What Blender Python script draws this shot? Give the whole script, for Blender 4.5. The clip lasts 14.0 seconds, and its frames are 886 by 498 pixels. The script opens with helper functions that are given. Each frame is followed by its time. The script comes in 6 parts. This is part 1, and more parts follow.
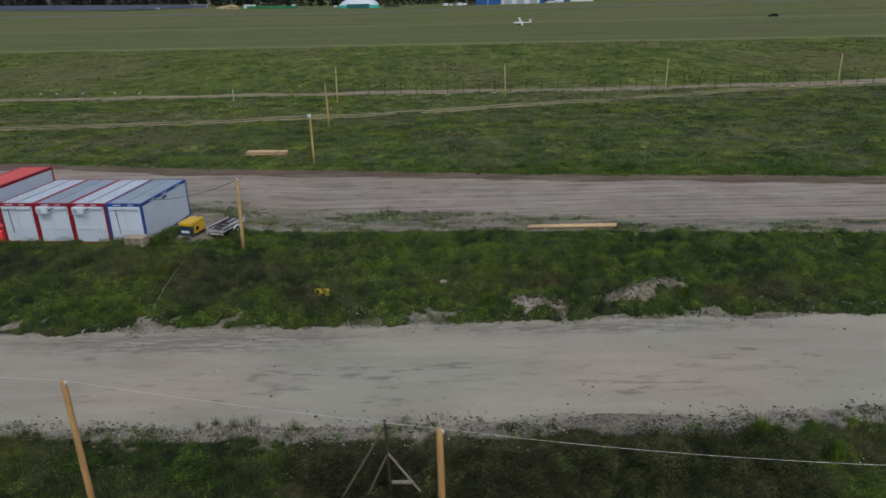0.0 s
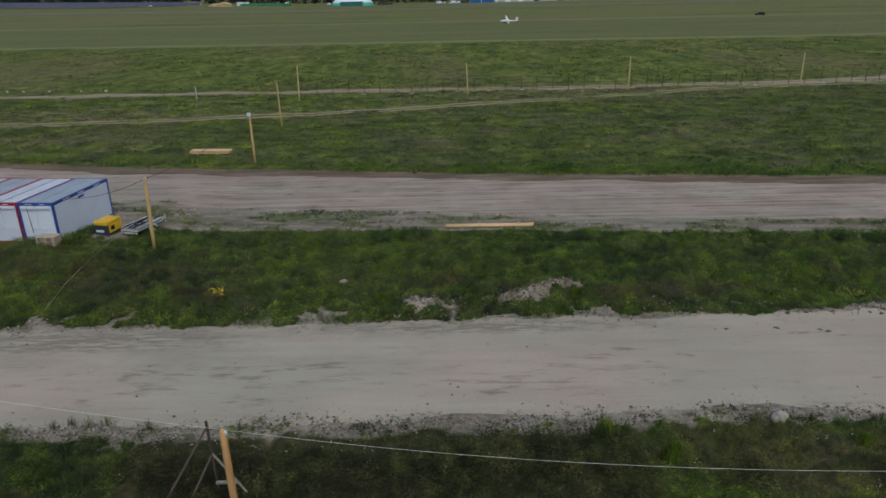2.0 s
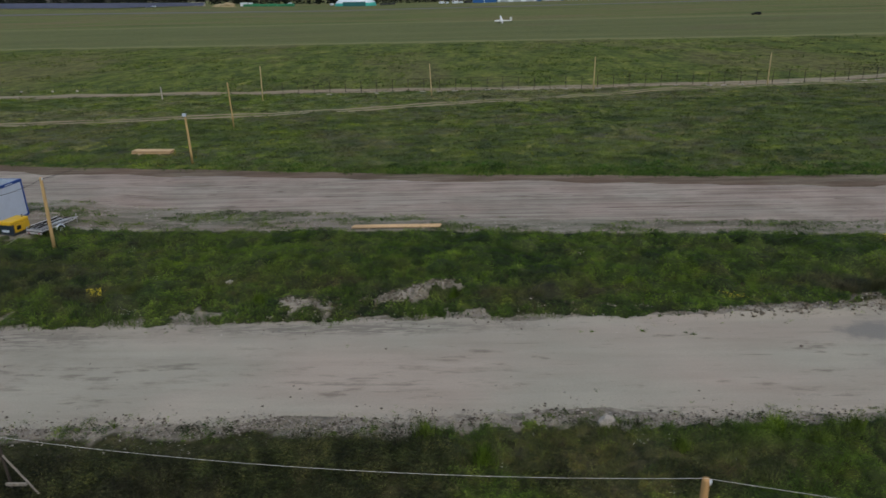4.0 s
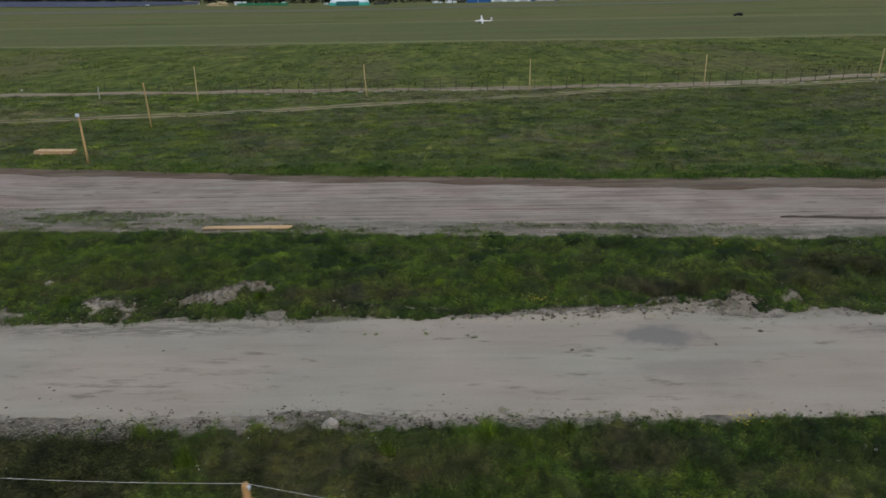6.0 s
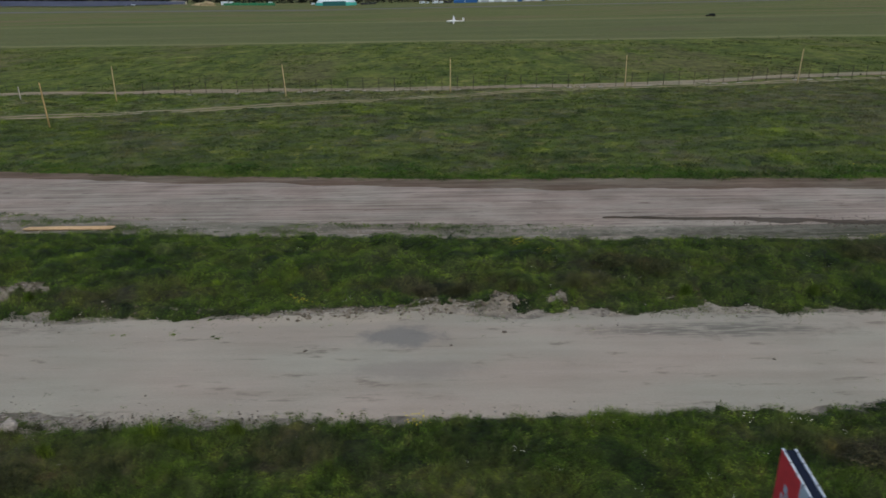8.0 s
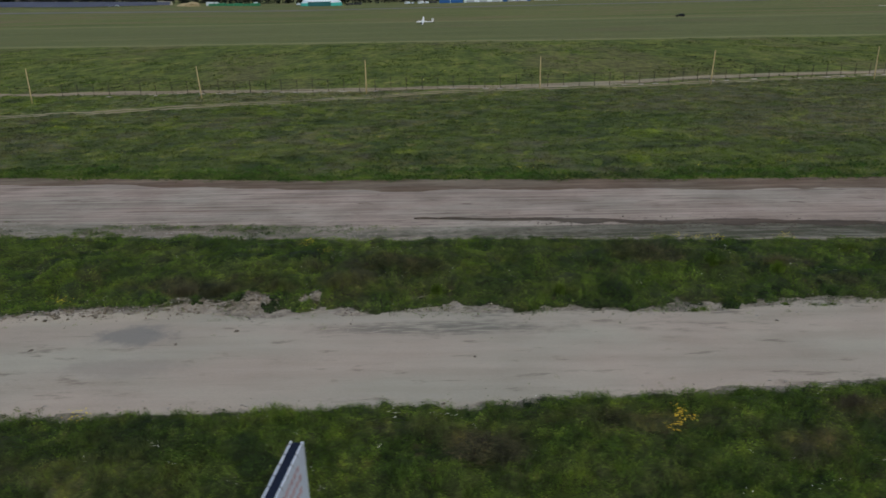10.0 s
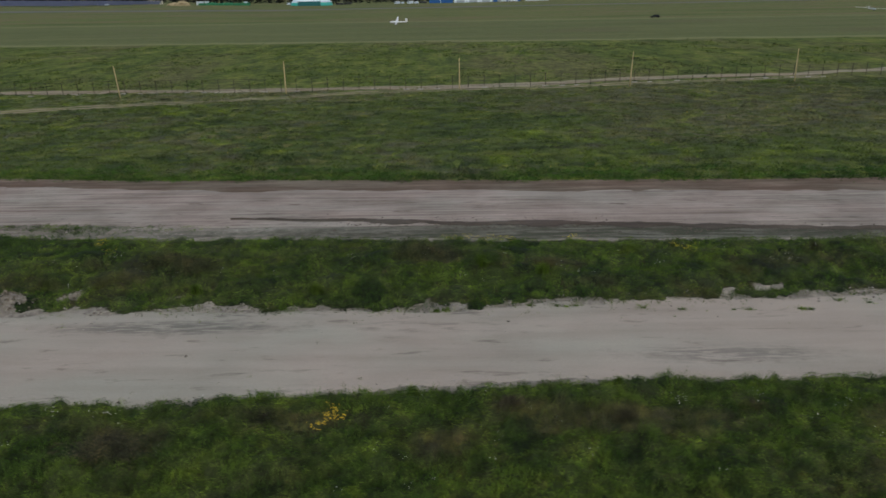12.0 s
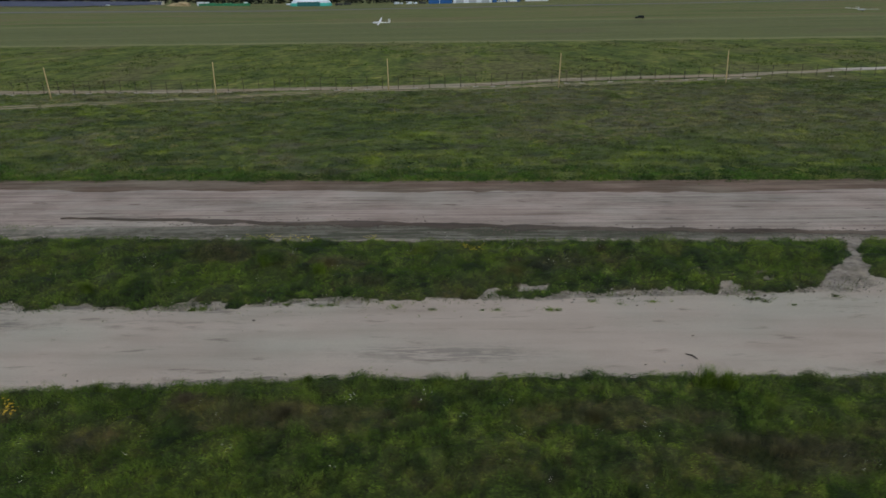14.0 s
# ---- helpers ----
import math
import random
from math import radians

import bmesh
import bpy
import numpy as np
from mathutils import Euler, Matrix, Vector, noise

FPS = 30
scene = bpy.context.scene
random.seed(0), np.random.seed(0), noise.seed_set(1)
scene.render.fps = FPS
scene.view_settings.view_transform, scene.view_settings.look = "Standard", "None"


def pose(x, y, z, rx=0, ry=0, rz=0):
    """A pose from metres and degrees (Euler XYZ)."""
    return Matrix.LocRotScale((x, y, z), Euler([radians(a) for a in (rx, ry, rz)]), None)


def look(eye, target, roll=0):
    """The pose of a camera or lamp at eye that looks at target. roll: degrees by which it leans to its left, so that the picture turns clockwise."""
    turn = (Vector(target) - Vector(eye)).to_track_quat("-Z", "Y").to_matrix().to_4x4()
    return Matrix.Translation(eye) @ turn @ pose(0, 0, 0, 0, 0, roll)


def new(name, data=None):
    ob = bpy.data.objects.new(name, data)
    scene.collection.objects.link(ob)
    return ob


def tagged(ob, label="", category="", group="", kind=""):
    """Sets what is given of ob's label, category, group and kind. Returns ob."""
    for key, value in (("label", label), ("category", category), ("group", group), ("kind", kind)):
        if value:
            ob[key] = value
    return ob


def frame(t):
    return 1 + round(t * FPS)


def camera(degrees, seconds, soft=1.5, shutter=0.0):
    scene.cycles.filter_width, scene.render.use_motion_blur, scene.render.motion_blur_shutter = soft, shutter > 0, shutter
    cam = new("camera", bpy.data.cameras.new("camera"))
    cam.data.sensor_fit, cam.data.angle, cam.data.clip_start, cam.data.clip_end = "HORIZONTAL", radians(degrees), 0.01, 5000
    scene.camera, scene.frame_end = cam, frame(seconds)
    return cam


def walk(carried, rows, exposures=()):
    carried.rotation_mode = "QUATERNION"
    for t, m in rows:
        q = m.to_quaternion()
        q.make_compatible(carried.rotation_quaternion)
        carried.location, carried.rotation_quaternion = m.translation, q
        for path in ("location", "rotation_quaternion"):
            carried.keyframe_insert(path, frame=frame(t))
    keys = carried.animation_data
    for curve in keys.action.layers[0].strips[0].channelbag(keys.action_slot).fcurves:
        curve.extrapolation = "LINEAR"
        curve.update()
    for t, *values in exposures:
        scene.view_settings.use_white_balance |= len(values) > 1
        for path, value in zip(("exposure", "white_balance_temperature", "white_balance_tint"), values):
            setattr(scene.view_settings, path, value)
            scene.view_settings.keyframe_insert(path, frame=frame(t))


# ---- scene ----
cam = camera(66.0, 14.0, soft=1.6, shutter=0.32)
PATH = [
    (0, (1.443, -0.168, 14.363), (1.404, 1.708, 13.673), -1.5),
    (0.5, (2.901, -0.145, 14.384), (2.866, 1.731, 13.692), -1.5),
    (1, (4.197, -0.101, 14.351), (4.164, 1.774, 13.658), -1.4),
    (1.5, (5.433, -0.111, 14.355), (5.4, 1.764, 13.661), -1.5),
    (2, (6.739, -0.127, 14.34), (6.706, 1.748, 13.644), -1.4),
    (2.5, (8.09, -0.041, 14.273), (8.055, 1.834, 13.577), -1.5),
    (5, (17.919, 0.196, 14.171), (17.855, 2.071, 13.476), -1.4),
    (5.5, (20.522, 0.235, 14.176), (20.46, 2.109, 13.48), -1.4),
    (6, (23.24, 0.329, 14.125), (23.181, 2.203, 13.429), -1.3),
    (6.5, (26.032, 0.442, 14.052), (25.974, 2.316, 13.356), -1.3),
    (7, (28.893, 0.519, 14.005), (28.837, 2.393, 13.309), -1.3),
    (7.5, (31.792, 0.554, 13.95), (31.74, 2.428, 13.253), -1.3),
    (8, (34.625, 0.619, 13.912), (34.576, 2.494, 13.216), -1.2),
    (10.5, (49.872, 0.05, 13.983), (49.834, 1.924, 13.287), -1.3),
    (11, (52.923, 0.083, 13.907), (52.882, 1.958, 13.211), -1.2),
    (11.5, (56.043, 0.074, 13.906), (56.002, 1.948, 13.21), -1.2),
    (12, (59.104, 0.01, 13.886), (59.066, 1.884, 13.19), -1.1),
    (12.5, (62.216, -0.009, 13.844), (62.18, 1.866, 13.148), -1.1),
    (13, (65.348, 0.073, 13.776), (65.307, 1.948, 13.08), -1.1),
    (13.5, (68.437, 0.137, 13.684), (68.389, 2.012, 12.99), -1.0),
    (14, (71.456, -0.117, 13.807), (71.393, 1.758, 13.112), -1.1),
]
EXPOSURES = [(0.0, -0.11), (2.5, -0.13), (5.5, -0.15), (8.0, -0.14), (14.0, -0.18)]
walk(cam, [(t, look(eye, target, roll)) for t, eye, target, roll in PATH], EXPOSURES)

# ---- sky and light: an overcast late afternoon ----
world = bpy.data.worlds.new("overcast_sky")
scene.world = world
world.use_nodes = True
wn = world.node_tree.nodes
sky = wn.new("ShaderNodeTexSky")
sky.sky_type, sky.sun_disc = "NISHITA", False
sky.sun_elevation, sky.sun_rotation = radians(48), radians(150)
sky.air_density, sky.dust_density, sky.ozone_density = 1.0, 3.8, 0.9
wn["Background"].inputs["Strength"].default_value = 0.124
world.node_tree.links.new(sky.outputs["Color"], wn["Background"].inputs["Color"])
sun = new("sun", bpy.data.lights.new("sun", "SUN"))
sun.data.energy, sun.data.angle, sun.data.color = 0.9, radians(25), (0.95, 1.0, 0.93)
sun.matrix_world = look((40, -60, 80), (40 + 20, -60 + 35, 0))


# ---- terrain ----
def ramp01(a, b, v):
    u = np.clip((np.asarray(v, float) - a) / (b - a), 0, 1)
    return u * u * (3 - 2 * u)


def vnoise(x, y, seed=0):
    """Smooth value noise in 0..1 on arrays."""
    x, y = np.asarray(x, float), np.asarray(y, float)
    xi, yi = np.floor(x), np.floor(y)
    fx, fy = x - xi, y - yi
    fx, fy = fx * fx * (3 - 2 * fx), fy * fy * (3 - 2 * fy)

    def cell(i, j):
        v = np.sin(i * 127.1 + j * 311.7 + seed * 74.7) * 43758.5453
        return v - np.floor(v)
    top = cell(xi, yi) * (1 - fx) + cell(xi + 1, yi) * fx
    bot = cell(xi, yi + 1) * (1 - fx) + cell(xi + 1, yi + 1) * fx
    return top * (1 - fy) + bot * fy


def fbm(x, y, scale, seed=0, octaves=3):
    v, a, s = 0.0, 0.5, 1.0 / scale
    for k in range(octaves):
        v = v + a * vnoise(np.asarray(x) * s + 17.3 * k, np.asarray(y) * s - 9.1 * k, seed + k)
        a, s = a * 0.5, s * 2.1
    return v / (1 - 0.5 ** octaves)


def spline(points):
    xs, ys = [p[0] for p in points], [p[1] for p in points]
    return lambda x: np.interp(x, xs, ys)


# edges of the two earth roads, as y over x
NEAR_LO = spline([(-80, 20.6), (-16, 20.8), (0, 21.2), (10, 21.5), (18, 21.7), (30, 21.35), (36, 21.5), (46, 22.0), (57, 22.9), (66, 23.35), (90, 23.4), (200, 24.5)])
NEAR_HI = spline([(-80, 27.5), (-20, 29.1), (-4, 29.5), (12, 29.9), (24, 29.8), (32, 30.2), (38, 29.9), (47, 30.1), (58, 29.9), (66, 30.8), (86, 31.4), (100, 32.6), (200, 36)])
FAR_LO = spline([(-80, 46), (-16, 43.2), (5, 42.3), (24, 40.9), (42, 39.8), (67, 38.8), (95, 38.0), (200, 37)])
FAR_BARE = spline([(-80, 50), (-17, 48.6), (-3, 46.4), (5, 45.4), (13, 43.9), (24, 42.9), (42, 41.6), (95, 39.5), (200, 38)])
FAR_HI = spline([(-140, 76), (-43, 65), (-25, 61.5), (-6, 58.8), (7, 56.7), (14, 55.9), (34, 53.9), (52, 53.2), (68, 52.2), (103, 51.5), (200, 50)])
TRACK_A = spline([(-200, 79), (-55, 84.5), (-35, 86.3), (-16, 88.2), (-6, 90.4), (10, 94.6), (24, 98), (35, 102), (44, 104.8), (60, 107.3), (75, 108.6), (120, 117)])
TRACK_B = spline([(-200, 114), (-58, 112), (-11, 111), (25, 109.8), (60, 110.2), (71, 111.5), (88, 118), (117, 120.5), (147, 128), (300, 165)])
LEDGE = spline([(-80, 45), (38, 43.6), (52, 42.75), (59, 42.1), (66, 41.6), (73, 40.9), (80, 40.3), (88, 39.6), (120, 38.6)])



def height(x, y):
    x, y = np.asarray(x, float), np.asarray(y, float)
    z = -0.4 + 0.4 * ramp01(29.5, 36, y) + 0.3 * ramp01(58, 75, y) + 0.36 * ramp01(-9, -15, x) * ramp01(33, 38, y) * ramp01(58, 50, y)
    z = z + (5 / 670) * np.clip(y - 130, 0, 900) + 0.02 * np.clip(-x - 100, 0, 600) * ramp01(300, 800, y)
    return z


# bare spoil heaps and sandy hummocks along the verge: x, y, half-length, half-width, height
HEAPS = [(30.0, 30.2, 3.0, 0.5, 0.30), (33.5, 30.9, 1.6, 0.5, 0.42), (36.6, 31.1, 1.0, 0.6, 0.62), (39.4, 31.6, 0.8, 0.6, 0.28), (26.0, 29.9, 2.2, 0.5, 0.2),
         (9.0, 31.5, 1.0, 0.4, 0.30), (10.2, 31.8, 1.0, 0.45, 0.42), (11.3, 32.4, 0.9, 0.4, 0.40), (12.4, 32.9, 1.1, 0.45, 0.42), (4.9, 31.0, 1.6, 0.65, 0.36), (21.0, 32.5, 1.4, 0.4, 0.18), (19.5, 30.7, 2.5, 0.35, 0.2),
         (-8.6, 31.2, 1.6, 0.4, 0.14), (-13.5, 30.2, 1.5, 0.4, 0.08), (83.5, 33.2, 1.0, 0.5, 0.22), (87.0, 33.2, 0.9, 0.4, 0.25), (16.5, 31.2, 1.2, 0.3, 0.15)]


def heaps(x, y):
    z = 0.0
    for cx, cy, rx, ry, hz in HEAPS:
        z = z + hz * np.exp(-((np.asarray(x) - cx) / rx) ** 2 - ((np.asarray(y) - cy) / ry) ** 2)
    return z


def relief(x, y):
    """Small bumps, off the roads only."""
    x, y = np.asarray(x, float), np.asarray(y, float)
    off = np.minimum(np.maximum(NEAR_LO(x) - y, y - NEAR_HI(x)), np.maximum(FAR_LO(x) - y, y - FAR_HI(x)))
    lump = heaps(x, y)
    return (fbm(x, y, 1.5, 5, 2) - 0.5) * 0.55 * ramp01(0.6, 1.8, off) * ramp01(50, 44, y) + (fbm(x, y, 6, 3) - 0.5) * 0.35 * ramp01(0.2, 2.5, off) * ramp01(200, 110, y) + lump * (0.6 + 0.8 * fbm(x, y, 0.5, 13))


def terrain(x, y):
    return height(x, y) + relief(x, y)


# patches of dry brown growth: x, y, half-length, half-depth, amount
DRY_SPOTS = [(82.5, 18.0, 3.6, 1.2, 0.95), (78, 20.4, 3.2, 0.6, 0.8), (86.5, 19.4, 2.4, 0.9, 0.6), (-21, 37.0, 8, 2.6, 0.7), (84, 72, 12, 6, 0.8), (82, 93, 14, 5, 0.75), (-11.6, 34.2, 5.0, 3.0, 0.75), (-6.5, 32.4, 3.0, 1.2, 1.0), (0.5, 33.9, 3.5, 0.9, 0.7), (6, 35.2, 5.0, 0.8, 0.45), (6.0, 33.5, 3.0, 0.7, 0.7), (11, 32.0, 2.6, 0.9, 0.7), (15.8, 31.8, 2.6, 0.8, 0.9),
             (20, 32.0, 2.2, 0.7, 0.6), (30, 37.5, 3.4, 0.5, 0.4), (34, 32.5, 2.4, 1.2, 1.0), (31.5, 33.0, 2.5, 0.9, 0.8), (40.7, 33.2, 2.0, 1.0, 1.0), (41.2, 34.8, 3.0, 0.8, 0.9), (38.2, 32.6, 1.2, 0.9, 0.9), (50.6, 31.6, 1.8, 0.6, 0.7), (57.8, 36.0, 2.2, 1.0, 1.0), (60.9, 35.0, 1.6, 0.9, 0.8),
             (66.6, 32.4, 1.6, 0.9, 0.9), (64.9, 34.7, 1.6, 0.8, 0.8), (71.6, 30.9, 1.8, 0.9, 0.8), (77, 34.5, 3.0, 1.1, 0.9), (79.6, 31.6, 1.8, 0.5, 0.7), (53.5, 20.6, 3.0, 0.7, 0.8), (58.2, 19.1, 1.3, 1.1, 1.0), (61.6, 20.9, 1.3, 0.8, 0.8), (45.9, 20.2, 3.2, 0.5, 0.5),
             (64.9, 20.3, 4.0, 0.8, 0.9), (77.2, 20.6, 3.6, 0.8, 0.8), (80.7, 18.5, 2.2, 0.9, 1.0), (47.6, 19.2, 1.3, 1.2, 1.0), (18, 18.8, 4.5, 1.8, 0.95), (28.5, 19.4, 2.6, 1.3, 0.95), (22.5, 18.4, 2.2, 1.0, 0.8), (34, 18.0, 3.0, 0.8, 0.6), (13.0, 19.2, 1.4, 0.7, 0.9), (-6.6, 18.4, 1.2, 0.9, 0.6), (72, 17.2, 3.0, 0.8, 0.5), (-12.5, 19.8, 3.0, 0.8, 0.7), (-9, 17.5, 6, 3.0, 0.55), (-14, 18.5, 3, 2, 0.6),
             (73, 86.8, 10, 4.2, 0.7), (107, 86, 18, 22, 0.85), (94, 78, 16, 9, 0.85), (112, 66, 10, 6, 0.5), (89, 104, 22, 9, 0.7), (-44, 92, 18, 5, 0.75), (30, 101, 30, 7, 0.8), (-6, 87, 20, 3.5, 0.45), (-32, 78, 8, 9, 0.4)]
LUSH_SPOTS = [(24.3, 19.8, 1.8, 1.1, 0.8), (-8.8, 18.5, 1.3, 0.8, 0.7), (8.8, 34.6, 6, 1.6, 0.35), (45.5, 31.2, 2.0, 0.6, 0.6), (52, 31.4, 3.5, 0.7, 0.8), (83.5, 17.0, 1.2, 0.8, 1.0), (67, 32.6, 1.4, 0.5, 0.6), (70, 37.2, 8, 0.9, 0.7), (76, 36.6, 3, 0.8, 0.6), (62, 32.8, 1.2, 0.6, 0.9), (65, 33.4, 1.2, 0.5, 0.9), (60, 38, 6, 0.8, 0.6), (88, 36, 5, 1.6, 0.5), (-1, 31.0, 5, 0.5, 0.3), (74, 31.4, 3.0, 0.5, 0.5), (104, 70, 9, 5, 0.8), (92, 62, 8, 2.5, 0.6), (86, 72, 5, 2, 0.7), (101, 92, 4, 3, 0.8)]
WHEEL_LINES = [spline([(64, -29.6), (74, -29.4), (87, -26.4)]), spline([(64, -31.4), (74, -31.2), (87, -28.1)]), spline([(62, -40), (78, -36.2), (84, -33.6)]), spline([(62, -42), (78, -38.1), (84, -35.4)])]
ZX, ZY, ZS = -82.0, 13.0, 0.25


def zone_grids():
    """Dryness and lushness of the growth on a fine grid, from spots broken up by noise."""
    X, Y = np.meshgrid(np.arange(ZX, 182, ZS), np.arange(ZY, 114, ZS), indexing="ij")
    broken = fbm(X, Y, 1.6, 41, 4) - 0.5
    wide = fbm(X, Y * 1.3, 6.0, 43, 4)
    far = ramp01(50, 58, Y)
    dry = ramp01(0.56, 0.72, wide) * (0.38 + 0.35 * far)
    for cx, cy, rx, ry, k in DRY_SPOTS:
        d = np.sqrt(((X - cx) / rx) ** 2 + ((Y - cy) / ry) ** 2) + broken * 1.5
        dry = np.maximum(dry, k * ramp01(1.35, 0.55, d))
    for f in WHEEL_LINES:
        dry = np.maximum(dry, 0.9 * ramp01(0.55, 0.2, np.abs(X - f(Y))) * ramp01(62, 65, Y) * ramp01(90, 86, Y))
    dry = np.maximum(dry, 0.9 * ramp01(2.6, 0.9, np.abs(Y - TRACK_A(X)) + broken * 1.5))
    edge = Y - FAR_HI(X)
    lush = ramp01(0.57, 0.66, fbm(X, Y * 0.8, 1.3, 47, 3)) * 0.9 * (1 - far) + far * ramp01(0.60, 0.66, fbm(X * 0.7, Y * 0.6, 1.7, 48, 4)) * 1.1 * ramp01(0.42, 0.56, fbm(X, Y * 0.5, 11, 49, 2))
    lush = np.maximum(lush, 0.6 * far * ramp01(3.5, 1.0, edge + broken * 3) * ramp01(-30, 10, X))
    for cx, cy, rx, ry, k in LUSH_SPOTS:
        d = np.sqrt(((X - cx) / rx) ** 2 + ((Y - cy) / ry) ** 2) + broken * 1.5
        lush = np.maximum(lush, k * ramp01(1.3, 0.5, d))
    return dry, lush * (1 - 0.7 * dry) * (1 - 0.45 * ramp01(27, 24, Y))


ZONES = zone_grids()


def zone(which, x, y):
    g = ZONES[which]
    i = np.clip(((np.asarray(x) - ZX) / ZS).astype(int), 0, g.shape[0] - 1)
    j = np.clip(((np.asarray(y) - ZY) / ZS).astype(int), 0, g.shape[1] - 1)
    return g[i, j]


def zat(x, y):
    return float(terrain(x, y))


# ---- materials ----
def material(name, rough=0.9, spec=0.2, metal=0.0):
    m = bpy.data.materials.new(name)
    m.use_nodes = True
    b = m.node_tree.nodes["Principled BSDF"]
    b.inputs["Roughness"].default_value = rough
    b.inputs["Specular IOR Level"].default_value = spec
    b.inputs["Metallic"].default_value = metal
    return m, m.node_tree.nodes, m.node_tree.links, b


def tex_noise(n, l, vec, scale, detail=4, rough=0.55):
    t = n.new("ShaderNodeTexNoise")
    t.inputs["Scale"].default_value, t.inputs["Detail"].default_value, t.inputs["Roughness"].default_value = scale, detail, rough
    if vec is not None:
        l.new(vec, t.inputs["Vector"])
    return t.outputs["Fac"]


def tex_ramp(n, l, fac, stops):
    r = n.new("ShaderNodeValToRGB")
    e = r.color_ramp.elements
    while len(e) < len(stops):
        e.new(0.5)
    for q, (p, c) in zip(e, stops):
        q.position, q.color = p, (*c, 1) if len(c) == 3 else c
    l.new(fac, r.inputs["Fac"])
    return r.outputs["Color"]


def tex_mix(n, l, fac, a, b, blend="MIX"):
    x = n.new("ShaderNodeMix")
    x.data_type, x.blend_type = "RGBA", blend
    for sock, v in ((x.inputs["Factor"], fac), (x.inputs["A"], a), (x.inputs["B"], b)):
        if isinstance(v, (int, float)):
            sock.default_value = v
        elif isinstance(v, tuple):
            sock.default_value = (*v, 1)
        else:
            l.new(v, sock)
    return x.outputs["Result"]


def tex_math(n, l, op, a, b=0.0, c=0.0):
    x = n.new("ShaderNodeMath")
    x.operation = op
    for sock, v in zip(x.inputs, (a, b, c)):
        if isinstance(v, (int, float)):
            sock.default_value = v
        else:
            l.new(v, sock)
    return x.outputs["Value"]


def tex_step(n, l, v, a, b):
    r = n.new("ShaderNodeMapRange")
    r.interpolation_type = "SMOOTHSTEP"
    r.inputs["From Min"].default_value, r.inputs["From Max"].default_value = a, b
    l.new(v, r.inputs["Value"])
    return r.outputs["Result"]


def tex_place(n, l, sx=1, sy=1, sz=1):
    g, m = n.new("ShaderNodeNewGeometry"), n.new("ShaderNodeMapping")
    m.inputs["Scale"].default_value = (sx, sy, sz)
    l.new(g.outputs["Position"], m.inputs["Vector"])
    return m.outputs["Vector"]


def tex_bump(n, l, b, h, strength, dist):
    x = n.new("ShaderNodeBump")
    x.inputs["Strength"].default_value, x.inputs["Distance"].default_value = strength, dist
    l.new(h, x.inputs["Height"])
    l.new(x.outputs["Normal"], b.inputs["Normal"])


def plain(name, colour, rough=0.6, spec=0.3, metal=0.0, vary=0.12, scale=3.0, bump=0.0):
    """Paint, metal or plastic with soft dirt at two scales."""
    m, n, l, b = material(name, rough, spec, metal)
    p = tex_place(n, l)
    d = tex_math(n, l, "ADD", tex_math(n, l, "MULTIPLY", tex_noise(n, l, p, scale), 0.6), tex_math(n, l, "MULTIPLY", tex_noise(n, l, p, scale * 9), 0.4))
    lo, hi = tuple(c * (1 - vary * 1.6) for c in colour), tuple(min(1, c * (1 + vary)) for c in colour)
    l.new(tex_ramp(n, l, d, [(0.3, lo), (0.7, hi)]), b.inputs["Base Color"])
    if bump:
        tex_bump(n, l, b, tex_noise(n, l, p, scale * 20), 0.4, bump)
    return m


# the sorts of plant that grow side by side: dark, plain, blue-grey, pale, yellowish, brownish
KINDS = [(0.0, (0.30, 0.42, 0.42)), (0.2, (0.60, 0.80, 0.70)), (0.42, (0.98, 1.10, 0.95)), (0.6, (1.15, 1.17, 1.40)), (0.76, (1.25, 1.38, 1.08)), (0.92, (1.55, 1.60, 1.05)), (1.0, (1.20, 1.05, 1.25))]


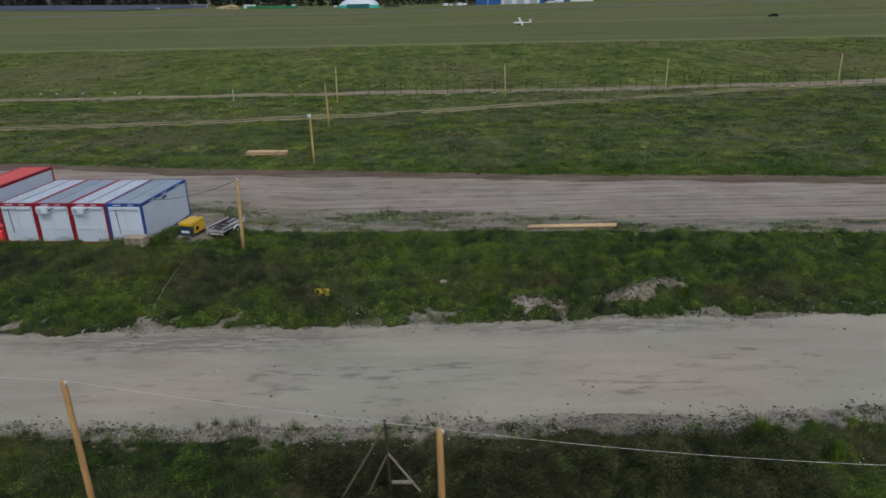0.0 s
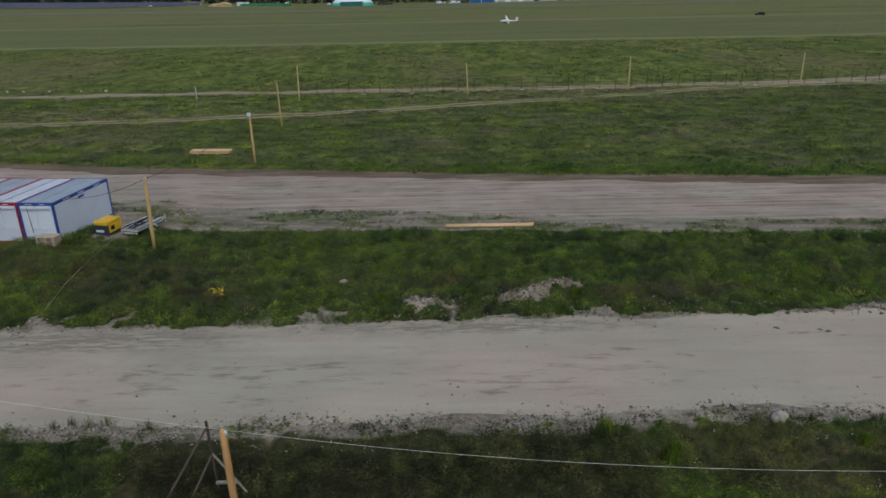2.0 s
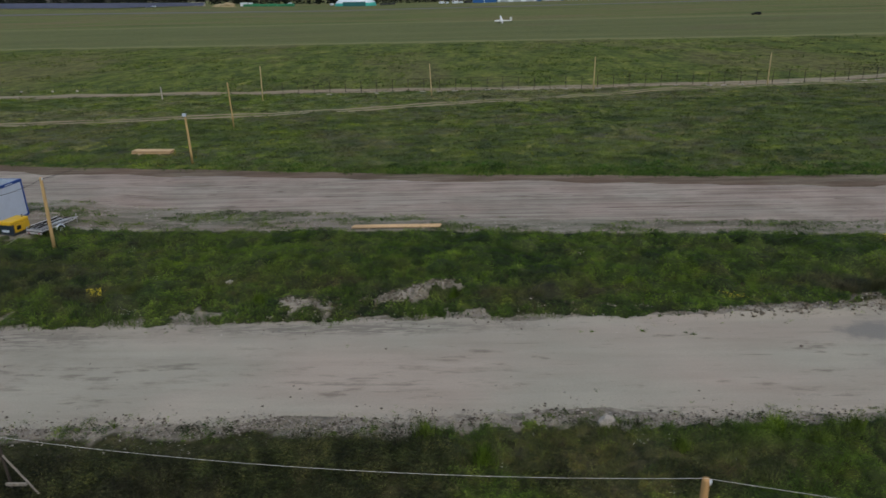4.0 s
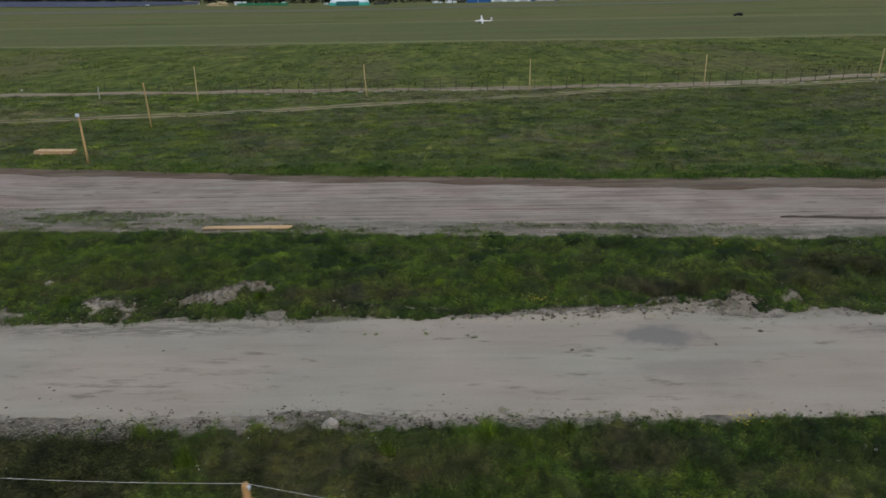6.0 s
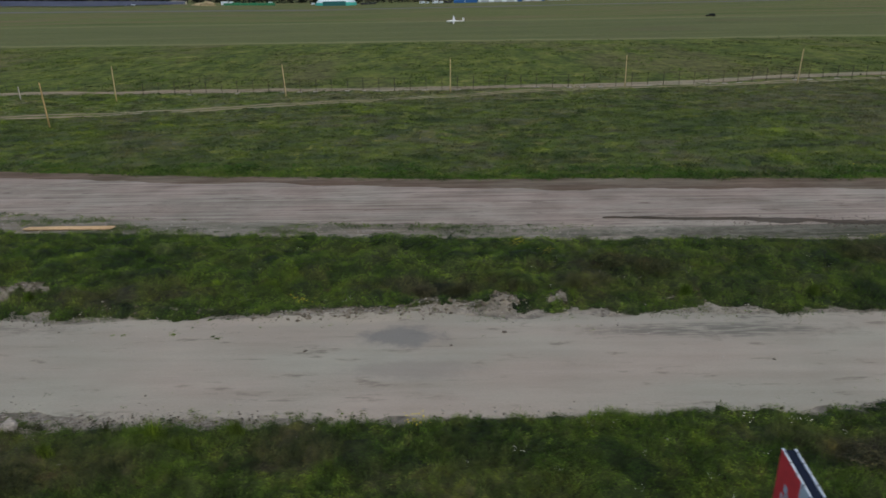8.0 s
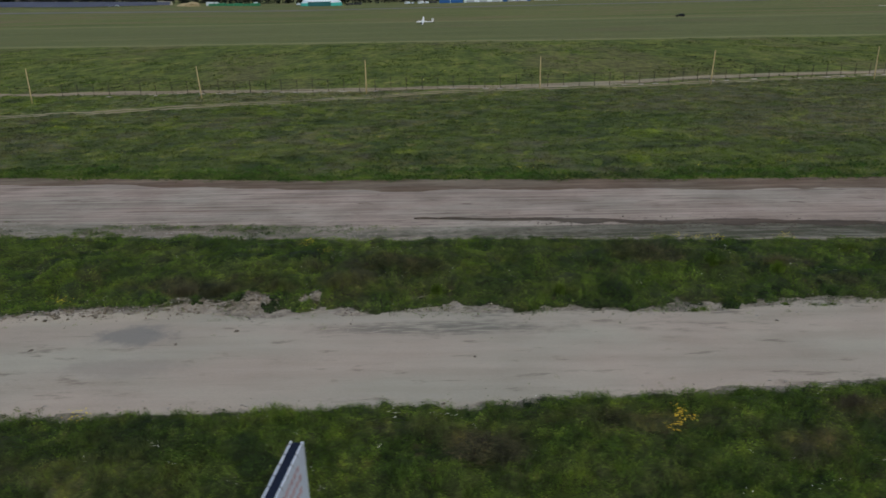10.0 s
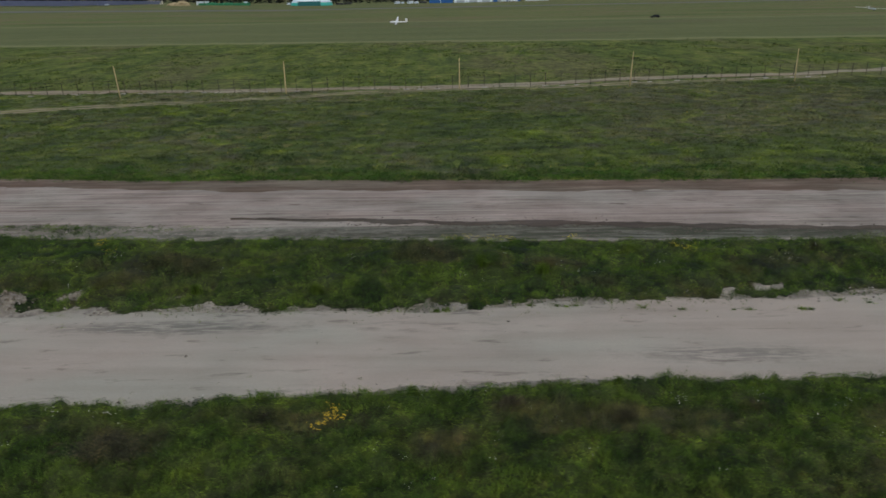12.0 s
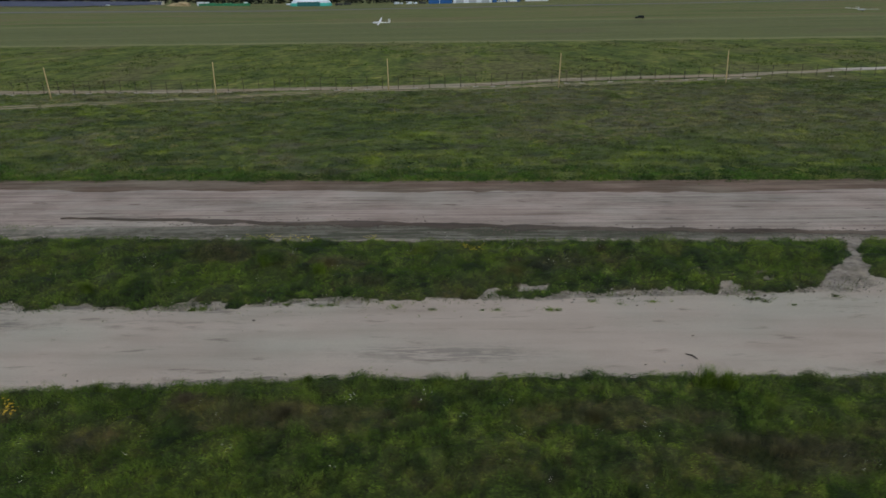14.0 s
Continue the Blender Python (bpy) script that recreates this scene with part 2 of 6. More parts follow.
def foliage(name, stops, patch=0.25, dry=(0.105, 0.100, 0.058), dry_from=0.6, light=0.4, glow=0.25, plant=1.7, contrast=0.35, dry_most=0.75, along=1.0, withered=((0.064, 0.062, 0.037), (0.108, 0.098, 0.062)), bright=(0.105, 0.155, 0.026), relief=0.0):
    """Leaves and blades: tone by patch of ground, by plant and by each blade."""
    m, n, l, b = material(name, 0.6, 0.2)
    p = tex_place(n, l, along, 1, 1)
    g = n.new("ShaderNodeNewGeometry")
    tone = tex_ramp(n, l, tex_math(n, l, "ADD", tex_math(n, l, "MULTIPLY", tex_noise(n, l, p, patch, 3, 0.6), 0.6), tex_math(n, l, "MULTIPLY", tex_noise(n, l, tex_place(n, l, along, 1, 0.4), plant * 0.6, 2, 0.5), 0.4)), stops)
    big = tex_step(n, l, tex_noise(n, l, tex_place(n, l, 1, 1.6, 1), patch * 0.6, 5, 0.65), dry_from - 0.06, dry_from + 0.08)
    tone = tex_mix(n, l, tex_math(n, l, "MULTIPLY", big, dry_most * 0.6), tone, dry)
    zones = []
    for word in ("dryness", "lushness"):
        a = n.new("ShaderNodeAttribute")
        a.attribute_name = word
        zones.append(a.outputs["Fac"])
    straw = tex_ramp(n, l, tex_noise(n, l, p, 0.5, 3), [(0.35, withered[0]), (0.65, withered[1])])
    tone = tex_mix(n, l, tex_math(n, l, "MULTIPLY", zones[0], 0.85), tone, straw)
    tone = tex_mix(n, l, tex_math(n, l, "MULTIPLY", zones[1], 0.85), tone, bright)
    kind = n.new("ShaderNodeAttribute")
    kind.attribute_name = "plant_kind"
    tone = tex_mix(n, l, 1.0, tone, tex_ramp(n, l, kind.outputs["Fac"], KINDS), "MULTIPLY")
    spot = tex_noise(n, l, tex_place(n, l, along, 1, 0.3), plant, 2, 0.5)
    tone = tex_mix(n, l, 1.0, tone, tex_ramp(n, l, spot, [(0.32, (1 - contrast,) * 3), (0.5, (0.95, 0.97, 0.9)), (0.68, (1 + contrast * 1.1, 1 + contrast, 1 + contrast * 0.4))]), "MULTIPLY")
    isle = g.outputs["Random Per Island"]
    tone = tex_mix(n, l, 1.0, tone, tex_ramp(n, l, isle, [(0.0, (1 - light,) * 3), (0.7, (1.0, 1.0, 0.95)), (1.0, (1 + light, 1 + light * 0.9, 1 + light * 0.4))]), "MULTIPLY")
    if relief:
        # paints shade with the bump: its hollows darker, its crests lighter
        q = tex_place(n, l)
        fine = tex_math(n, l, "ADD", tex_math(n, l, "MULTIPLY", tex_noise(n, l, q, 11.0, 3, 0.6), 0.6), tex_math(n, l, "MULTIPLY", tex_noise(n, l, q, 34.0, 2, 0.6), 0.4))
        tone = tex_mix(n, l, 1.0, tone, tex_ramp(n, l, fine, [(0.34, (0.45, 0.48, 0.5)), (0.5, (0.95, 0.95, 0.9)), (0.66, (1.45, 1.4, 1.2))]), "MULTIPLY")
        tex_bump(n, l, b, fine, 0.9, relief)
    l.new(tone, b.inputs["Base Color"])
    tr = n.new("ShaderNodeBsdfTranslucent")
    l.new(tone, tr.inputs["Color"])
    mx = n.new("ShaderNodeMixShader")
    mx.inputs["Fac"].default_value = glow
    l.new(b.outputs["BSDF"], mx.inputs[1])
    l.new(tr.outputs["BSDF"], mx.inputs[2])
    l.new(mx.outputs["Shader"], n["Material Output"].inputs["Surface"])
    return m


def mat_ground():
    m, n, l, b = material("meadow_ground", 0.95, 0.1)
    p = tex_place(n, l)
    ps, pd = tex_place(n, l, 0.6, 0.24, 1), tex_place(n, l, 0.8, 0.4, 1)
    fine, mid, big = tex_noise(n, l, p, 2.2, 6, 0.7), tex_noise(n, l, ps, 0.34, 6, 0.72), tex_noise(n, l, ps, 0.045, 5, 0.65)
    meadow = tex_ramp(n, l, mid, [(0.3, (0.042, 0.064, 0.021)), (0.45, (0.072, 0.102, 0.027)), (0.54, (0.098, 0.128, 0.032)), (0.64, (0.145, 0.165, 0.045)), (0.74, (0.24, 0.22, 0.12))])
    meadow = tex_mix(n, l, tex_math(n, l, "MULTIPLY", tex_step(n, l, big, 0.46, 0.60), 0.75), meadow, (0.118, 0.118, 0.054))
    meadow = tex_mix(n, l, 1.0, meadow, tex_ramp(n, l, tex_noise(n, l, pd, 0.85, 4, 0.7), [(0.34, (0.58, 0.6, 0.62)), (0.5, (1.0, 1.0, 1.0)), (0.66, (1.5, 1.42, 1.2))]), "MULTIPLY")
    sep = n.new("ShaderNodeSeparateXYZ")
    l.new(p, sep.inputs[0])
    # bare sandy soil shows between the plants beside the roads
    soil = tex_ramp(n, l, tex_noise(n, l, p, 0.9, 6, 0.65), [(0.3, (0.15, 0.136, 0.11)), (0.5, (0.245, 0.226, 0.195)), (0.7, (0.34, 0.316, 0.28))])
    cover = n.new("ShaderNodeAttribute")
    cover.attribute_name = "plant_cover"
    thatch = tex_ramp(n, l, tex_noise(n, l, p, 1.6, 5, 0.65), [(0.35, (0.028, 0.033, 0.014)), (0.5, (0.044, 0.048, 0.021)), (0.65, (0.075, 0.068, 0.038))])
    near = tex_mix(n, l, tex_step(n, l, tex_math(n, l, "ADD", cover.outputs["Fac"], tex_math(n, l, "MULTIPLY", tex_math(n, l, "SUBTRACT", fine, 0.5), 0.6)), 0.25, 0.6), soil, thatch)
    meadow = tex_mix(n, l, tex_step(n, l, tex_math(n, l, "ADD", sep.outputs["Y"], tex_math(n, l, "MULTIPLY", fine, 3.0)), 50, 47), meadow, near)
    v = tex_math(n, l, "ADD", tex_math(n, l, "MULTIPLY_ADD", sep.outputs["X"], 0.085, sep.outputs["Y"]), tex_math(n, l, "MULTIPLY", tex_math(n, l, "SUBTRACT", tex_noise(n, l, p, 0.05, 4), 0.5), 16.0))
    mown = tex_ramp(n, l, tex_noise(n, l, tex_place(n, l, 0.012, 0.13, 1), 1.0, 5, 0.65), [(0.3, (0.092, 0.114, 0.049)), (0.5, (0.117, 0.136, 0.058)), (0.7, (0.146, 0.156, 0.070))])
    mown = tex_mix(n, l, tex_step(n, l, tex_noise(n, l, tex_place(n, l, 0.015, 0.04, 1), 1.0, 3), 0.5, 0.7), mown, (0.118, 0.122, 0.060))
    stubble = tex_ramp(n, l, tex_noise(n, l, tex_place(n, l, 0.010, 0.035, 1), 1.0, 5, 0.65), [(0.32, (0.080, 0.108, 0.040)), (0.46, (0.118, 0.142, 0.052)), (0.58, (0.14, 0.135, 0.064)), (0.72, (0.16, 0.135, 0.08))])
    edge = tex_math(n, l, "MULTIPLY", tex_step(n, l, v, 214, 220), tex_step(n, l, v, 227, 221))
    col = tex_mix(n, l, tex_step(n, l, v, 218, 222), meadow, mown)
    col = tex_mix(n, l, tex_math(n, l, "MULTIPLY", edge, 0.85), col, (0.19, 0.205, 0.095))
    col = tex_mix(n, l, tex_step(n, l, v, 358, 368), col, stubble)
    far_edge = tex_math(n, l, "MULTIPLY", tex_step(n, l, v, 350, 358), tex_step(n, l, v, 372, 362))
    col = tex_mix(n, l, tex_math(n, l, "MULTIPLY", far_edge, 0.7), col, (0.17, 0.185, 0.085))
    col = tex_mix(n, l, 1.0, col, tex_ramp(n, l, fine, [(0.3, (0.55, 0.55, 0.55)), (0.5, (1.0, 1.0, 1.0)), (0.7, (1.35, 1.35, 1.25))]), "MULTIPLY")
    l.new(col, b.inputs["Base Color"])
    tex_bump(n, l, b, tex_math(n, l, "ADD", fine, mid), 0.8, 0.3)
    return m


def mat_sand(name, stops, streak=(0.10, 1.3), dark=(0.16, 0.145, 0.13), stones=0.5, patches=(), fine=(0.22, 5.0), grain=(0.6, 2.8), rows=(0.8, 6.5)):
    """Rolled sandy earth with wheel streaks along the road, damp stains and grit."""
    m, n, l, b = material(name, 0.95, 0.12)
    p, q = tex_place(n, l), tex_place(n, l, *streak, 1)
    base = tex_ramp(n, l, tex_math(n, l, "ADD", tex_math(n, l, "MULTIPLY", tex_noise(n, l, q, 1.0, 6, 0.62), 0.65), tex_math(n, l, "MULTIPLY", tex_noise(n, l, p, 0.25, 4), 0.35)), stops)
    stain = tex_step(n, l, tex_noise(n, l, tex_place(n, l, 0.45, 1.7, 1), 0.9, 5, 0.65), 0.58, 0.72)
    base = tex_mix(n, l, tex_math(n, l, "MULTIPLY", stain, 0.85), base, dark)
    line = tex_step(n, l, tex_noise(n, l, tex_place(n, l, fine[0], fine[1], 1), 1.0, 4, 0.6), *((0.56, 0.70) if fine[0] < 0.1 else (0.66, 0.76)))
    base = tex_mix(n, l, tex_math(n, l, "MULTIPLY", line, 0.75), base, dark)
    pale = tex_step(n, l, tex_noise(n, l, tex_place(n, l, 0.12, 0.35, 1), 1.0, 5, 0.6), 0.48, 0.72)
    base = tex_mix(n, l, tex_math(n, l, "MULTIPLY", pale, 0.5), base, tuple(min(1, c * 1.06) for c in stops[-1][1]))
    base = tex_mix(n, l, 1.0, base, tex_ramp(n, l, tex_noise(n, l, tex_place(n, l, 0.10, 0.22, 1), 1.0, 3, 0.5), [(0.38, (0.945, 0.985, 0.945)), (0.5, (0.99, 0.985, 0.95)), (0.62, (1.035, 0.985, 0.955))]), "MULTIPLY")
    # patches of other grit: centre, half-lengths, colour, strength, streaked or whole
    sep = n.new("ShaderNodeSeparateXYZ")
    l.new(p, sep.inputs[0])
    for cx, cy, rx, ry, tint, most, streaky in patches:
        dx, dy = tex_math(n, l, "DIVIDE", tex_math(n, l, "SUBTRACT", sep.outputs["X"], cx), rx), tex_math(n, l, "DIVIDE", tex_math(n, l, "SUBTRACT", sep.outputs["Y"], cy), ry)
        d = tex_math(n, l, "SQRT", tex_math(n, l, "ADD", tex_math(n, l, "MULTIPLY", dx, dx), tex_math(n, l, "MULTIPLY", dy, dy)))
        d = tex_math(n, l, "ADD", d, tex_math(n, l, "MULTIPLY", tex_math(n, l, "SUBTRACT", tex_noise(n, l, p, 1.2, 5, 0.7), 0.5), 1.6))
        mask = tex_step(n, l, d, 1.25, 0.5)
        if streaky:
            mask = tex_math(n, l, "MULTIPLY", tex_step(n, l, d, 1.3, 0.3), tex_step(n, l, tex_noise(n, l, tex_place(n, l, *(rows if streaky == 2 else grain), 1), 1.0, 5, 0.65), *((0.40, 0.54) if streaky > 1 else (0.50, 0.68))))
        base = tex_mix(n, l, tex_math(n, l, "MULTIPLY", mask, most), base, tint)
    grit = tex_noise(n, l, p, 14.0, 4, 0.7)
    base = tex_mix(n, l, 1.0, base, tex_ramp(n, l, grit, [(0.25, (1 - stones * 0.45,) * 3), (0.6, (1.02,) * 3), (0.85, (1 + stones * 0.3,) * 3)]), "MULTIPLY")
    l.new(base, b.inputs["Base Color"])
    tex_bump(n, l, b, tex_math(n, l, "ADD", tex_noise(n, l, q, 2.0, 5, 0.6), tex_math(n, l, "MULTIPLY", grit, 0.4)), 0.5, 0.06)
    return m


def mat_wood(name, lo, hi):
    m, n, l, b = material(name, 0.7, 0.2)
    p = tex_place(n, l, 6, 6, 0.8)
    l.new(tex_ramp(n, l, tex_noise(n, l, p, 2.0, 6, 0.65), [(0.3, lo), (0.7, hi)]), b.inputs["Base Color"])
    tex_bump(n, l, b, tex_noise(n, l, p, 9.0), 0.3, 0.01)
    return m


GROUND = mat_ground()
SAND = mat_sand("pale_road_sand", [(0.3, (0.256, 0.239, 0.211)), (0.45, (0.314, 0.292, 0.259)), (0.55, (0.337, 0.314, 0.280)), (0.72, (0.379, 0.352, 0.314))], streak=(0.09, 0.9), dark=(0.172, 0.158, 0.140), stones=0.28,
                patches=[(32.0, 27.9, 1.9, 1.1, (0.175, 0.176, 0.172), 0.8, False), (32.6, 25.0, 3.0, 0.8, (0.22, 0.21, 0.195), 0.45, False), (-11.5, 28.0, 9.0, 1.3, (0.15, 0.138, 0.12), 0.7, 2), (8.0, 28.8, 9.0, 0.7, (0.14, 0.132, 0.118), 0.7, 2),
                         (46.0, 28.3, 6.0, 0.75, (0.13, 0.125, 0.115), 0.75, 2), (9.5, 24.4, 7.0, 1.2, (0.145, 0.135, 0.12), 0.6, True), (-4.0, 24.6, 9.0, 1.5, (0.13, 0.12, 0.105), 0.6, True), (70.5, 25.4, 4.5, 0.8, (0.15, 0.142, 0.13), 0.6, 2), (29.0, 23.0, 6.0, 0.5, (0.12, 0.112, 0.10), 0.7, True), (58.0, 28.2, 5.0, 0.6, (0.14, 0.13, 0.118), 0.6, True)])
LOAM = mat_sand("brown_road_earth", [(0.32, (0.135, 0.113, 0.100)), (0.44, (0.238, 0.207, 0.187)), (0.55, (0.315, 0.279, 0.255)), (0.68, (0.405, 0.364, 0.335))], streak=(0.07, 2.4), dark=(0.098, 0.078, 0.069), stones=0.6, fine=(0.11, 3.4), grain=(0.3, 2.4),
                patches=[(38, 42.6, 12, 0.7, (0.08, 0.074, 0.066), 0.8, True), (48, 44.0, 9, 0.8, (0.085, 0.076, 0.068), 0.7, True), (60, 47.0, 14, 1.6, (0.12, 0.098, 0.085), 0.7, True), (84, 46.5, 12, 1.8, (0.125, 0.10, 0.088), 0.6, True), (24, 49.5, 14, 1.5, (0.13, 0.105, 0.09), 0.7, True),
                         (-4, 53.5, 14, 2.0, (0.13, 0.105, 0.09), 0.7, True), (85, 42.4, 12, 0.7, (0.085, 0.078, 0.07), 0.7, True)])
SHOULDER = mat_sand("gravelly_shoulder", [(0.32, (0.115, 0.108, 0.085)), (0.45, (0.19, 0.175, 0.15)), (0.56, (0.26, 0.243, 0.215)), (0.68, (0.35, 0.33, 0.30))], streak=(0.14, 1.7), dark=(0.085, 0.088, 0.05), stones=1.0, grain=(0.25, 1.6), patches=[(78, 40.4, 38, 2.2, (0.135, 0.136, 0.112), 0.75, False), (72, 39.9, 34, 1.6, (0.065, 0.07, 0.048), 0.9, 3), (-6, 44.5, 14, 1.6, (0.10, 0.10, 0.07), 0.7, 3), (22, 42.3, 16, 1.0, (0.11, 0.11, 0.08), 0.6, 3)])
TRACK = mat_sand("dusty_track", [(0.3, (0.155, 0.132, 0.090)), (0.5, (0.25, 0.215, 0.158)), (0.7, (0.35, 0.31, 0.245))], streak=(0.06, 0.8), dark=(0.10, 0.11, 0.045), patches=[(150, 128.5, 15, 7, (0.44, 0.42, 0.38), 0.85, False)])
# brown earth darkened to stand in for the shaded face of the road's step
MUD = mat_sand("shaded_step_earth", [(0.3, (0.05, 0.043, 0.038)), (0.55, (0.085, 0.074, 0.066)), (0.75, (0.15, 0.135, 0.12))], streak=(0.1, 1.2), dark=(0.07, 0.06, 0.055))
EARTH = mat_sand("scraped_brown_earth", [(0.3, (0.082, 0.060, 0.045)), (0.47, (0.128, 0.096, 0.075)), (0.6, (0.18, 0.144, 0.116)), (0.74, (0.255, 0.218, 0.185))], streak=(0.14, 1.6), dark=(0.085, 0.075, 0.045), stones=0.8)
ASPHALT = plain("runway_asphalt", (0.125, 0.13, 0.135), 0.9, 0.2, vary=0.15, scale=0.05)
GREEN = [(0.34, (0.040, 0.066, 0.015)), (0.46, (0.068, 0.108, 0.022)), (0.55, (0.098, 0.142, 0.027)), (0.68, (0.152, 0.185, 0.034))]
GRASS_NEAR = foliage("bank_grass", [(q, (r * 1.12, g * 1.18, b * 1.25)) for q, (r, g, b) in GREEN], 0.35, dry_from=0.55, dry_most=0.6, plant=1.0, light=0.3)
GRASS_MID = foliage("verge_grass", [(q, (r * 1.05, g * 1.14, b * 1.2)) for q, (r, g, b) in GREEN], 0.3, dry_from=0.55, dry_most=0.6, plant=1.0, light=0.25, contrast=0.4)
GRASS_FAR = foliage("meadow_grass", [(0.36, (0.048, 0.071, 0.020)), (0.47, (0.073, 0.103, 0.026)), (0.55, (0.102, 0.132, 0.032)), (0.64, (0.142, 0.162, 0.041))], 0.3, dry=(0.14, 0.135, 0.065), dry_from=0.57, dry_most=0.5, plant=0.9, contrast=0.42, along=0.3, light=0.4, withered=((0.130, 0.116, 0.072), (0.200, 0.172, 0.115)), bright=(0.150, 0.192, 0.034))
GRASS_LIP = foliage("road_edge_grass", [(0.36, (0.036, 0.064, 0.014)), (0.5, (0.062, 0.102, 0.020)), (0.64, (0.092, 0.14, 0.026))], 0.4, dry_from=0.7, plant=1.2, light=0.3)
GRASS_EDGE = foliage("meadow_edge_blades", [(0.36, (0.036, 0.084, 0.015)), (0.5, (0.060, 0.130, 0.021)), (0.64, (0.090, 0.170, 0.028))], 0.3, dry_from=0.7, plant=0.8, light=0.3)
GRASS_OUT = foliage("outer_meadow_herbs", [(0.34, (0.056, 0.084, 0.024)), (0.46, (0.088, 0.120, 0.030)), (0.55, (0.13, 0.155, 0.036)), (0.66, (0.22, 0.21, 0.09))], 0.12, dry=(0.2, 0.18, 0.1), dry_from=0.6, plant=0.35, contrast=0.3, light=0.2)
WEED = foliage("weed_leaves", [(0.34, (0.044, 0.070, 0.0165)), (0.47, (0.074, 0.114, 0.0235)), (0.58, (0.107, 0.154, 0.032)), (0.70, (0.145, 0.192, 0.041))], 0.45, dry_from=0.60, dry_most=0.55, plant=1.8, light=0.65, contrast=0.55)
WEED_MID = foliage("verge_herb_leaves", [(0.34, (0.060, 0.092, 0.0215)), (0.47, (0.097, 0.146, 0.030)), (0.58, (0.136, 0.192, 0.041)), (0.70, (0.178, 0.230, 0.051))], 0.45, dry_from=0.60, dry_most=0.5, plant=1.6, light=0.45, contrast=0.5)
# herb masses coloured darker than their leaves, painting shade into the gaps
MASS_NEAR = foliage("shaded_bank_herb_mass", [(0.34, (0.012, 0.017, 0.006)), (0.47, (0.021, 0.029, 0.010)), (0.58, (0.033, 0.043, 0.014)), (0.70, (0.048, 0.057, 0.020))], 0.45, dry_from=0.60, dry_most=0.55, plant=1.8, contrast=0.3, glow=0.05, relief=0.10, bright=(0.05, 0.072, 0.016), withered=((0.040, 0.037, 0.022), (0.066, 0.056, 0.034)))
MASS_MID = foliage("shaded_verge_herb_mass", [(0.34, (0.022, 0.032, 0.010)), (0.47, (0.038, 0.054, 0.016)), (0.58, (0.057, 0.075, 0.023)), (0.70, (0.080, 0.096, 0.032))], 0.45, dry_from=0.60, dry_most=0.5, plant=1.6, contrast=0.3, glow=0.05, relief=0.12, bright=(0.05, 0.072, 0.016), withered=((0.040, 0.037, 0.022), (0.066, 0.056, 0.034)))
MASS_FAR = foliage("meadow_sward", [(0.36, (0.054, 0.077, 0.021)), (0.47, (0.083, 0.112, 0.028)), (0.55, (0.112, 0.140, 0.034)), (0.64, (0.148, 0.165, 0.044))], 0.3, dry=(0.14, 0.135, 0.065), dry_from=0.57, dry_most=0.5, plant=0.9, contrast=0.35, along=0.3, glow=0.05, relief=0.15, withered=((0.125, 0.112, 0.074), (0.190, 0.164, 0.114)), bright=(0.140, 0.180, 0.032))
BUSH = foliage("shrub_leaves", [(0.35, (0.046, 0.052, 0.022)), (0.52, (0.080, 0.084, 0.036)), (0.66, (0.122, 0.118, 0.052))], 0.9, dry=(0.105, 0.086, 0.05), dry_from=0.56, plant=1.8, light=0.55, contrast=0.5)
DRY = foliage("dry_brown_stalks", [(0.35, (0.060, 0.052, 0.032)), (0.52, (0.105, 0.09, 0.055)), (0.66, (0.16, 0.135, 0.085))], 0.7, dry=(0.11, 0.085, 0.065), plant=1.5, contrast=0.4)
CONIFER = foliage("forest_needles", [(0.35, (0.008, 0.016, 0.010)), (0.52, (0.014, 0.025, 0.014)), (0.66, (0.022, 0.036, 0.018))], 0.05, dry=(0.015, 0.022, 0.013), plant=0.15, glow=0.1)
PETAL_W = plain("white_petals", (0.75, 0.75, 0.70), 0.7)
PETAL_T = plain("golden_petals", (0.60, 0.42, 0.03), 0.7)
PETAL_Y = plain("yellow_petals", (0.60, 0.50, 0.03), 0.7)
BARK = plain("dark_bark", (0.05, 0.04, 0.03), 0.9)
PINE = mat_wood("fresh_pine_pole", (0.34, 0.20, 0.085), (0.52, 0.33, 0.15))
PALEPINE = mat_wood("pale_pine_pole", (0.46, 0.36, 0.19), (0.62, 0.50, 0.29))
MIDPINE = mat_wood("seasoned_pine_pole", (0.40, 0.28, 0.125), (0.56, 0.41, 0.20))
PALE = mat_wood("sawn_timber", (0.42, 0.30, 0.17), (0.62, 0.46, 0.28))
OLDWOOD = mat_wood("grey_old_wood", (0.15, 0.14, 0.12), (0.27, 0.25, 0.22))
GREYWOOD = mat_wood("weathered_wood", (0.27, 0.24, 0.19), (0.46, 0.41, 0.33))
WHITE = plain("white_sheet", (0.58, 0.67, 0.78), 0.45, 0.4, vary=0.06, scale=0.8)
SHUTTER = plain("white_shutter_slat", (0.53, 0.63, 0.755), 0.45, 0.4, vary=0.05, scale=0.8)
OFFWHITE = plain("pale_grey_panel", (0.50, 0.59, 0.72), 0.5, 0.4, vary=0.06, scale=0.8)
ROOF_A = plain("zinc_roof_dull", (0.31, 0.38, 0.46), 0.5, 0.4, vary=0.10, scale=0.7)
ROOF_B = plain("zinc_roof_bright", (0.58, 0.66, 0.76), 0.45, 0.4, vary=0.08, scale=0.7)
RED = plain("red_paint", (0.23, 0.007, 0.024), 0.45, 0.4, vary=0.12)
SIGNRED = plain("poster_red", (0.78, 0.06, 0.075), 0.5, 0.3, vary=0.08)
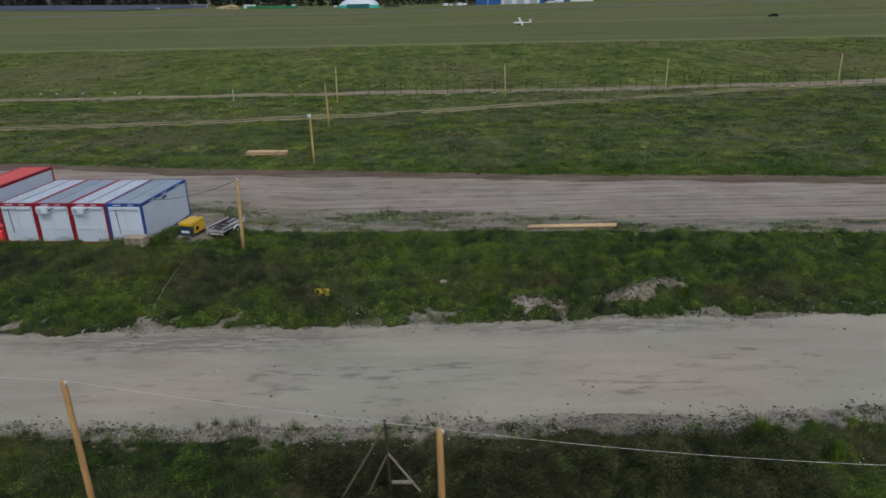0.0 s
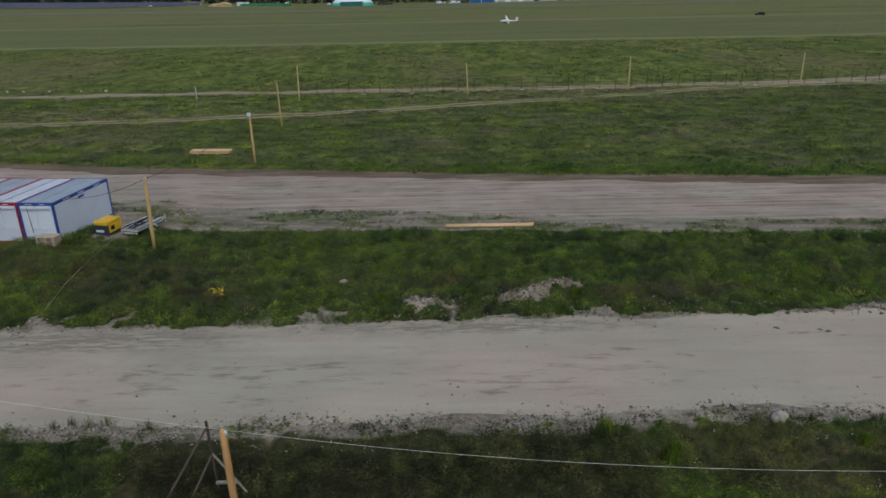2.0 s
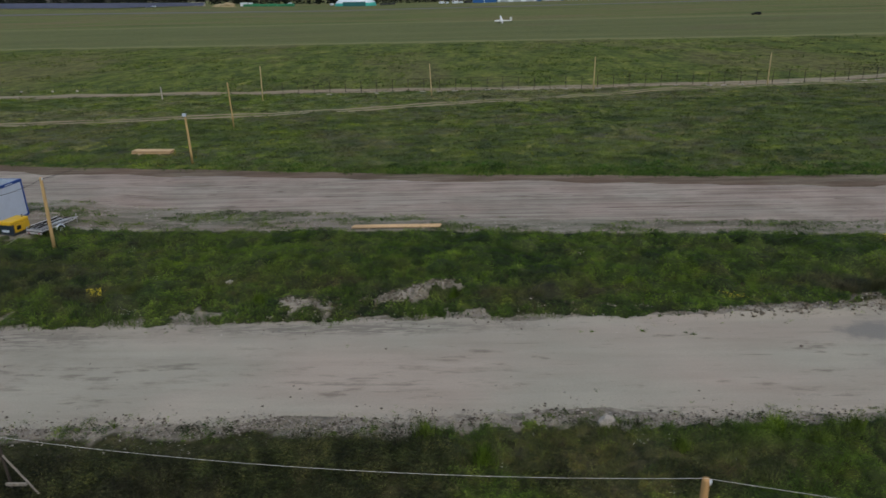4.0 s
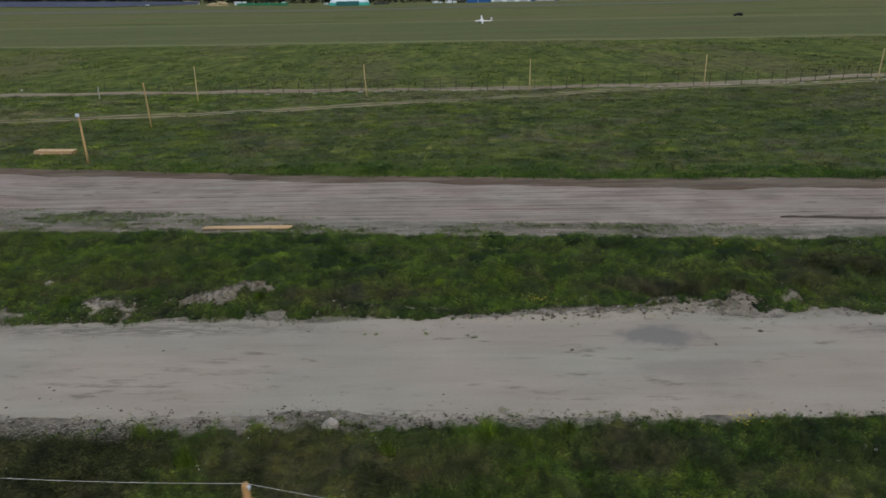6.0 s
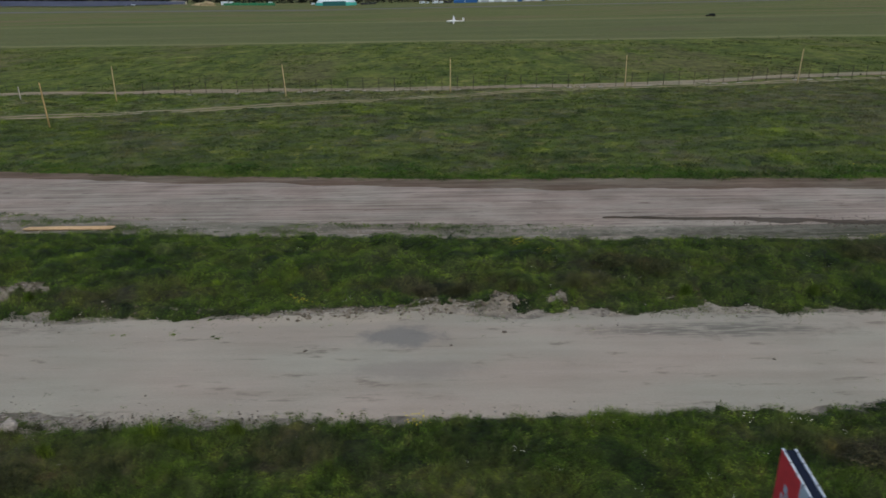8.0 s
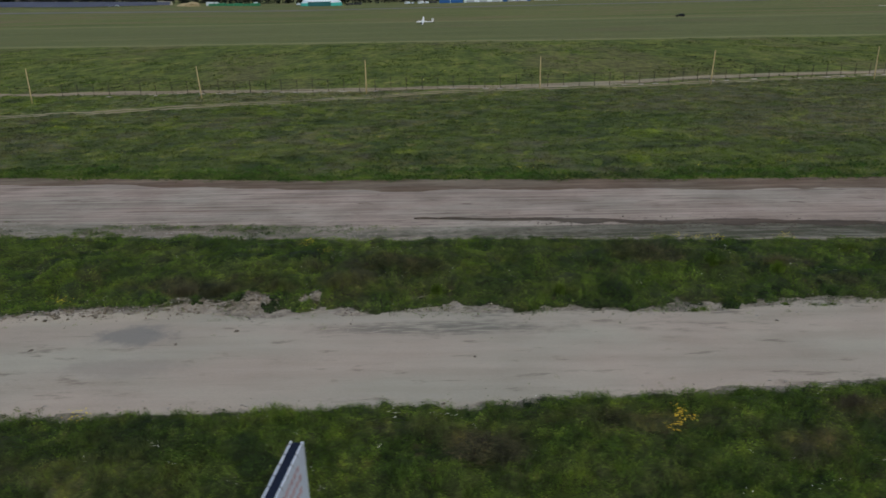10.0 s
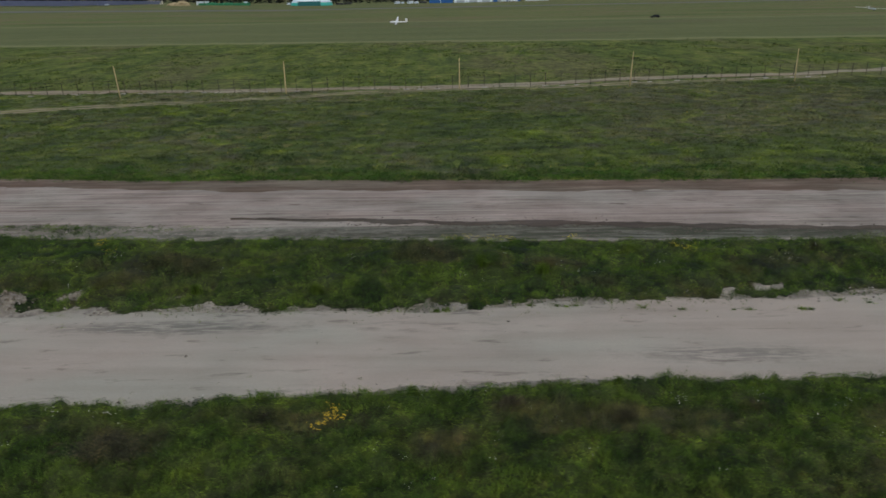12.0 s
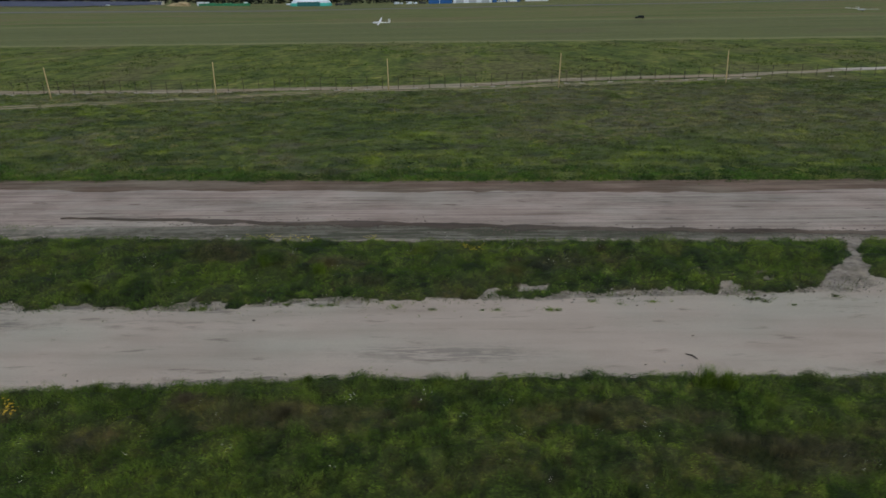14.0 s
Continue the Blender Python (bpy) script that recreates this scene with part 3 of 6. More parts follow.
FADED = plain("faded_red_print", (0.55, 0.40, 0.44), 0.7, vary=0.2, scale=6)
REDROOF = plain("faded_red_roof", (0.62, 0.10, 0.09), 0.6, 0.3, vary=0.10, scale=0.8)
BLUE = plain("blue_paint", (0.014, 0.058, 0.26), 0.45, 0.4, vary=0.12)
YELLOW = plain("yellow_enamel", (0.62, 0.40, 0.02), 0.4, 0.5, vary=0.08)
DARK = plain("dark_grey_metal", (0.035, 0.04, 0.045), 0.5, 0.4)
STEEL = plain("galvanised_steel", (0.50, 0.52, 0.54), 0.45, 0.5, 0.25)
RUST = plain("dull_rusty_steel", (0.10, 0.085, 0.07), 0.7, 0.3)
GREENWIRE = plain("green_coated_wire", (0.06, 0.09, 0.06), 0.6, 0.3)
DARKSTEEL = plain("dark_weathered_steel", (0.05, 0.043, 0.038), 0.7, 0.3)
NAVY = plain("navy_gap_shade", (0.012, 0.018, 0.035), 0.9, 0.1)
SLATE = plain("slate_grey_enamel", (0.022, 0.036, 0.052), 0.5, 0.4)
BLACK = plain("black_rubber", (0.015, 0.015, 0.016), 0.8, 0.2)
CABLE = plain("black_cable", (0.03, 0.03, 0.03), 0.6)
OLDCORD = plain("dusty_cable", (0.34, 0.33, 0.30), 0.7)
CORD = plain("pale_cord", (0.55, 0.55, 0.55), 0.6)
STONE = plain("pale_stone", (0.36, 0.34, 0.31), 0.9, 0.2, vary=0.25, scale=6, bump=0.02)
SPOIL = plain("sandy_spoil", (0.165, 0.145, 0.115), 0.95, 0.1, vary=0.3, scale=4, bump=0.02)
CLOD = plain("earth_clod", (0.12, 0.105, 0.09), 0.95, 0.1, vary=0.3, scale=6, bump=0.02)
CONCRETE = plain("concrete", (0.42, 0.40, 0.37), 0.9, 0.2)
GLASS = plain("dark_glass", (0.02, 0.025, 0.03), 0.08, 0.5)
TURQ = plain("turquoise_membrane", (0.05, 0.42, 0.36), 0.5, 0.3)
HALLBLUE = plain("blue_hall_cladding", (0.015, 0.10, 0.33), 0.5, 0.3)
GELCOAT = plain("white_gelcoat", (0.80, 0.83, 0.86), 0.25, 0.5, vary=0.03)
PANEL = plain("solar_glass", (0.15, 0.165, 0.24), 0.25, 0.5, vary=0.1, scale=0.1)
TARP = plain("green_tarpaulin", (0.03, 0.20, 0.10), 0.6, 0.3)
SANDHEAP = plain("yellow_sand", (0.36, 0.30, 0.18), 0.95, 0.1, vary=0.2, scale=0.4)
GREYBRUSH = foliage("dark_brush", [(0.35, (0.032, 0.033, 0.017)), (0.52, (0.056, 0.054, 0.028)), (0.68, (0.090, 0.082, 0.044))], 1.2, dry=(0.08, 0.068, 0.045), plant=1.8, light=0.55, contrast=0.5)


# ---- builders ----
def obj(name, bm, mat, smooth=False):
    me = bpy.data.meshes.new(name)
    bm.to_mesh(me)
    bm.free()
    me.materials.append(mat)
    if smooth:
        me.polygons.foreach_set("use_smooth", np.ones(len(me.polygons), bool))
    return new(name, me)


def part(name, bm, mat, parent, label="", smooth=False):
    ob = obj(name, bm, mat, smooth)
    ob.parent = parent
    if label:
        ob["label"] = label
    return ob


def thing(name, m, label, category, group=""):
    ob = new(name)
    ob.matrix_world = m
    return tagged(ob, label, category, group)


def box(bm, lo, hi, bevel=0.0, m=None):
    lo, hi = Vector(lo), Vector(hi)
    vs = bmesh.ops.create_cube(bm, size=1)["verts"]
    for v in vs:
        v.co = Vector((lo.x + (v.co.x + 0.5) * (hi.x - lo.x), lo.y + (v.co.y + 0.5) * (hi.y - lo.y), lo.z + (v.co.z + 0.5) * (hi.z - lo.z)))
        if m is not None:
            v.co = m @ v.co
    if bevel:
        es = list({e for v in vs for e in v.link_edges})
        bmesh.ops.bevel(bm, geom=es, offset=bevel, segments=1, affect="EDGES")
    return bm


def boxes(*items, bevel=0.0):
    bm = bmesh.new()
    for lo, hi in items:
        box(bm, lo, hi, bevel)
    return bm


def tube(bm, pts, radii, sides=8, cap=True):
    pts = [Vector(p) for p in pts]
    if isinstance(radii, (int, float)):
        radii = [radii] * len(pts)
    rings = []
    for i, p in enumerate(pts):
        d = (pts[min(i + 1, len(pts) - 1)] - pts[max(i - 1, 0)]).normalized()
        a = d.cross(Vector((0, 0, 1)) if abs(d.z) < 0.9 else Vector((1, 0, 0))).normalized()
        b = d.cross(a)
        rings.append([bm.verts.new(p + radii[i] * (a * math.cos(t) + b * math.sin(t))) for t in [2 * math.pi * k / sides for k in range(sides)]])
    for r, s in zip(rings, rings[1:]):
        for k in range(sides):
            bm.faces.new((r[k], r[(k + 1) % sides], s[(k + 1) % sides], s[k]))
    if cap:
        bm.faces.new(rings[0][::-1])
        bm.faces.new(rings[-1])
    return bm


def sheet(name, xs, ys, zf, mat):
    """A grid mesh: ys may be one row, or a function of x giving the row."""
    nx = len(xs)
    rows = np.array([ys(x) for x in xs]) if callable(ys) else np.tile(ys, (nx, 1))
    ny = rows.shape[1]
    X = np.repeat(np.asarray(xs, float)[:, None], ny, 1)
    co = np.stack([X, rows, zf(X, rows)], -1).reshape(-1, 3)
    i = (np.arange(nx - 1)[:, None] * ny + np.arange(ny - 1)[None]).ravel()
    return raw(name, co, np.stack([i, i + ny, i + ny + 1, i + 1], -1), None, mat, True)


def raw(name, co, quads, tris, mat, smooth=False):
    me = bpy.data.meshes.new(name)
    me.vertices.add(len(co))
    me.vertices.foreach_set("co", np.asarray(co, np.float32).ravel())
    nq, nt = (0 if quads is None else len(quads)), (0 if tris is None else len(tris))
    idx = np.concatenate(([np.asarray(quads).ravel()] if nq else []) + ([np.asarray(tris).ravel()] if nt else []))
    me.loops.add(len(idx))
    me.loops.foreach_set("vertex_index", idx.astype(np.int32))
    me.polygons.add(nq + nt)
    me.polygons.foreach_set("loop_start", np.concatenate([np.arange(nq) * 4, nq * 4 + np.arange(nt) * 3]).astype(np.int32))
    if smooth:
        me.polygons.foreach_set("use_smooth", np.ones(nq + nt, bool))
    me.materials.append(mat)
    me.update(calc_edges=True)
    return new(name, me)


rng = np.random.default_rng(7)


def blades(P, H, W, lean=0.45):
    """Bent tapering blades rooted at P: verts, quads, tris."""
    n = len(P)
    a, b = rng.uniform(0, 2 * np.pi, n), rng.uniform(0, 2 * np.pi, n)
    w = np.stack([np.cos(a), np.sin(a), np.zeros(n)], -1) * (W / 2)[:, None]
    d = np.stack([np.cos(b), np.sin(b), np.zeros(n)], -1) * (H * rng.uniform(0.1, 1, n) * lean)[:, None]
    up = np.array([0, 0, 1.0])
    mid, tip = P + d * 0.35 + up * (H * 0.6)[:, None], P + d + up * (H * rng.uniform(0.8, 1.0, n))[:, None]
    co = np.stack([P - w, P + w, mid - w * 0.75, mid + w * 0.75, tip], 1).reshape(-1, 3)
    k = np.arange(n)[:, None] * 5
    return co, k + np.array([0, 1, 3, 2]), k + np.array([2, 3, 4])


def leaflets(P, N, S, wide=0.4):
    """Pointed three-cornered leaves at P that face along N, of length S."""
    n = len(P)
    N = N + rng.normal(0, 0.55, (n, 3))
    N /= np.linalg.norm(N, axis=1)[:, None] + 1e-6
    u = np.cross(N, rng.normal(size=(n, 3)))
    u /= np.linalg.norm(u, axis=1)[:, None] + 1e-6
    v = np.cross(N, u) * (S * wide)[:, None]
    u = u * S[:, None]
    return np.stack([P - u - v, P - u + v, P + u], 1).reshape(-1, 3), np.arange(n)[:, None] * 3 + np.arange(3)


def leaves(P, S, flat=0.5):
    """Diamond leaves centred at P with size S."""
    n = len(P)
    u = rng.normal(size=(n, 3)) * np.array([1, 1, flat])
    u /= np.linalg.norm(u, axis=1)[:, None]
    v = np.cross(u, rng.normal(size=(n, 3)))
    v /= np.linalg.norm(v, axis=1)[:, None] + 1e-6
    co = np.stack([P - u * S[:, None], P + v * (S * 0.45)[:, None], P + u * S[:, None], P - v * (S * 0.45)[:, None]], 1).reshape(-1, 3)
    return co, np.arange(n)[:, None] * 4 + np.arange(4)


def scatter(n, x0, x1, y0, y1, density):
    """Random points kept where density(x, y) beats chance."""
    x, y = rng.uniform(x0, x1, n), rng.uniform(y0, y1, n)
    k = rng.uniform(0, 1, n) < density(x, y)
    return x[k], y[k]


def stuff(name, co, q, t, mat, label, category, kind=None):
    ob = raw(name, co, q, t, mat)
    if kind is not None:
        ob.data.attributes.new("plant_kind", "FLOAT", "POINT").data.foreach_set("value", np.repeat(kind, len(ob.data.vertices) // len(kind)).astype(np.float32))
    c = np.asarray(co).reshape(-1, 3)
    if category in ("grass", "weeds", "grass tuft"):
        for k, word in enumerate(("dryness", "lushness")):
            amount = np.full(len(c), float(k)) if name == "tall_tufts" else zone(k, c[:, 0], c[:, 1])
            ob.data.attributes.new(word, "FLOAT", "POINT").data.foreach_set("value", amount.astype(np.float32))
    return tagged(ob, label, category, "", "stuff")


# ---- ground and roads ----
gx = np.concatenate([-np.geomspace(3600, 66, 34), np.arange(-60, 180, 0.6), np.geomspace(184, 3600, 30)])
gy = np.concatenate([[-400, -200, -100, -50, -20, -5], np.arange(5, 29, 0.65), np.arange(29, 35, 0.2), np.arange(35, 132, 0.65), np.geomspace(136, 4000, 60)])
tagged(sheet("ground", gx, gy, terrain, GROUND), "rough green airfield meadow reaching a distant wood", "ground", "", "structure")


def strip(name, lo, hi, x0, x1, step, across, mat, label, lift=0.03, ragged=0.5, seed=0, category="road"):
    def rows(x):
        a = lo(x) + (fbm(x, 0, 2.2, seed) - 0.5) * 2 * ragged
        b = hi(x) + (fbm(x, 9, 2.2, seed + 5) - 0.5) * 2 * ragged
        return np.linspace(a, b, across)

    def z(X, Y):
        k = np.linspace(-1, 1, across)[None, :]
        return terrain(X, Y) + lift - 0.045 * np.abs(k) ** 10 + (fbm(X * 0.25, Y * 2.5, 1.0, seed + 2) - 0.5) * 0.03
    return tagged(sheet(name, np.arange(x0, x1, step), rows, z, mat), label, category, "", "structure")


strip("road_near", NEAR_LO, NEAR_HI, -80, 200, 0.4, 40, SAND, "pale rolled sandy earth road with faint wheel marks", 0.035, 0.45, 1)
ROAD_EDGE = lambda x: FAR_BARE(x) + ramp01(50, 62, x) * (LEDGE(x) - 0.1 - FAR_BARE(x))
strip("shoulder", FAR_LO, lambda x: ROAD_EDGE(x) + 0.6, -80, 200, 0.5, 14, SHOULDER, "grey gravelly verge with thin weeds beside the road", 0.03, 0.4, 11, "verge")
strip("road_far", ROAD_EDGE, FAR_HI, -140, 200, 0.5, 40, LOAM, "brown rutted earth road between two meadows", 0.05, 0.4, 21)
for off in (-0.95, 0.75):
    strip("track_narrow", lambda x: TRACK_A(x) + off - 0.38, lambda x: TRACK_A(x) + off + 0.38, -200, 120, 0.6, 6, TRACK, "narrow dusty wheel track through the meadow grass", 0.03, 0.3, 31 + int(off), "track")
strip("track_fence", lambda x: TRACK_B(x) - 1.9, lambda x: TRACK_B(x) + 2.3, -200, 300, 0.8, 8, TRACK, "dusty brown track behind the wire fence", 0.04, 0.5, 41, "track")
RUNWAY = lambda x: 640 + 0.03 * np.asarray(x) - 0.00012 * np.minimum(x, 0) ** 2
strip("runway", lambda x: RUNWAY(x) - 12, lambda x: RUNWAY(x) + 16, -900, 900, 10, 6, ASPHALT, "grey asphalt runway across the distant airfield", 0.25, 0.5, 51, "runway")




def ledge(x0, x1, across=7):
    """A low crumbling step where the road drops to its verge, its earth darkened like a shaded face."""
    def rows(x):
        c = LEDGE(x) + (fbm(x, 1, 5.0, 62, 5) - 0.5) * 0.9
        w = (0.05 + 0.62 * ramp01(0.42, 0.75, fbm(x, 5, 2.6, 63, 5)))
        begin = ramp01(x0, x0 + 14, x)
        return np.linspace(c - (w + 0.35 * fbm(x, 2, 0.7, 61)) * begin, c + (w * 0.3 + 0.2 * fbm(x, 7, 0.8, 60)) * begin, across)

    def z(X, Y):
        k = np.linspace(0, 1, across)[None, :]
        return terrain(X, Y) + 0.055 + 0.13 * ramp01(0.15, 0.8, k) * (0.5 + fbm(X, Y, 0.6, 64, 3)) * ramp01(1.0, 0.85, k)
    return tagged(sheet("road_ledge", np.arange(x0, x1, 0.25), rows, z, MUD), "dark crumbling earth step along the road's edge", "verge", "", "structure")


ledge(44, 118)
strip("road_bank", lambda x: FAR_HI(x) - 1.9 - 1.1 * ramp01(20, 60, x) + (fbm(x, 4, 6.0, 66, 5) - 0.5) * 2.6, lambda x: FAR_HI(x) + 0.35, -100, 180, 0.4, 12, EARTH, "brown scraped earth along the far edge of the road", 0.085, 0.25, 61, "verge")


# ---- poles, wires and fences ----
def wood_pole(base, top, r0, r1, label, group, cap=True, mat=None):
    x, y = base
    z0 = zat(x, y) - 0.05
    ob = thing("wooden_pole", pose(x, y, z0), label, "pole", group)
    d = Vector((top[0] - x, top[1] - y, top[2] - z0))
    bm = tube(bmesh.new(), [(0, 0, 0), d * 0.3, d * 0.65, d * 0.985, d], [r0, r0 * 0.97, (r0 + r1) / 2, r1, r1 * 0.8], 10)
    part("shaft", bm, mat or PINE, ob, "", True)
    if cap:
        bm = tube(bmesh.new(), [d + Vector((0.08, -r1 * 0.5, -0.14)), d + Vector((0.09, -r1 * 0.5, -0.06)), d + Vector((0.09, -r1 * 0.5, -0.01))], [0.025, 0.035, 0.02], 8)
        part("insulator", bm, WHITE, ob, "small white insulator", True)
    return Vector((x, y, z0)) + d


def wire(a, b, sag, r, mat, label, name="wire"):
    a, b = Vector(a), Vector(b)
    n = 24
    pts = [a.lerp(b, k / n) - Vector((0, 0, sag * 4 * (k / n) * (1 - k / n))) for k in range(n + 1)]
    return tagged(obj(name, tube(bmesh.new(), pts, r, 5), mat, True), label, "wire")


ROADSIDE = "fresh pine pole carrying a pale cord beside the sandy road"
near_tops = [wood_pole((x, y), (tx, ty, tz), 0.10, 0.085, ROADSIDE, "roadside poles") for x, y, tx, ty, tz in
             [(-22, 18.5, -22, 18.5, 4.4), (-9.62, 16.3, -9.6, 16.3, 4.62), (0.98, 14.05, 0.94, 14.03, 4.45), (18.5, 12.27, 18.48, 12.25, 4.36), (31.0, 9.6, 31.0, 9.6, 4.2)]]
for a, b, sag in zip(near_tops, near_tops[1:], (0.1, 0.08, 0.40, 0.1)):
    wire(a, b, sag, 0.005, CORD, "pale cord strung between wooden poles")

pole_a = wood_pole((-11.53, 38.7), (-11.36, 38.7, 4.76), 0.11, 0.085, "pine pole with a cable beside the site containers", "meadow poles", True, MIDPINE)
pole_b = wood_pole((-11.62, 62.0), (-11.64, 62.0, 4.66), 0.11, 0.085, "pine pole with a pale lamp at its top", "meadow poles", True, MIDPINE)
lamp = thing("floodlight", Matrix.Translation(pole_b), "small pale floodlight fixed to a wooden pole", "lamp")
part("housing", box(bmesh.new(), (-0.16, -0.30, -0.16), (0.16, -0.10, 0.14), 0.04), OFFWHITE, lamp)
part("bracket", box(bmesh.new(), (-0.03, -0.12, -0.10), (0.03, 0.02, -0.02), 0.01), STEEL, lamp)
wood_pole((-13.14, 79.5), (-13.25, 79.5, 5.5), 0.09, 0.065, "tall pine pole standing in the meadow grass", "meadow poles", False, MIDPINE)
for x, y, tx, tz in [(-15.7, 101.6, -15.56, 5.28), (9.2, 102.8, 9.01, 4.99), (33.5, 105.4, 33.57, 5.16), (59.95, 106.7, 59.95, 5.06), (86.1, 107.4, 86.29, 5.42), (112.6, 110.4, 112.47, 5.22)]:
    wood_pole((x, y), (tx, y, tz), 0.09, 0.062, "tall pale pine pole standing beside the wire fence", "fence poles", False, PALEPINE)

FENCE = spline([(-200, 108), (-62, 106.4), (-32, 106.6), (0, 107.4), (25, 107.9), (68, 108.3), (92, 113.4), (114, 115.6), (141, 117), (230, 128)])


LOW_FENCE = spline([(-200, 134), (-70, 119.6), (-52, 118), (-33, 115.4), (-20, 113.6)])


def fence_run(x0, x1, gap, tall, mat, label, feet, line=FENCE):
    f = thing("wire_fence", pose(0, 0, 0), label, "fence")
    xs = np.arange(x0, x1, gap)
    P = [Vector((float(x), float(line(x)), zat(x, line(x)))) for x in xs]
    bm = bmesh.new()
    tube(bm, [(0, 0, -0.05), (0, 0, tall)], 0.042, 5)
    me = bpy.data.meshes.new("post")
    bm.to_mesh(me)
    bm.free()
    me.materials.append(mat)
    foot = bpy.data.meshes.new("foot")
    bm = boxes(((-0.42, -0.11, 0), (0.42, 0.11, 0.13)), bevel=0.03)
    bm.to_mesh(foot)
    bm.free()
    foot.materials.append(CONCRETE)
    for k, p in enumerate(P):
        o = new("post", me)
        o.parent, o.location = f, p
        o.rotation_euler = (rng.normal(0, 0.015), rng.normal(0, 0.02), 0)
        if feet and k % 1 == 0 and rng.uniform() < 0.45:
            o = new("foot", foot)
            o.parent, o.location = f, p + Vector((rng.uniform(-0.2, 0.2), -0.25, 0))
    for lvl in (0.35, tall * 0.55, tall - 0.03):
        bm = bmesh.new()
        tube(bm, [p + Vector((0, 0, lvl)) for p in P], 0.012, 4)
        part("strand", bm, mat, f)
    return f


fence_run(-14, 150, 2.43, 2.0, DARKSTEEL, "dark thin wire fence with steel posts on concrete feet", True)
fence_run(-120, -22, 4.9, 1.1, GREENWIRE, "low green wire fence along the dusty track", False, LOW_FENCE)
p = (-32.0, 104.8)
tagged(obj("marker_post", tube(bmesh.new(), [(*p, zat(*p) - 0.05), (*p, zat(*p) + 1.9)], 0.09, 8), CONCRETE), "pale concrete post standing in the meadow", "post")

for x in (-70.1, -67.1, -62.4, -56.6, -52.1):
    y = float(LOW_FENCE(x)) - 0.3
    b = obj("white_sack", box(bmesh.new(), (-0.22, -0.15, 0), (0.22, 0.15, 0.3), 0.08), CONCRETE)
    b.matrix_world = pose(x, y, zat(x, y), 0, 0, x * 13)
    tagged(b, "pale sack lying against the low wire fence", "sack", "fence sacks")

# braced steel post in the near scrub
bp = thing("braced_fence_post", pose(-0.85, 17.15, zat(-0.85, 17.15)), "old dark steel post with diagonal braces in scrub", "fence post")
part("post", tube(bmesh.new(), [(0.12, 0, -0.1), (0.06, 0, 3.04)], 0.045, 8), DARKSTEEL, bp)
for top, tip, mat in (((0.06, 0, 2.85), (-1.35, -0.4, 0.55), RUST), ((0.08, 0, 1.85), (-0.8, -0.5, 0.15), RUST), ((0.08, 0, 1.9), (1.05, -0.2, 0.6), OLDWOOD)):
    part("brace", tube(bmesh.new(), [top, tip], 0.035, 6), mat, bp)
part("plank", boxes(((0.2, -0.35, 1.0), (0.85, -0.27, 1.1)), bevel=0.01), OLDWOOD, bp)


# ---- site containers ----
CW, CL, CH = 2.36, 6.06, 2.64


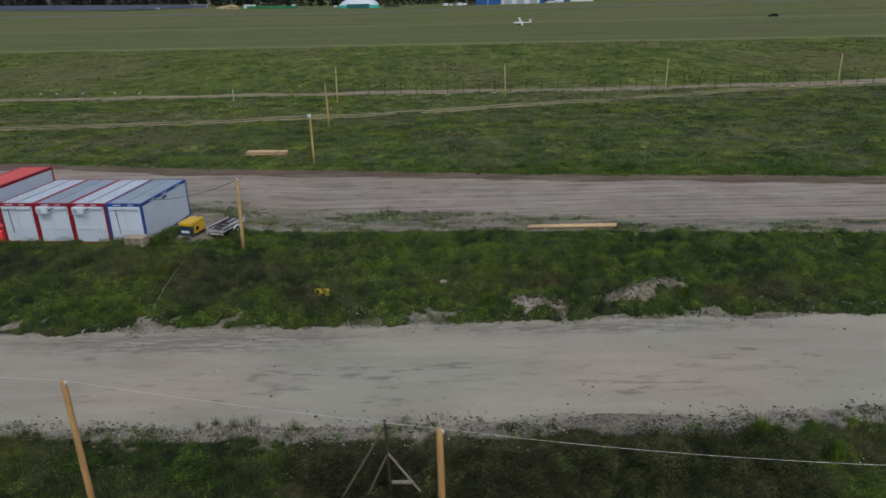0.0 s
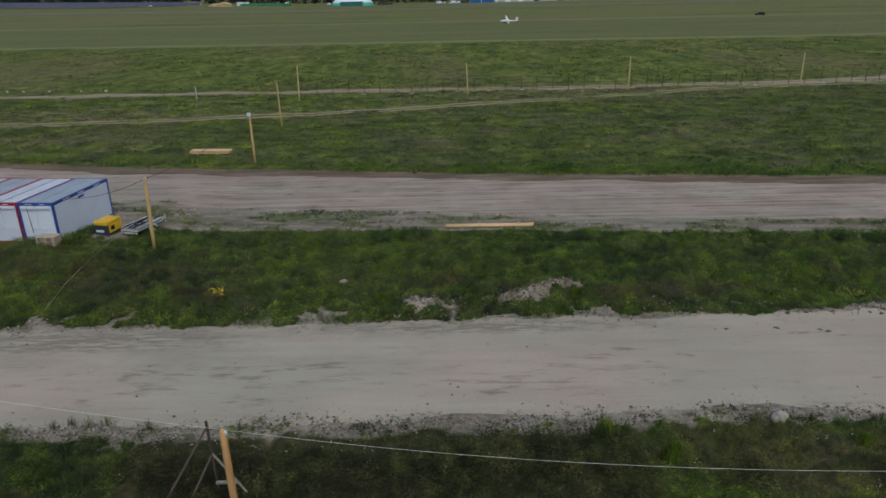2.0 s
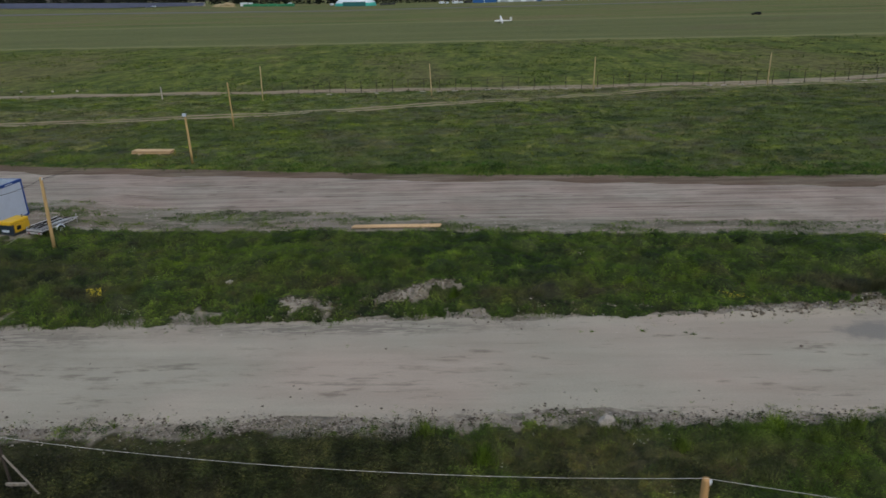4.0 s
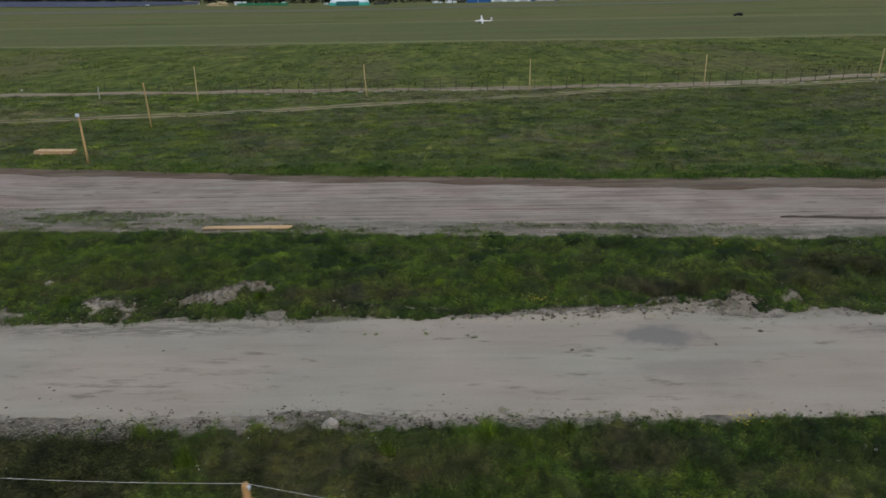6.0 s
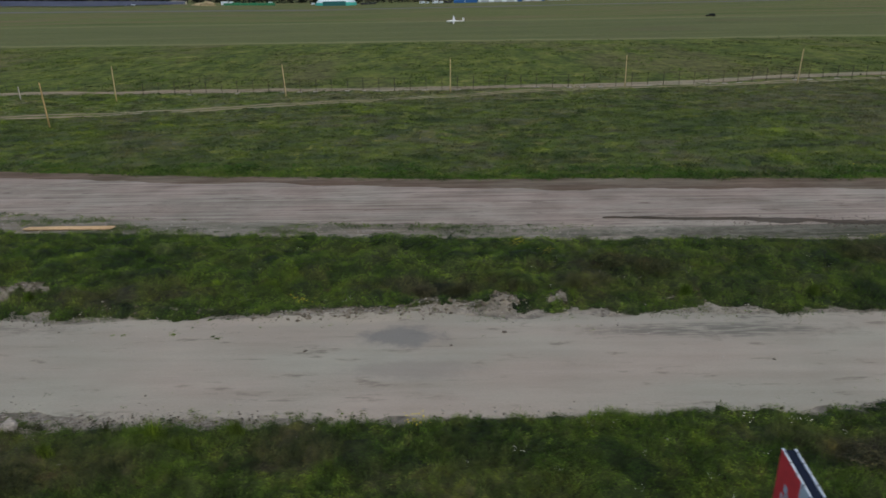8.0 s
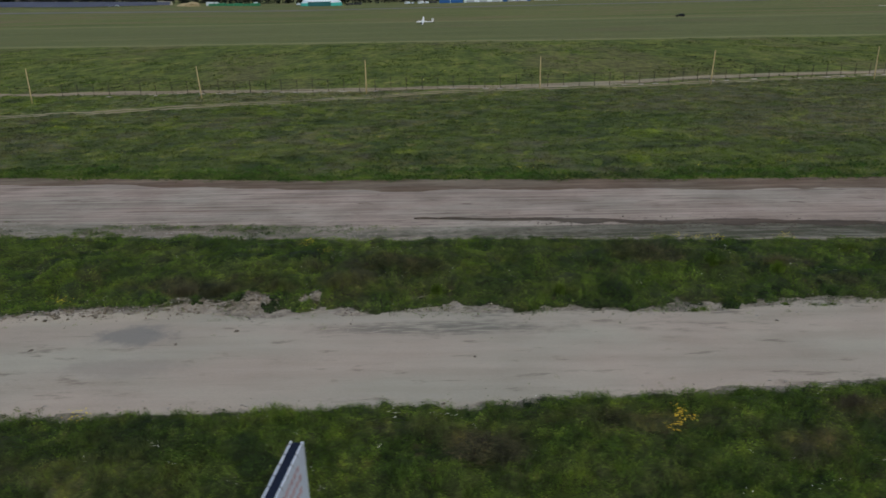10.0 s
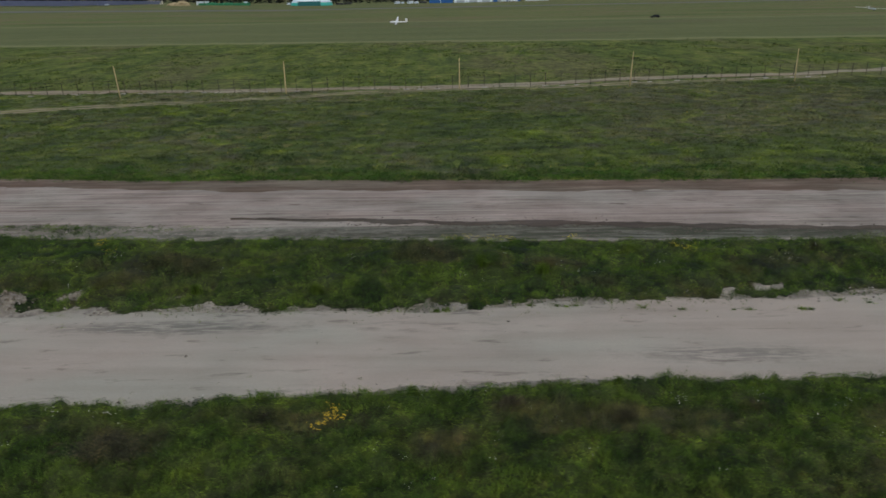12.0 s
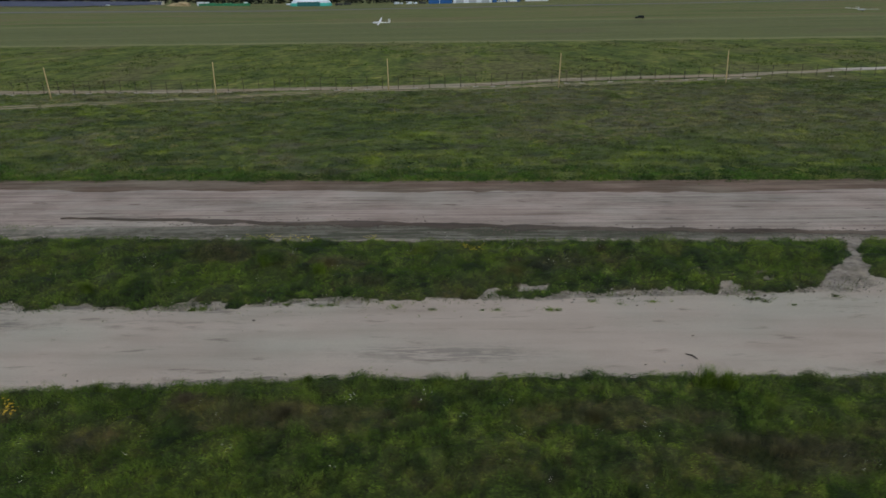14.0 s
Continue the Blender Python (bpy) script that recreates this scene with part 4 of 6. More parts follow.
def site_container(m, frame_mat, roofs, label, aircon, group, tall=CH, roof_solid=None, front=True):
    """Office container: local x across its width, y along its length, front at y = 0."""
    c = thing("site_container", m, label, "container", group)
    t = 0.14
    for n, (x, y) in enumerate([(0, 0), (CW - t, 0), (0, CL - t), (CW - t, CL - t)]):
        part("corner_post", boxes(((x, y, 0), (x + t, y + t, tall)), bevel=0.015), frame_mat, c)
    for y in (0.004, CL - t - 0.004):
        part("top_rail", boxes(((t, y, tall - 0.19), (CW - t, y + t, tall - 0.003)), bevel=0.01), frame_mat, c)
        part("floor_rail", boxes(((t, y, 0.003), (CW - t, y + t, 0.15)), bevel=0.01), frame_mat, c)
    for x in (0.004, CW - t - 0.004):
        part("top_rail", boxes(((x, t, tall - 0.19), (x + t, CL - t, tall - 0.003)), bevel=0.01), frame_mat, c)
        part("floor_rail", boxes(((x, t, 0.003), (x + t, CL - t, 0.15)), bevel=0.01), frame_mat, c)
    part("front_wall", boxes(((t, 0.04, 0.15), (CW - t, 0.10, tall - 0.19))), OFFWHITE, c)
    part("back_wall", boxes(((t, CL - 0.10, 0.15), (CW - t, CL - 0.04, tall - 0.19))), OFFWHITE, c)
    for x in (0.03, CW - 0.09):
        part("side_wall", bmesh_ribbed(x, 0.06, t, CL - t, 0.15, tall - 0.19), OFFWHITE, c)
    if roof_solid:
        part("roof_sheet", boxes(((t, t, tall - 0.10), (CW - t, CL - t, tall - 0.02))), roof_solid, c)
    else:
        half = (CW - 2 * t) / 2
        for k in range(2):
            part("roof_sheet", boxes(((t + k * half + 0.005, t, tall - 0.10), (t + (k + 1) * half - 0.005, CL - t, tall - 0.02 + 0.004 * k))), roofs[k], c)
        for k in range(1, 9):
            x = t + k * (CW - 2 * t) / 9
            part("roof_rib", boxes(((x - 0.012, t, tall - 0.05), (x + 0.012, CL - t, tall + 0.004))), ROOF_A, c)
        part("roof_seam", boxes(((CW / 2 - 0.025, t, tall - 0.05), (CW / 2 + 0.025, CL - t, tall + 0.025)), bevel=0.006), ROOF_A, c)
    if front:
        for k in range(2):
            x0 = t + 0.10 + k * (CW - 2 * t - 0.1) / 2
            w = part("roller_shutter", bmesh_shutter(x0, (CW - 2 * t - 0.3) / 2, tall), SHUTTER, c, "closed white roller shutter")
            part("shutter_box", boxes(((x0, -0.09, tall - 0.36), (x0 + (CW - 2 * t - 0.3) / 2, 0.04, tall - 0.21)), bevel=0.01), WHITE, c)
    if front:
        for x0, x1 in ((0.5, 1.0), (1.45, 1.8)):
            part("rail_plate", boxes(((x0, -0.003, tall - 0.12), (x1, 0.003, tall - 0.07))), WHITE, c, "white pocket plate")
        for y in (1.0, 2.6, 4.4):
            part("rail_plate", boxes(((CW - 0.006, y, tall - 0.13), (CW + 0.002, y + 0.7, tall - 0.07))), WHITE, c, "white pocket plate")
    if aircon:
        part("aircon_unit", boxes(((0.34, -0.34, tall - 0.60), (1.06, -0.04, tall - 0.16)), bevel=0.03), WHITE, c, "white air conditioning unit")
        bm = bmesh.new()
        tube(bm, [(0.56, -0.335, tall - 0.38), (0.56, -0.36, tall - 0.38)], 0.155, 20)
        part("fan_grille", bm, ROOF_A, c)
        part("fan_hub", tube(bmesh.new(), [(0.56, -0.358, tall - 0.38), (0.56, -0.368, tall - 0.38)], 0.05, 12), OFFWHITE, c)
        part("hose", tube(bmesh.new(), [(1.08, -0.2, tall - 0.4), (1.2, -0.22, tall - 0.35), (1.3, -0.15, tall - 0.3), (1.38, -0.03, tall - 0.32)], 0.03, 6), BLACK, c, "", True)
    if not aircon:
        part("downpipe", tube(bmesh.new(), [(0.62 if not aircon else 1.55, -0.03, tall - 0.2), (0.72 if not aircon else 1.6, -0.035, 0.7)], 0.018, 6), CABLE, c)
    for x in (0.15, CW - 0.45):
        for y in (0.3, CL - 0.6):
            part("foot_block", boxes(((x, y, -0.42), (x + 0.3, y + 0.3, 0.0)), bevel=0.01), CONCRETE, c)
    return c


def bmesh_shutter(x0, w, tall):
    """A closed slatted shutter: one rippled skin with depth."""
    bm = bmesh.new()
    z0, n = 0.92, 26
    dz = (tall - 0.36 - z0) / n
    prof = [(0.004 if k % 2 else 0.024, z0 + k * dz) for k in range(n + 1)] + [(0.039, z0 + n * dz), (0.039, z0)]
    a, b = [bm.verts.new((x0, y, z)) for y, z in prof], [bm.verts.new((x0 + w, y, z)) for y, z in prof]
    for k in range(len(prof)):
        q = (k + 1) % len(prof)
        bm.faces.new((a[k], b[k], b[q], a[q]))
    bm.faces.new(a[::-1]), bm.faces.new(b)
    bmesh.ops.recalc_face_normals(bm, faces=bm.faces)
    return bm


def bmesh_ribbed(x, thick, y0, y1, z0, z1):
    """A profiled wall sheet: shallow upright ribs in one skin."""
    bm = bmesh.new()
    n = 60
    prof = [(x + thick / 2 + (thick / 2 if (k // 2) % 2 else thick / 2 - 0.004), y0 + (y1 - y0) * k / n) for k in range(n + 1)]
    prof += [(x + ((0.0) if (k // 2) % 2 else 0.004), y0 + (y1 - y0) * k / n) for k in range(n, -1, -1)]
    a, b = [bm.verts.new((px, py, z0)) for px, py in prof], [bm.verts.new((px, py, z1)) for px, py in prof]
    for k in range(len(prof)):
        q = (k + 1) % len(prof)
        bm.faces.new((a[k], a[q], b[q], b[k]))
    bm.faces.new(a[::-1]), bm.faces.new(b)
    bmesh.ops.recalc_face_normals(bm, faces=bm.faces)
    return bm


CROW = pose(-17.78, 39.72, 0.36, 0, 0, -5.0)
for k, (fm, roofs, label, ac) in enumerate([
        (BLUE, (ROOF_A, ROOF_A), "white site office container with dark blue steel frame", False),
        (RED, (ROOF_B, ROOF_B), "white site office container with red frame and air conditioner", True),
        (RED, (ROOF_A, ROOF_A), "white site office container with red frame and air conditioner", True),
        (RED, (ROOF_B, ROOF_B), "white site office container with dark red steel frame", False)]):
    site_container(CROW @ pose(-(k + 1) * (CW + 0.012), 0, 0), fm, roofs, label, ac, "row of site containers")
site_container(CROW @ pose(-4 * (CW + 0.012) - 1.45 - CW, 1.7, 0), RED, None, "taller red-framed container with faded red roof", False, "row of site containers", 3.14, REDROOF, False)
part_plate = tagged(obj("roof_name_plate", box(bmesh.new(), (-0.008, 2.55, 2.22), (0.012, 3.15, 2.36), 0, CROW), BLUE), "small blue plate fixed to the container's end wall", "plate")
wire(CROW @ Vector((-0.05, 0.9, CH + 0.02)), pole_a + Vector((0, 0, -0.1)), 0.35, 0.013, CABLE, "black cable from container roof to wooden pole", "cable")
wire(pole_a + Vector((0, 0, -0.1)), pole_b + Vector((0, 0, -0.15)), 0.5, 0.016, CABLE, "black cable between wooden poles", "cable")


def pallet(m, label, n):
    """Pallets of a stack, each a thing of its own."""
    for k in range(n):
        p = thing("pallet", m @ pose(0.02 * (k % 2), 0.015 * k, 0.15 * k, 0, 0, 1.5 * (k % 3)), label, "pallet", "pallet stack")
        for j in range(5):
            part("deck_board", boxes(((0, j * 0.17, 0.115), (1.2, j * 0.17 + 0.12, 0.14))), GREYWOOD, p)
        for j in range(3):
            part("bearer", boxes(((j * 0.53, 0, 0.02), (j * 0.53 + 0.13, 0.8, 0.114))), GREYWOOD, p)
            part("skid", boxes(((j * 0.53, 0, 0.0), (j * 0.53 + 0.13, 0.8, 0.019))), GREYWOOD, p)


pallet(CROW @ pose(-1.05, -0.86, 0.10), "weathered wooden pallet stacked in front of a container", 4)

# red tank at the far end of the row
tank = thing("fuel_tank", CROW @ pose(-10.75, -0.15, -0.1), "glossy red steel tank standing beside the site containers", "tank")
part("shell", boxes(((0, 0, 0.08), (1.12, 1.5, 0.98)), bevel=0.09), SIGNRED, tank)
part("lid", boxes(((0.1, 0.1, 0.975), (1.02, 0.7, 1.03)), bevel=0.02), RED, tank, "dark red hinged lid")
for x in (0.1, 0.92):
    part("runner", boxes(((x, 0.05, 0.0), (x + 0.1, 1.45, 0.085))), DARK, tank)

# generator
gn = thing("generator", pose(-16.25, 40.95, 0.33, 0, 0, -12) @ Matrix.Scale(0.84, 4), "yellow and dark grey diesel generator beside the containers", "generator")
part("base_tank", boxes(((0, 0, 0.0), (1.15, 1.75, 0.25)), bevel=0.03), DARK, gn)
part("lower_body", boxes(((0.02, 0.02, 0.25), (1.13, 1.73, 0.95)), bevel=0.03), SLATE, gn, "dark grey body")
part("hood", boxes(((0.0, 0.0, 0.93), (1.15, 1.75, 1.25)), bevel=0.07), YELLOW, gn, "yellow hood")
part("side_panel", boxes(((1.125, 0.25, 0.32), (1.16, 1.7, 0.95)), bevel=0.008), YELLOW, gn, "yellow side door")
part("name_panel", boxes(((0.2, -0.004, 0.42), (0.85, 0.021, 0.60))), WHITE, gn, "white lettered strip")
part("vent", boxes(((1.155, 0.45, 0.5), (1.175, 0.85, 0.8))), BLACK, gn)
part("exhaust", tube(bmesh.new(), [(0.85, 1.45, 1.24), (0.85, 1.45, 1.42), (0.9, 1.5, 1.47)], 0.035, 8), RUST, gn)


# trailer
tr = thing("trailer", pose(-14.5, 40.9, 0.28, 0, 0, -16) @ Matrix.Scale(0.84, 4), "galvanised flatbed trailer loaded with bars and sheeting", "trailer")
part("bed", boxes(((0, 0, 0.50), (1.5, 3.0, 0.56)), bevel=0.01), DARK, tr)
for x in (0.0, 1.44):
    part("side_rail", boxes(((x, 0, 0.56), (x + 0.06, 3.0, 0.64)), bevel=0.01), STEEL, tr)
    part("upper_rail", tube(bmesh.new(), [(x + 0.03, 0.02, 0.82), (x + 0.03, 2.98, 0.82)], 0.03, 6), STEEL, tr)
    for y in (0.05, 1.0, 2.0, 2.95):
        part("stake", boxes(((x + 0.01, y - 0.02, 0.64), (x + 0.05, y + 0.02, 0.82))), STEEL, tr)
for y in (0.0, 2.94):
    part("end_rail", boxes(((0.06, y, 0.56), (1.44, y + 0.06, 0.70)), bevel=0.01), STEEL, tr)
for y in (0.45, 1.1, 1.75, 2.4):
    part("cross_bar", boxes(((0.03, y, 0.80), (1.47, y + 0.07, 0.85)), bevel=0.008), STEEL, tr)
for x, y, lean in ((0.3, 0.1, 0.25), (0.75, 0.05, -0.2), (1.1, 0.15, 0.12)):
    part("brace_bar", tube(bmesh.new(), [(x, y, 0.87), (x + lean, y + 2.75, 0.88)], 0.045, 6), BLACK, tr)
part("tail_board", boxes(((0.0, -0.03, 0.36), (1.5, 0.0, 0.50)), bevel=0.01), STEEL, tr)
for x in (0.18, 1.16):
    part("tail_light", boxes(((x, -0.045, 0.39), (x + 0.16, -0.028, 0.47))), RED, tr, "red tail light")
for x in (-0.2, 1.52):
    w = part("wheel", tube(bmesh.new(), [(x, 1.6, 0.31), (x + 0.02, 1.6, 0.31), (x + 0.16, 1.6, 0.31), (x + 0.18, 1.6, 0.31)], [0.24, 0.31, 0.31, 0.24], 18), BLACK, tr)
    part("rim", tube(bmesh.new(), [(x - 0.005, 1.6, 0.31), (x + 0.185, 1.6, 0.31)], 0.17, 14), STEEL, w)
    part("mudguard", tube(bmesh.new(), [(x + 0.09, 1.6 + 0.37 * math.cos(a), 0.33 + 0.34 * math.sin(a)) for a in np.linspace(0.1, 3.04, 9)], 0.07, 5), WHITE, tr)
part("drawbar", tube(bmesh.new(), [(0.2, 3.0, 0.5), (0.75, 4.2, 0.45), (1.3, 3.0, 0.5)], 0.04, 6), STEEL, tr)
part("jockey_wheel", tube(bmesh.new(), [(0.75, 4.1, 0.0), (0.75, 4.1, 0.75)], 0.03, 6), STEEL, tr)
for k in range(6):
    x = 0.14 + 0.19 * k
    load = obj("metal_bar", tube(bmesh.new(), [(x, 0.1 + 0.05 * (k % 3), 0.60), (x + 0.12, 2.8, 0.62)], 0.018, 6), STEEL)
    load.matrix_world = tr.matrix_world
    tagged(load, "silver metal bar lying on a trailer", "bar", "trailer load")
bm = bmesh.new()
box(bm, (0.85, 1.7, 0.66), (1.3, 2.75, 0.78), 0.05)
sheetroll = obj("folded_sheeting", bm, WHITE)
sheetroll.matrix_world = tr.matrix_world
tagged(sheetroll, "white folded sheeting lying on the trailer load", "sheeting")
bm = bmesh.new()
box(bm, (0.35, 0.7, 0.64), (0.62, 2.2, 0.72), 0.04)
roll = obj("dark_bundle", bm, DARK)
roll.matrix_world = tr.matrix_world
tagged(roll, "dark wrapped bundle lying on the trailer", "bundle")

hose = [(-14.5, 41.3, 0.65), (-14.4, 39.0, 0.64), (-14.3, 37.0, 0.60), (-14.15, 35.0, 0.52), (-14.05, 33, 0.37), (-14.0, 31.4, 0.04), (-14.1, 30.6, -0.26)]
tagged(obj("cable", tube(bmesh.new(), hose, 0.009, 6), OLDCORD, True), "pale supply cable lying over the grass", "cable")


# timber
def timber(name, m, n, rows, size, length, mat, label, group):
    for r in range(rows):
        for k in range(n - (r % 2)):
            b = obj(name, boxes(((0, 0, 0), (length, size[0], size[1])), bevel=0.012), mat)
            b.matrix_world = m @ pose(rng.uniform(-0.1, 0.1), k * (size[0] + 0.015) + 0.5 * size[0] * (r % 2), r * (size[1] + 0.002), 0, 0, rng.uniform(-0.4, 0.4))
            tagged(b, label, "beam", group)


for k in range(3):
    b = obj("timber_beam", tube(bmesh.new(), [(0, 0, 0), (2.9, 0, 0.01), (5.75, 0, 0)], [0.075, 0.07, 0.065], 9), PALE, True)
    b.matrix_world = pose(6.15 + 0.06 * k, 42.33 + 0.17 * k, zat(9, 43.1) + 0.13 + (0.0 if k < 2 else 0.0), 0, 0, -0.4 + 0.3 * k)
    tagged(b, "long peeled pine log lying beside the road", "log", "roadside logs")
for x in (7.2, 10.8):
    b = obj("bearer", boxes(((0, 0, 0), (0.12, 0.9, 0.07))), GREYWOOD)
    b.matrix_world = pose(x, 42.13, zat(x, 42.5) + 0.0)
    tagged(b, "short wooden bearer under the logs", "bearer", "log bearers")
timber("plank", pose(-19.2, 66.0, zat(-17, 66) + 0.12, 0, 0, -5), 5, 3, (0.2, 0.10), 4.0, PALE, "pale sawn plank in a low stack on grass", "plank stack")
for x in (-18.4, -16.4):
    b = obj("bearer", boxes(((0, 0, 0), (0.12, 1.3, 0.14))), GREYWOOD)
    b.matrix_world = pose(x, 65.7, zat(x, 66) - 0.02)
    tagged(b, "short wooden bearer under the planks", "bearer", "plank bearers")


# ---- two-sided billboard standing across the bank ----
BZ = zat(42.5, 14.0)
BT = 3.36 - BZ
sg = thing("billboard", pose(42.46, 14.75, BZ, 0, 0, -5), "tall white two-sided billboard with red field and worn lettering", "billboard")
LEN = 4.4
for x, lab in ((0.0, "white board with a red field"), (0.30, "white board with worn red lettering")):
    part("board", boxes(((x, -LEN, 0.7), (x + 0.05, 0, BT)), bevel=0.005), WHITE, sg, lab)
    for k in range(11):
        y = -0.16 - 0.4 * k
        part("clamp", boxes(((x - 0.006, y - 0.012, BT - 0.10), (x + 0.056, y + 0.012, BT + 0.006))), DARK, sg)
# dark block added between the boards, its colour standing in for the gap's shade
part("core", boxes(((0.053, -LEN + 0.03, 0.75), (0.297, -0.03, BT - 0.03))), NAVY, sg, "dark filler for the shaded gap between the boards")
for y in (-0.35, -LEN + 0.35):
    part("leg", boxes(((0.12, y - 0.07, -0.2), (0.23, y + 0.07, 0.75)), bevel=0.01), STEEL, sg)
part("red_field", boxes(((-0.005, -1.25, 0.72), (-0.001, -0.01, BT - 0.012))), SIGNRED, sg, "red field")
for y, z, w, hgt in [(-0.50, 0.66, 0.20, 0.22), (-0.55, 0.92, 0.10, 0.34), (-0.38, 1.0, 0.09, 0.26), (-0.66, 0.80, 0.12, 0.10)]:
    part("emblem", boxes(((-0.010, y - w, BT - z - hgt), (-0.006, y, BT - z))), OFFWHITE, sg, "white emblem")
rows = [(0.30, 0.55, 1.9), (0.62, 0.45, 1.6), (0.98, 0.5, 1.1)]
for z, y0, length in rows:
    y = -y0
    while y > -y0 - length:
        w = rng.uniform(0.10, 0.2)
        part("lettering_bar", boxes(((0.3505, y - w, BT - z - 0.2 + rng.uniform(0, 0.03)), (0.354, y, BT - z))), FADED, sg, "unreadable faded red lettering")
        y -= w + 0.07


# ---- far airfield ----
def glider(m, label, span, bank):
    g = thing("glider", m, label, "glider", "parked gliders")
    part("fuselage", tube(bmesh.new(), [(0, 3.0, 0.85), (0, 2.6, 0.9), (0, 1.6, 0.95), (0, 0.2, 1.0), (0, -1.2, 0.95), (0, -4.0, 0.9)], [0.08, 0.28, 0.42, 0.40, 0.22, 0.12], 12), GELCOAT, g, "", True)
    part("canopy", tube(bmesh.new(), [(0, 2.3, 1.1), (0, 1.6, 1.22), (0, 0.7, 1.22)], [0.12, 0.24, 0.16], 10), GLASS, g, "dark canopy", True)
    for s in (-1, 1):
        bm = bmesh.new()
        tips = [(0, 0.55, 1.25), (0, -0.45, 1.25), (s * span / 2, -0.1, 1.4 + s * bank), (s * span / 2, 0.3, 1.4 + s * bank)]
        lo, hi = [bm.verts.new(v) for v in tips], [bm.verts.new((v[0], v[1], v[2] + 0.12)) for v in tips]
        bm.faces.new(lo[::-1]), bm.faces.new(hi)
        for k in range(4):
            bm.faces.new((lo[k], lo[(k + 1) % 4], hi[(k + 1) % 4], hi[k]))
        part("wing", bm, GELCOAT, g)
    part("fin", boxes(((-0.06, -4.2, 0.9), (0.06, -3.3, 2.2)), bevel=0.03), GELCOAT, g)
    part("tailplane", boxes(((-1.4, -4.15, 2.15), (1.4, -3.6, 2.22)), bevel=0.02), GELCOAT, g)
    part("wheel", tube(bmesh.new(), [(-0.07, 0.9, 0.28), (0.07, 0.9, 0.28)], 0.28, 12), BLACK, g)
    part("tail_skid", boxes(((-0.03, -4.0, 0.0), (0.03, -3.9, 0.82))), DARK, g)
    return g


glider(pose(33.2, 331.5, zat(33, 331) + 0.02, 0, 0, 90) @ Matrix.Scale(1.15, 4), "white glider standing on the mown airfield", 15.5, 1.25)
glider(pose(283, 389, zat(283, 389) + 0.02, 0, 0, 180), "white glider with wide wings on the mown airfield", 18, 0.6)

cr = thing("car", pose(157, 351, zat(157, 351), 0, 0, 80), "black estate car on the mown airfield", "car")
part("body", boxes(((-0.9, -2.2, 0.3), (0.9, 2.2, 0.85)), bevel=0.15), BLACK, cr)
part("cabin", boxes(((-0.8, -2.0, 0.85), (0.8, 0.9, 1.45)), bevel=0.25), GLASS, cr)
for x in (-0.92, 0.72):
    for y in (-1.4, 1.4):
        part("wheel", tube(bmesh.new(), [(x, y, 0.32), (x + 0.2, y, 0.32)], 0.32, 12), BLACK, cr)

# air dome
DX, DY = -107, 850
DZ = zat(DX, DY)
dm = thing("air_dome", pose(DX, DY, DZ), "white air-supported sports dome with turquoise lower band", "dome")


def dome_band(z0, z1, rx, ry, hgt, e=0.7):
    bm, n, k = bmesh.new(), 40, 8
    rings = []
    for j in range(k + 1):
        z = z0 + (z1 - z0) * j / k
        s = max(0.02, (1 - (z / hgt) ** 2)) ** 0.5
        rings.append([bm.verts.new((math.copysign(abs(math.cos(a)) ** e, math.cos(a)) * rx * s, math.copysign(abs(math.sin(a)) ** e, math.sin(a)) * ry * s, z)) for a in [2 * math.pi * i / n for i in range(n)]])
    for a, b in zip(rings, rings[1:]):
        for i in range(n):
            bm.faces.new((a[i], a[(i + 1) % n], b[(i + 1) % n], b[i]))
    bm.faces.new(rings[-1])
    return bm


part("membrane", dome_band(3.4, 11.9, 24, 20, 12), WHITE, dm, "white membrane", True)
part("lower_band", dome_band(-1.0, 3.4, 24, 20, 12), TURQ, dm, "turquoise lower band", True)
part("front_panel", boxes(((-12, -20.8, -1), (14, -17.5, 4.6)), bevel=0.2), plain("dark_turquoise", (0.02, 0.13, 0.14)), dm, "dark turquoise panel")


def hall(x0, x1, y, depth, tall, mat, roof_mat, label, stripes=0):
    z = zat((x0 + x1) / 2, y)
    hl = thing("hall", pose(x0, y, z - 0.5), label, "building")
    w = x1 - x0
    part("wall", boxes(((0, 0, 0), (w, 0.3, tall))), mat, hl)
    part("wall", boxes(((0, depth - 0.3, 0), (w, depth, tall))), mat, hl)
    for x in (0.0, w - 0.3):
        part("wall", boxes(((x, 0.3, 0), (x + 0.3, depth - 0.3, tall))), mat, hl)
    bm = bmesh.new()
    pr = [(-0.4, tall), (w / 2, tall + w * 0.14), (w + 0.4, tall)]
    a, b = [bm.verts.new((x, -0.4, zz)) for x, zz in pr], [bm.verts.new((x, depth + 0.4, zz)) for x, zz in pr]
    bm.faces.new(a[::-1]), bm.faces.new(b), bm.faces.new((a[0], b[0], b[2], a[2]))
    for k in range(2):
        bm.faces.new((a[k], a[k + 1], b[k + 1], b[k]))
    part("roof", bm, roof_mat, hl)
    for k in range(stripes):
        x = w * (k + 0.5) / stripes
        part("door", boxes(((x - w * 0.3 / stripes, -0.12, 0), (x + w * 0.3 / stripes, 0.0, tall * 0.75))), OFFWHITE if mat is not WHITE else ROOF_A, hl)
    return hl


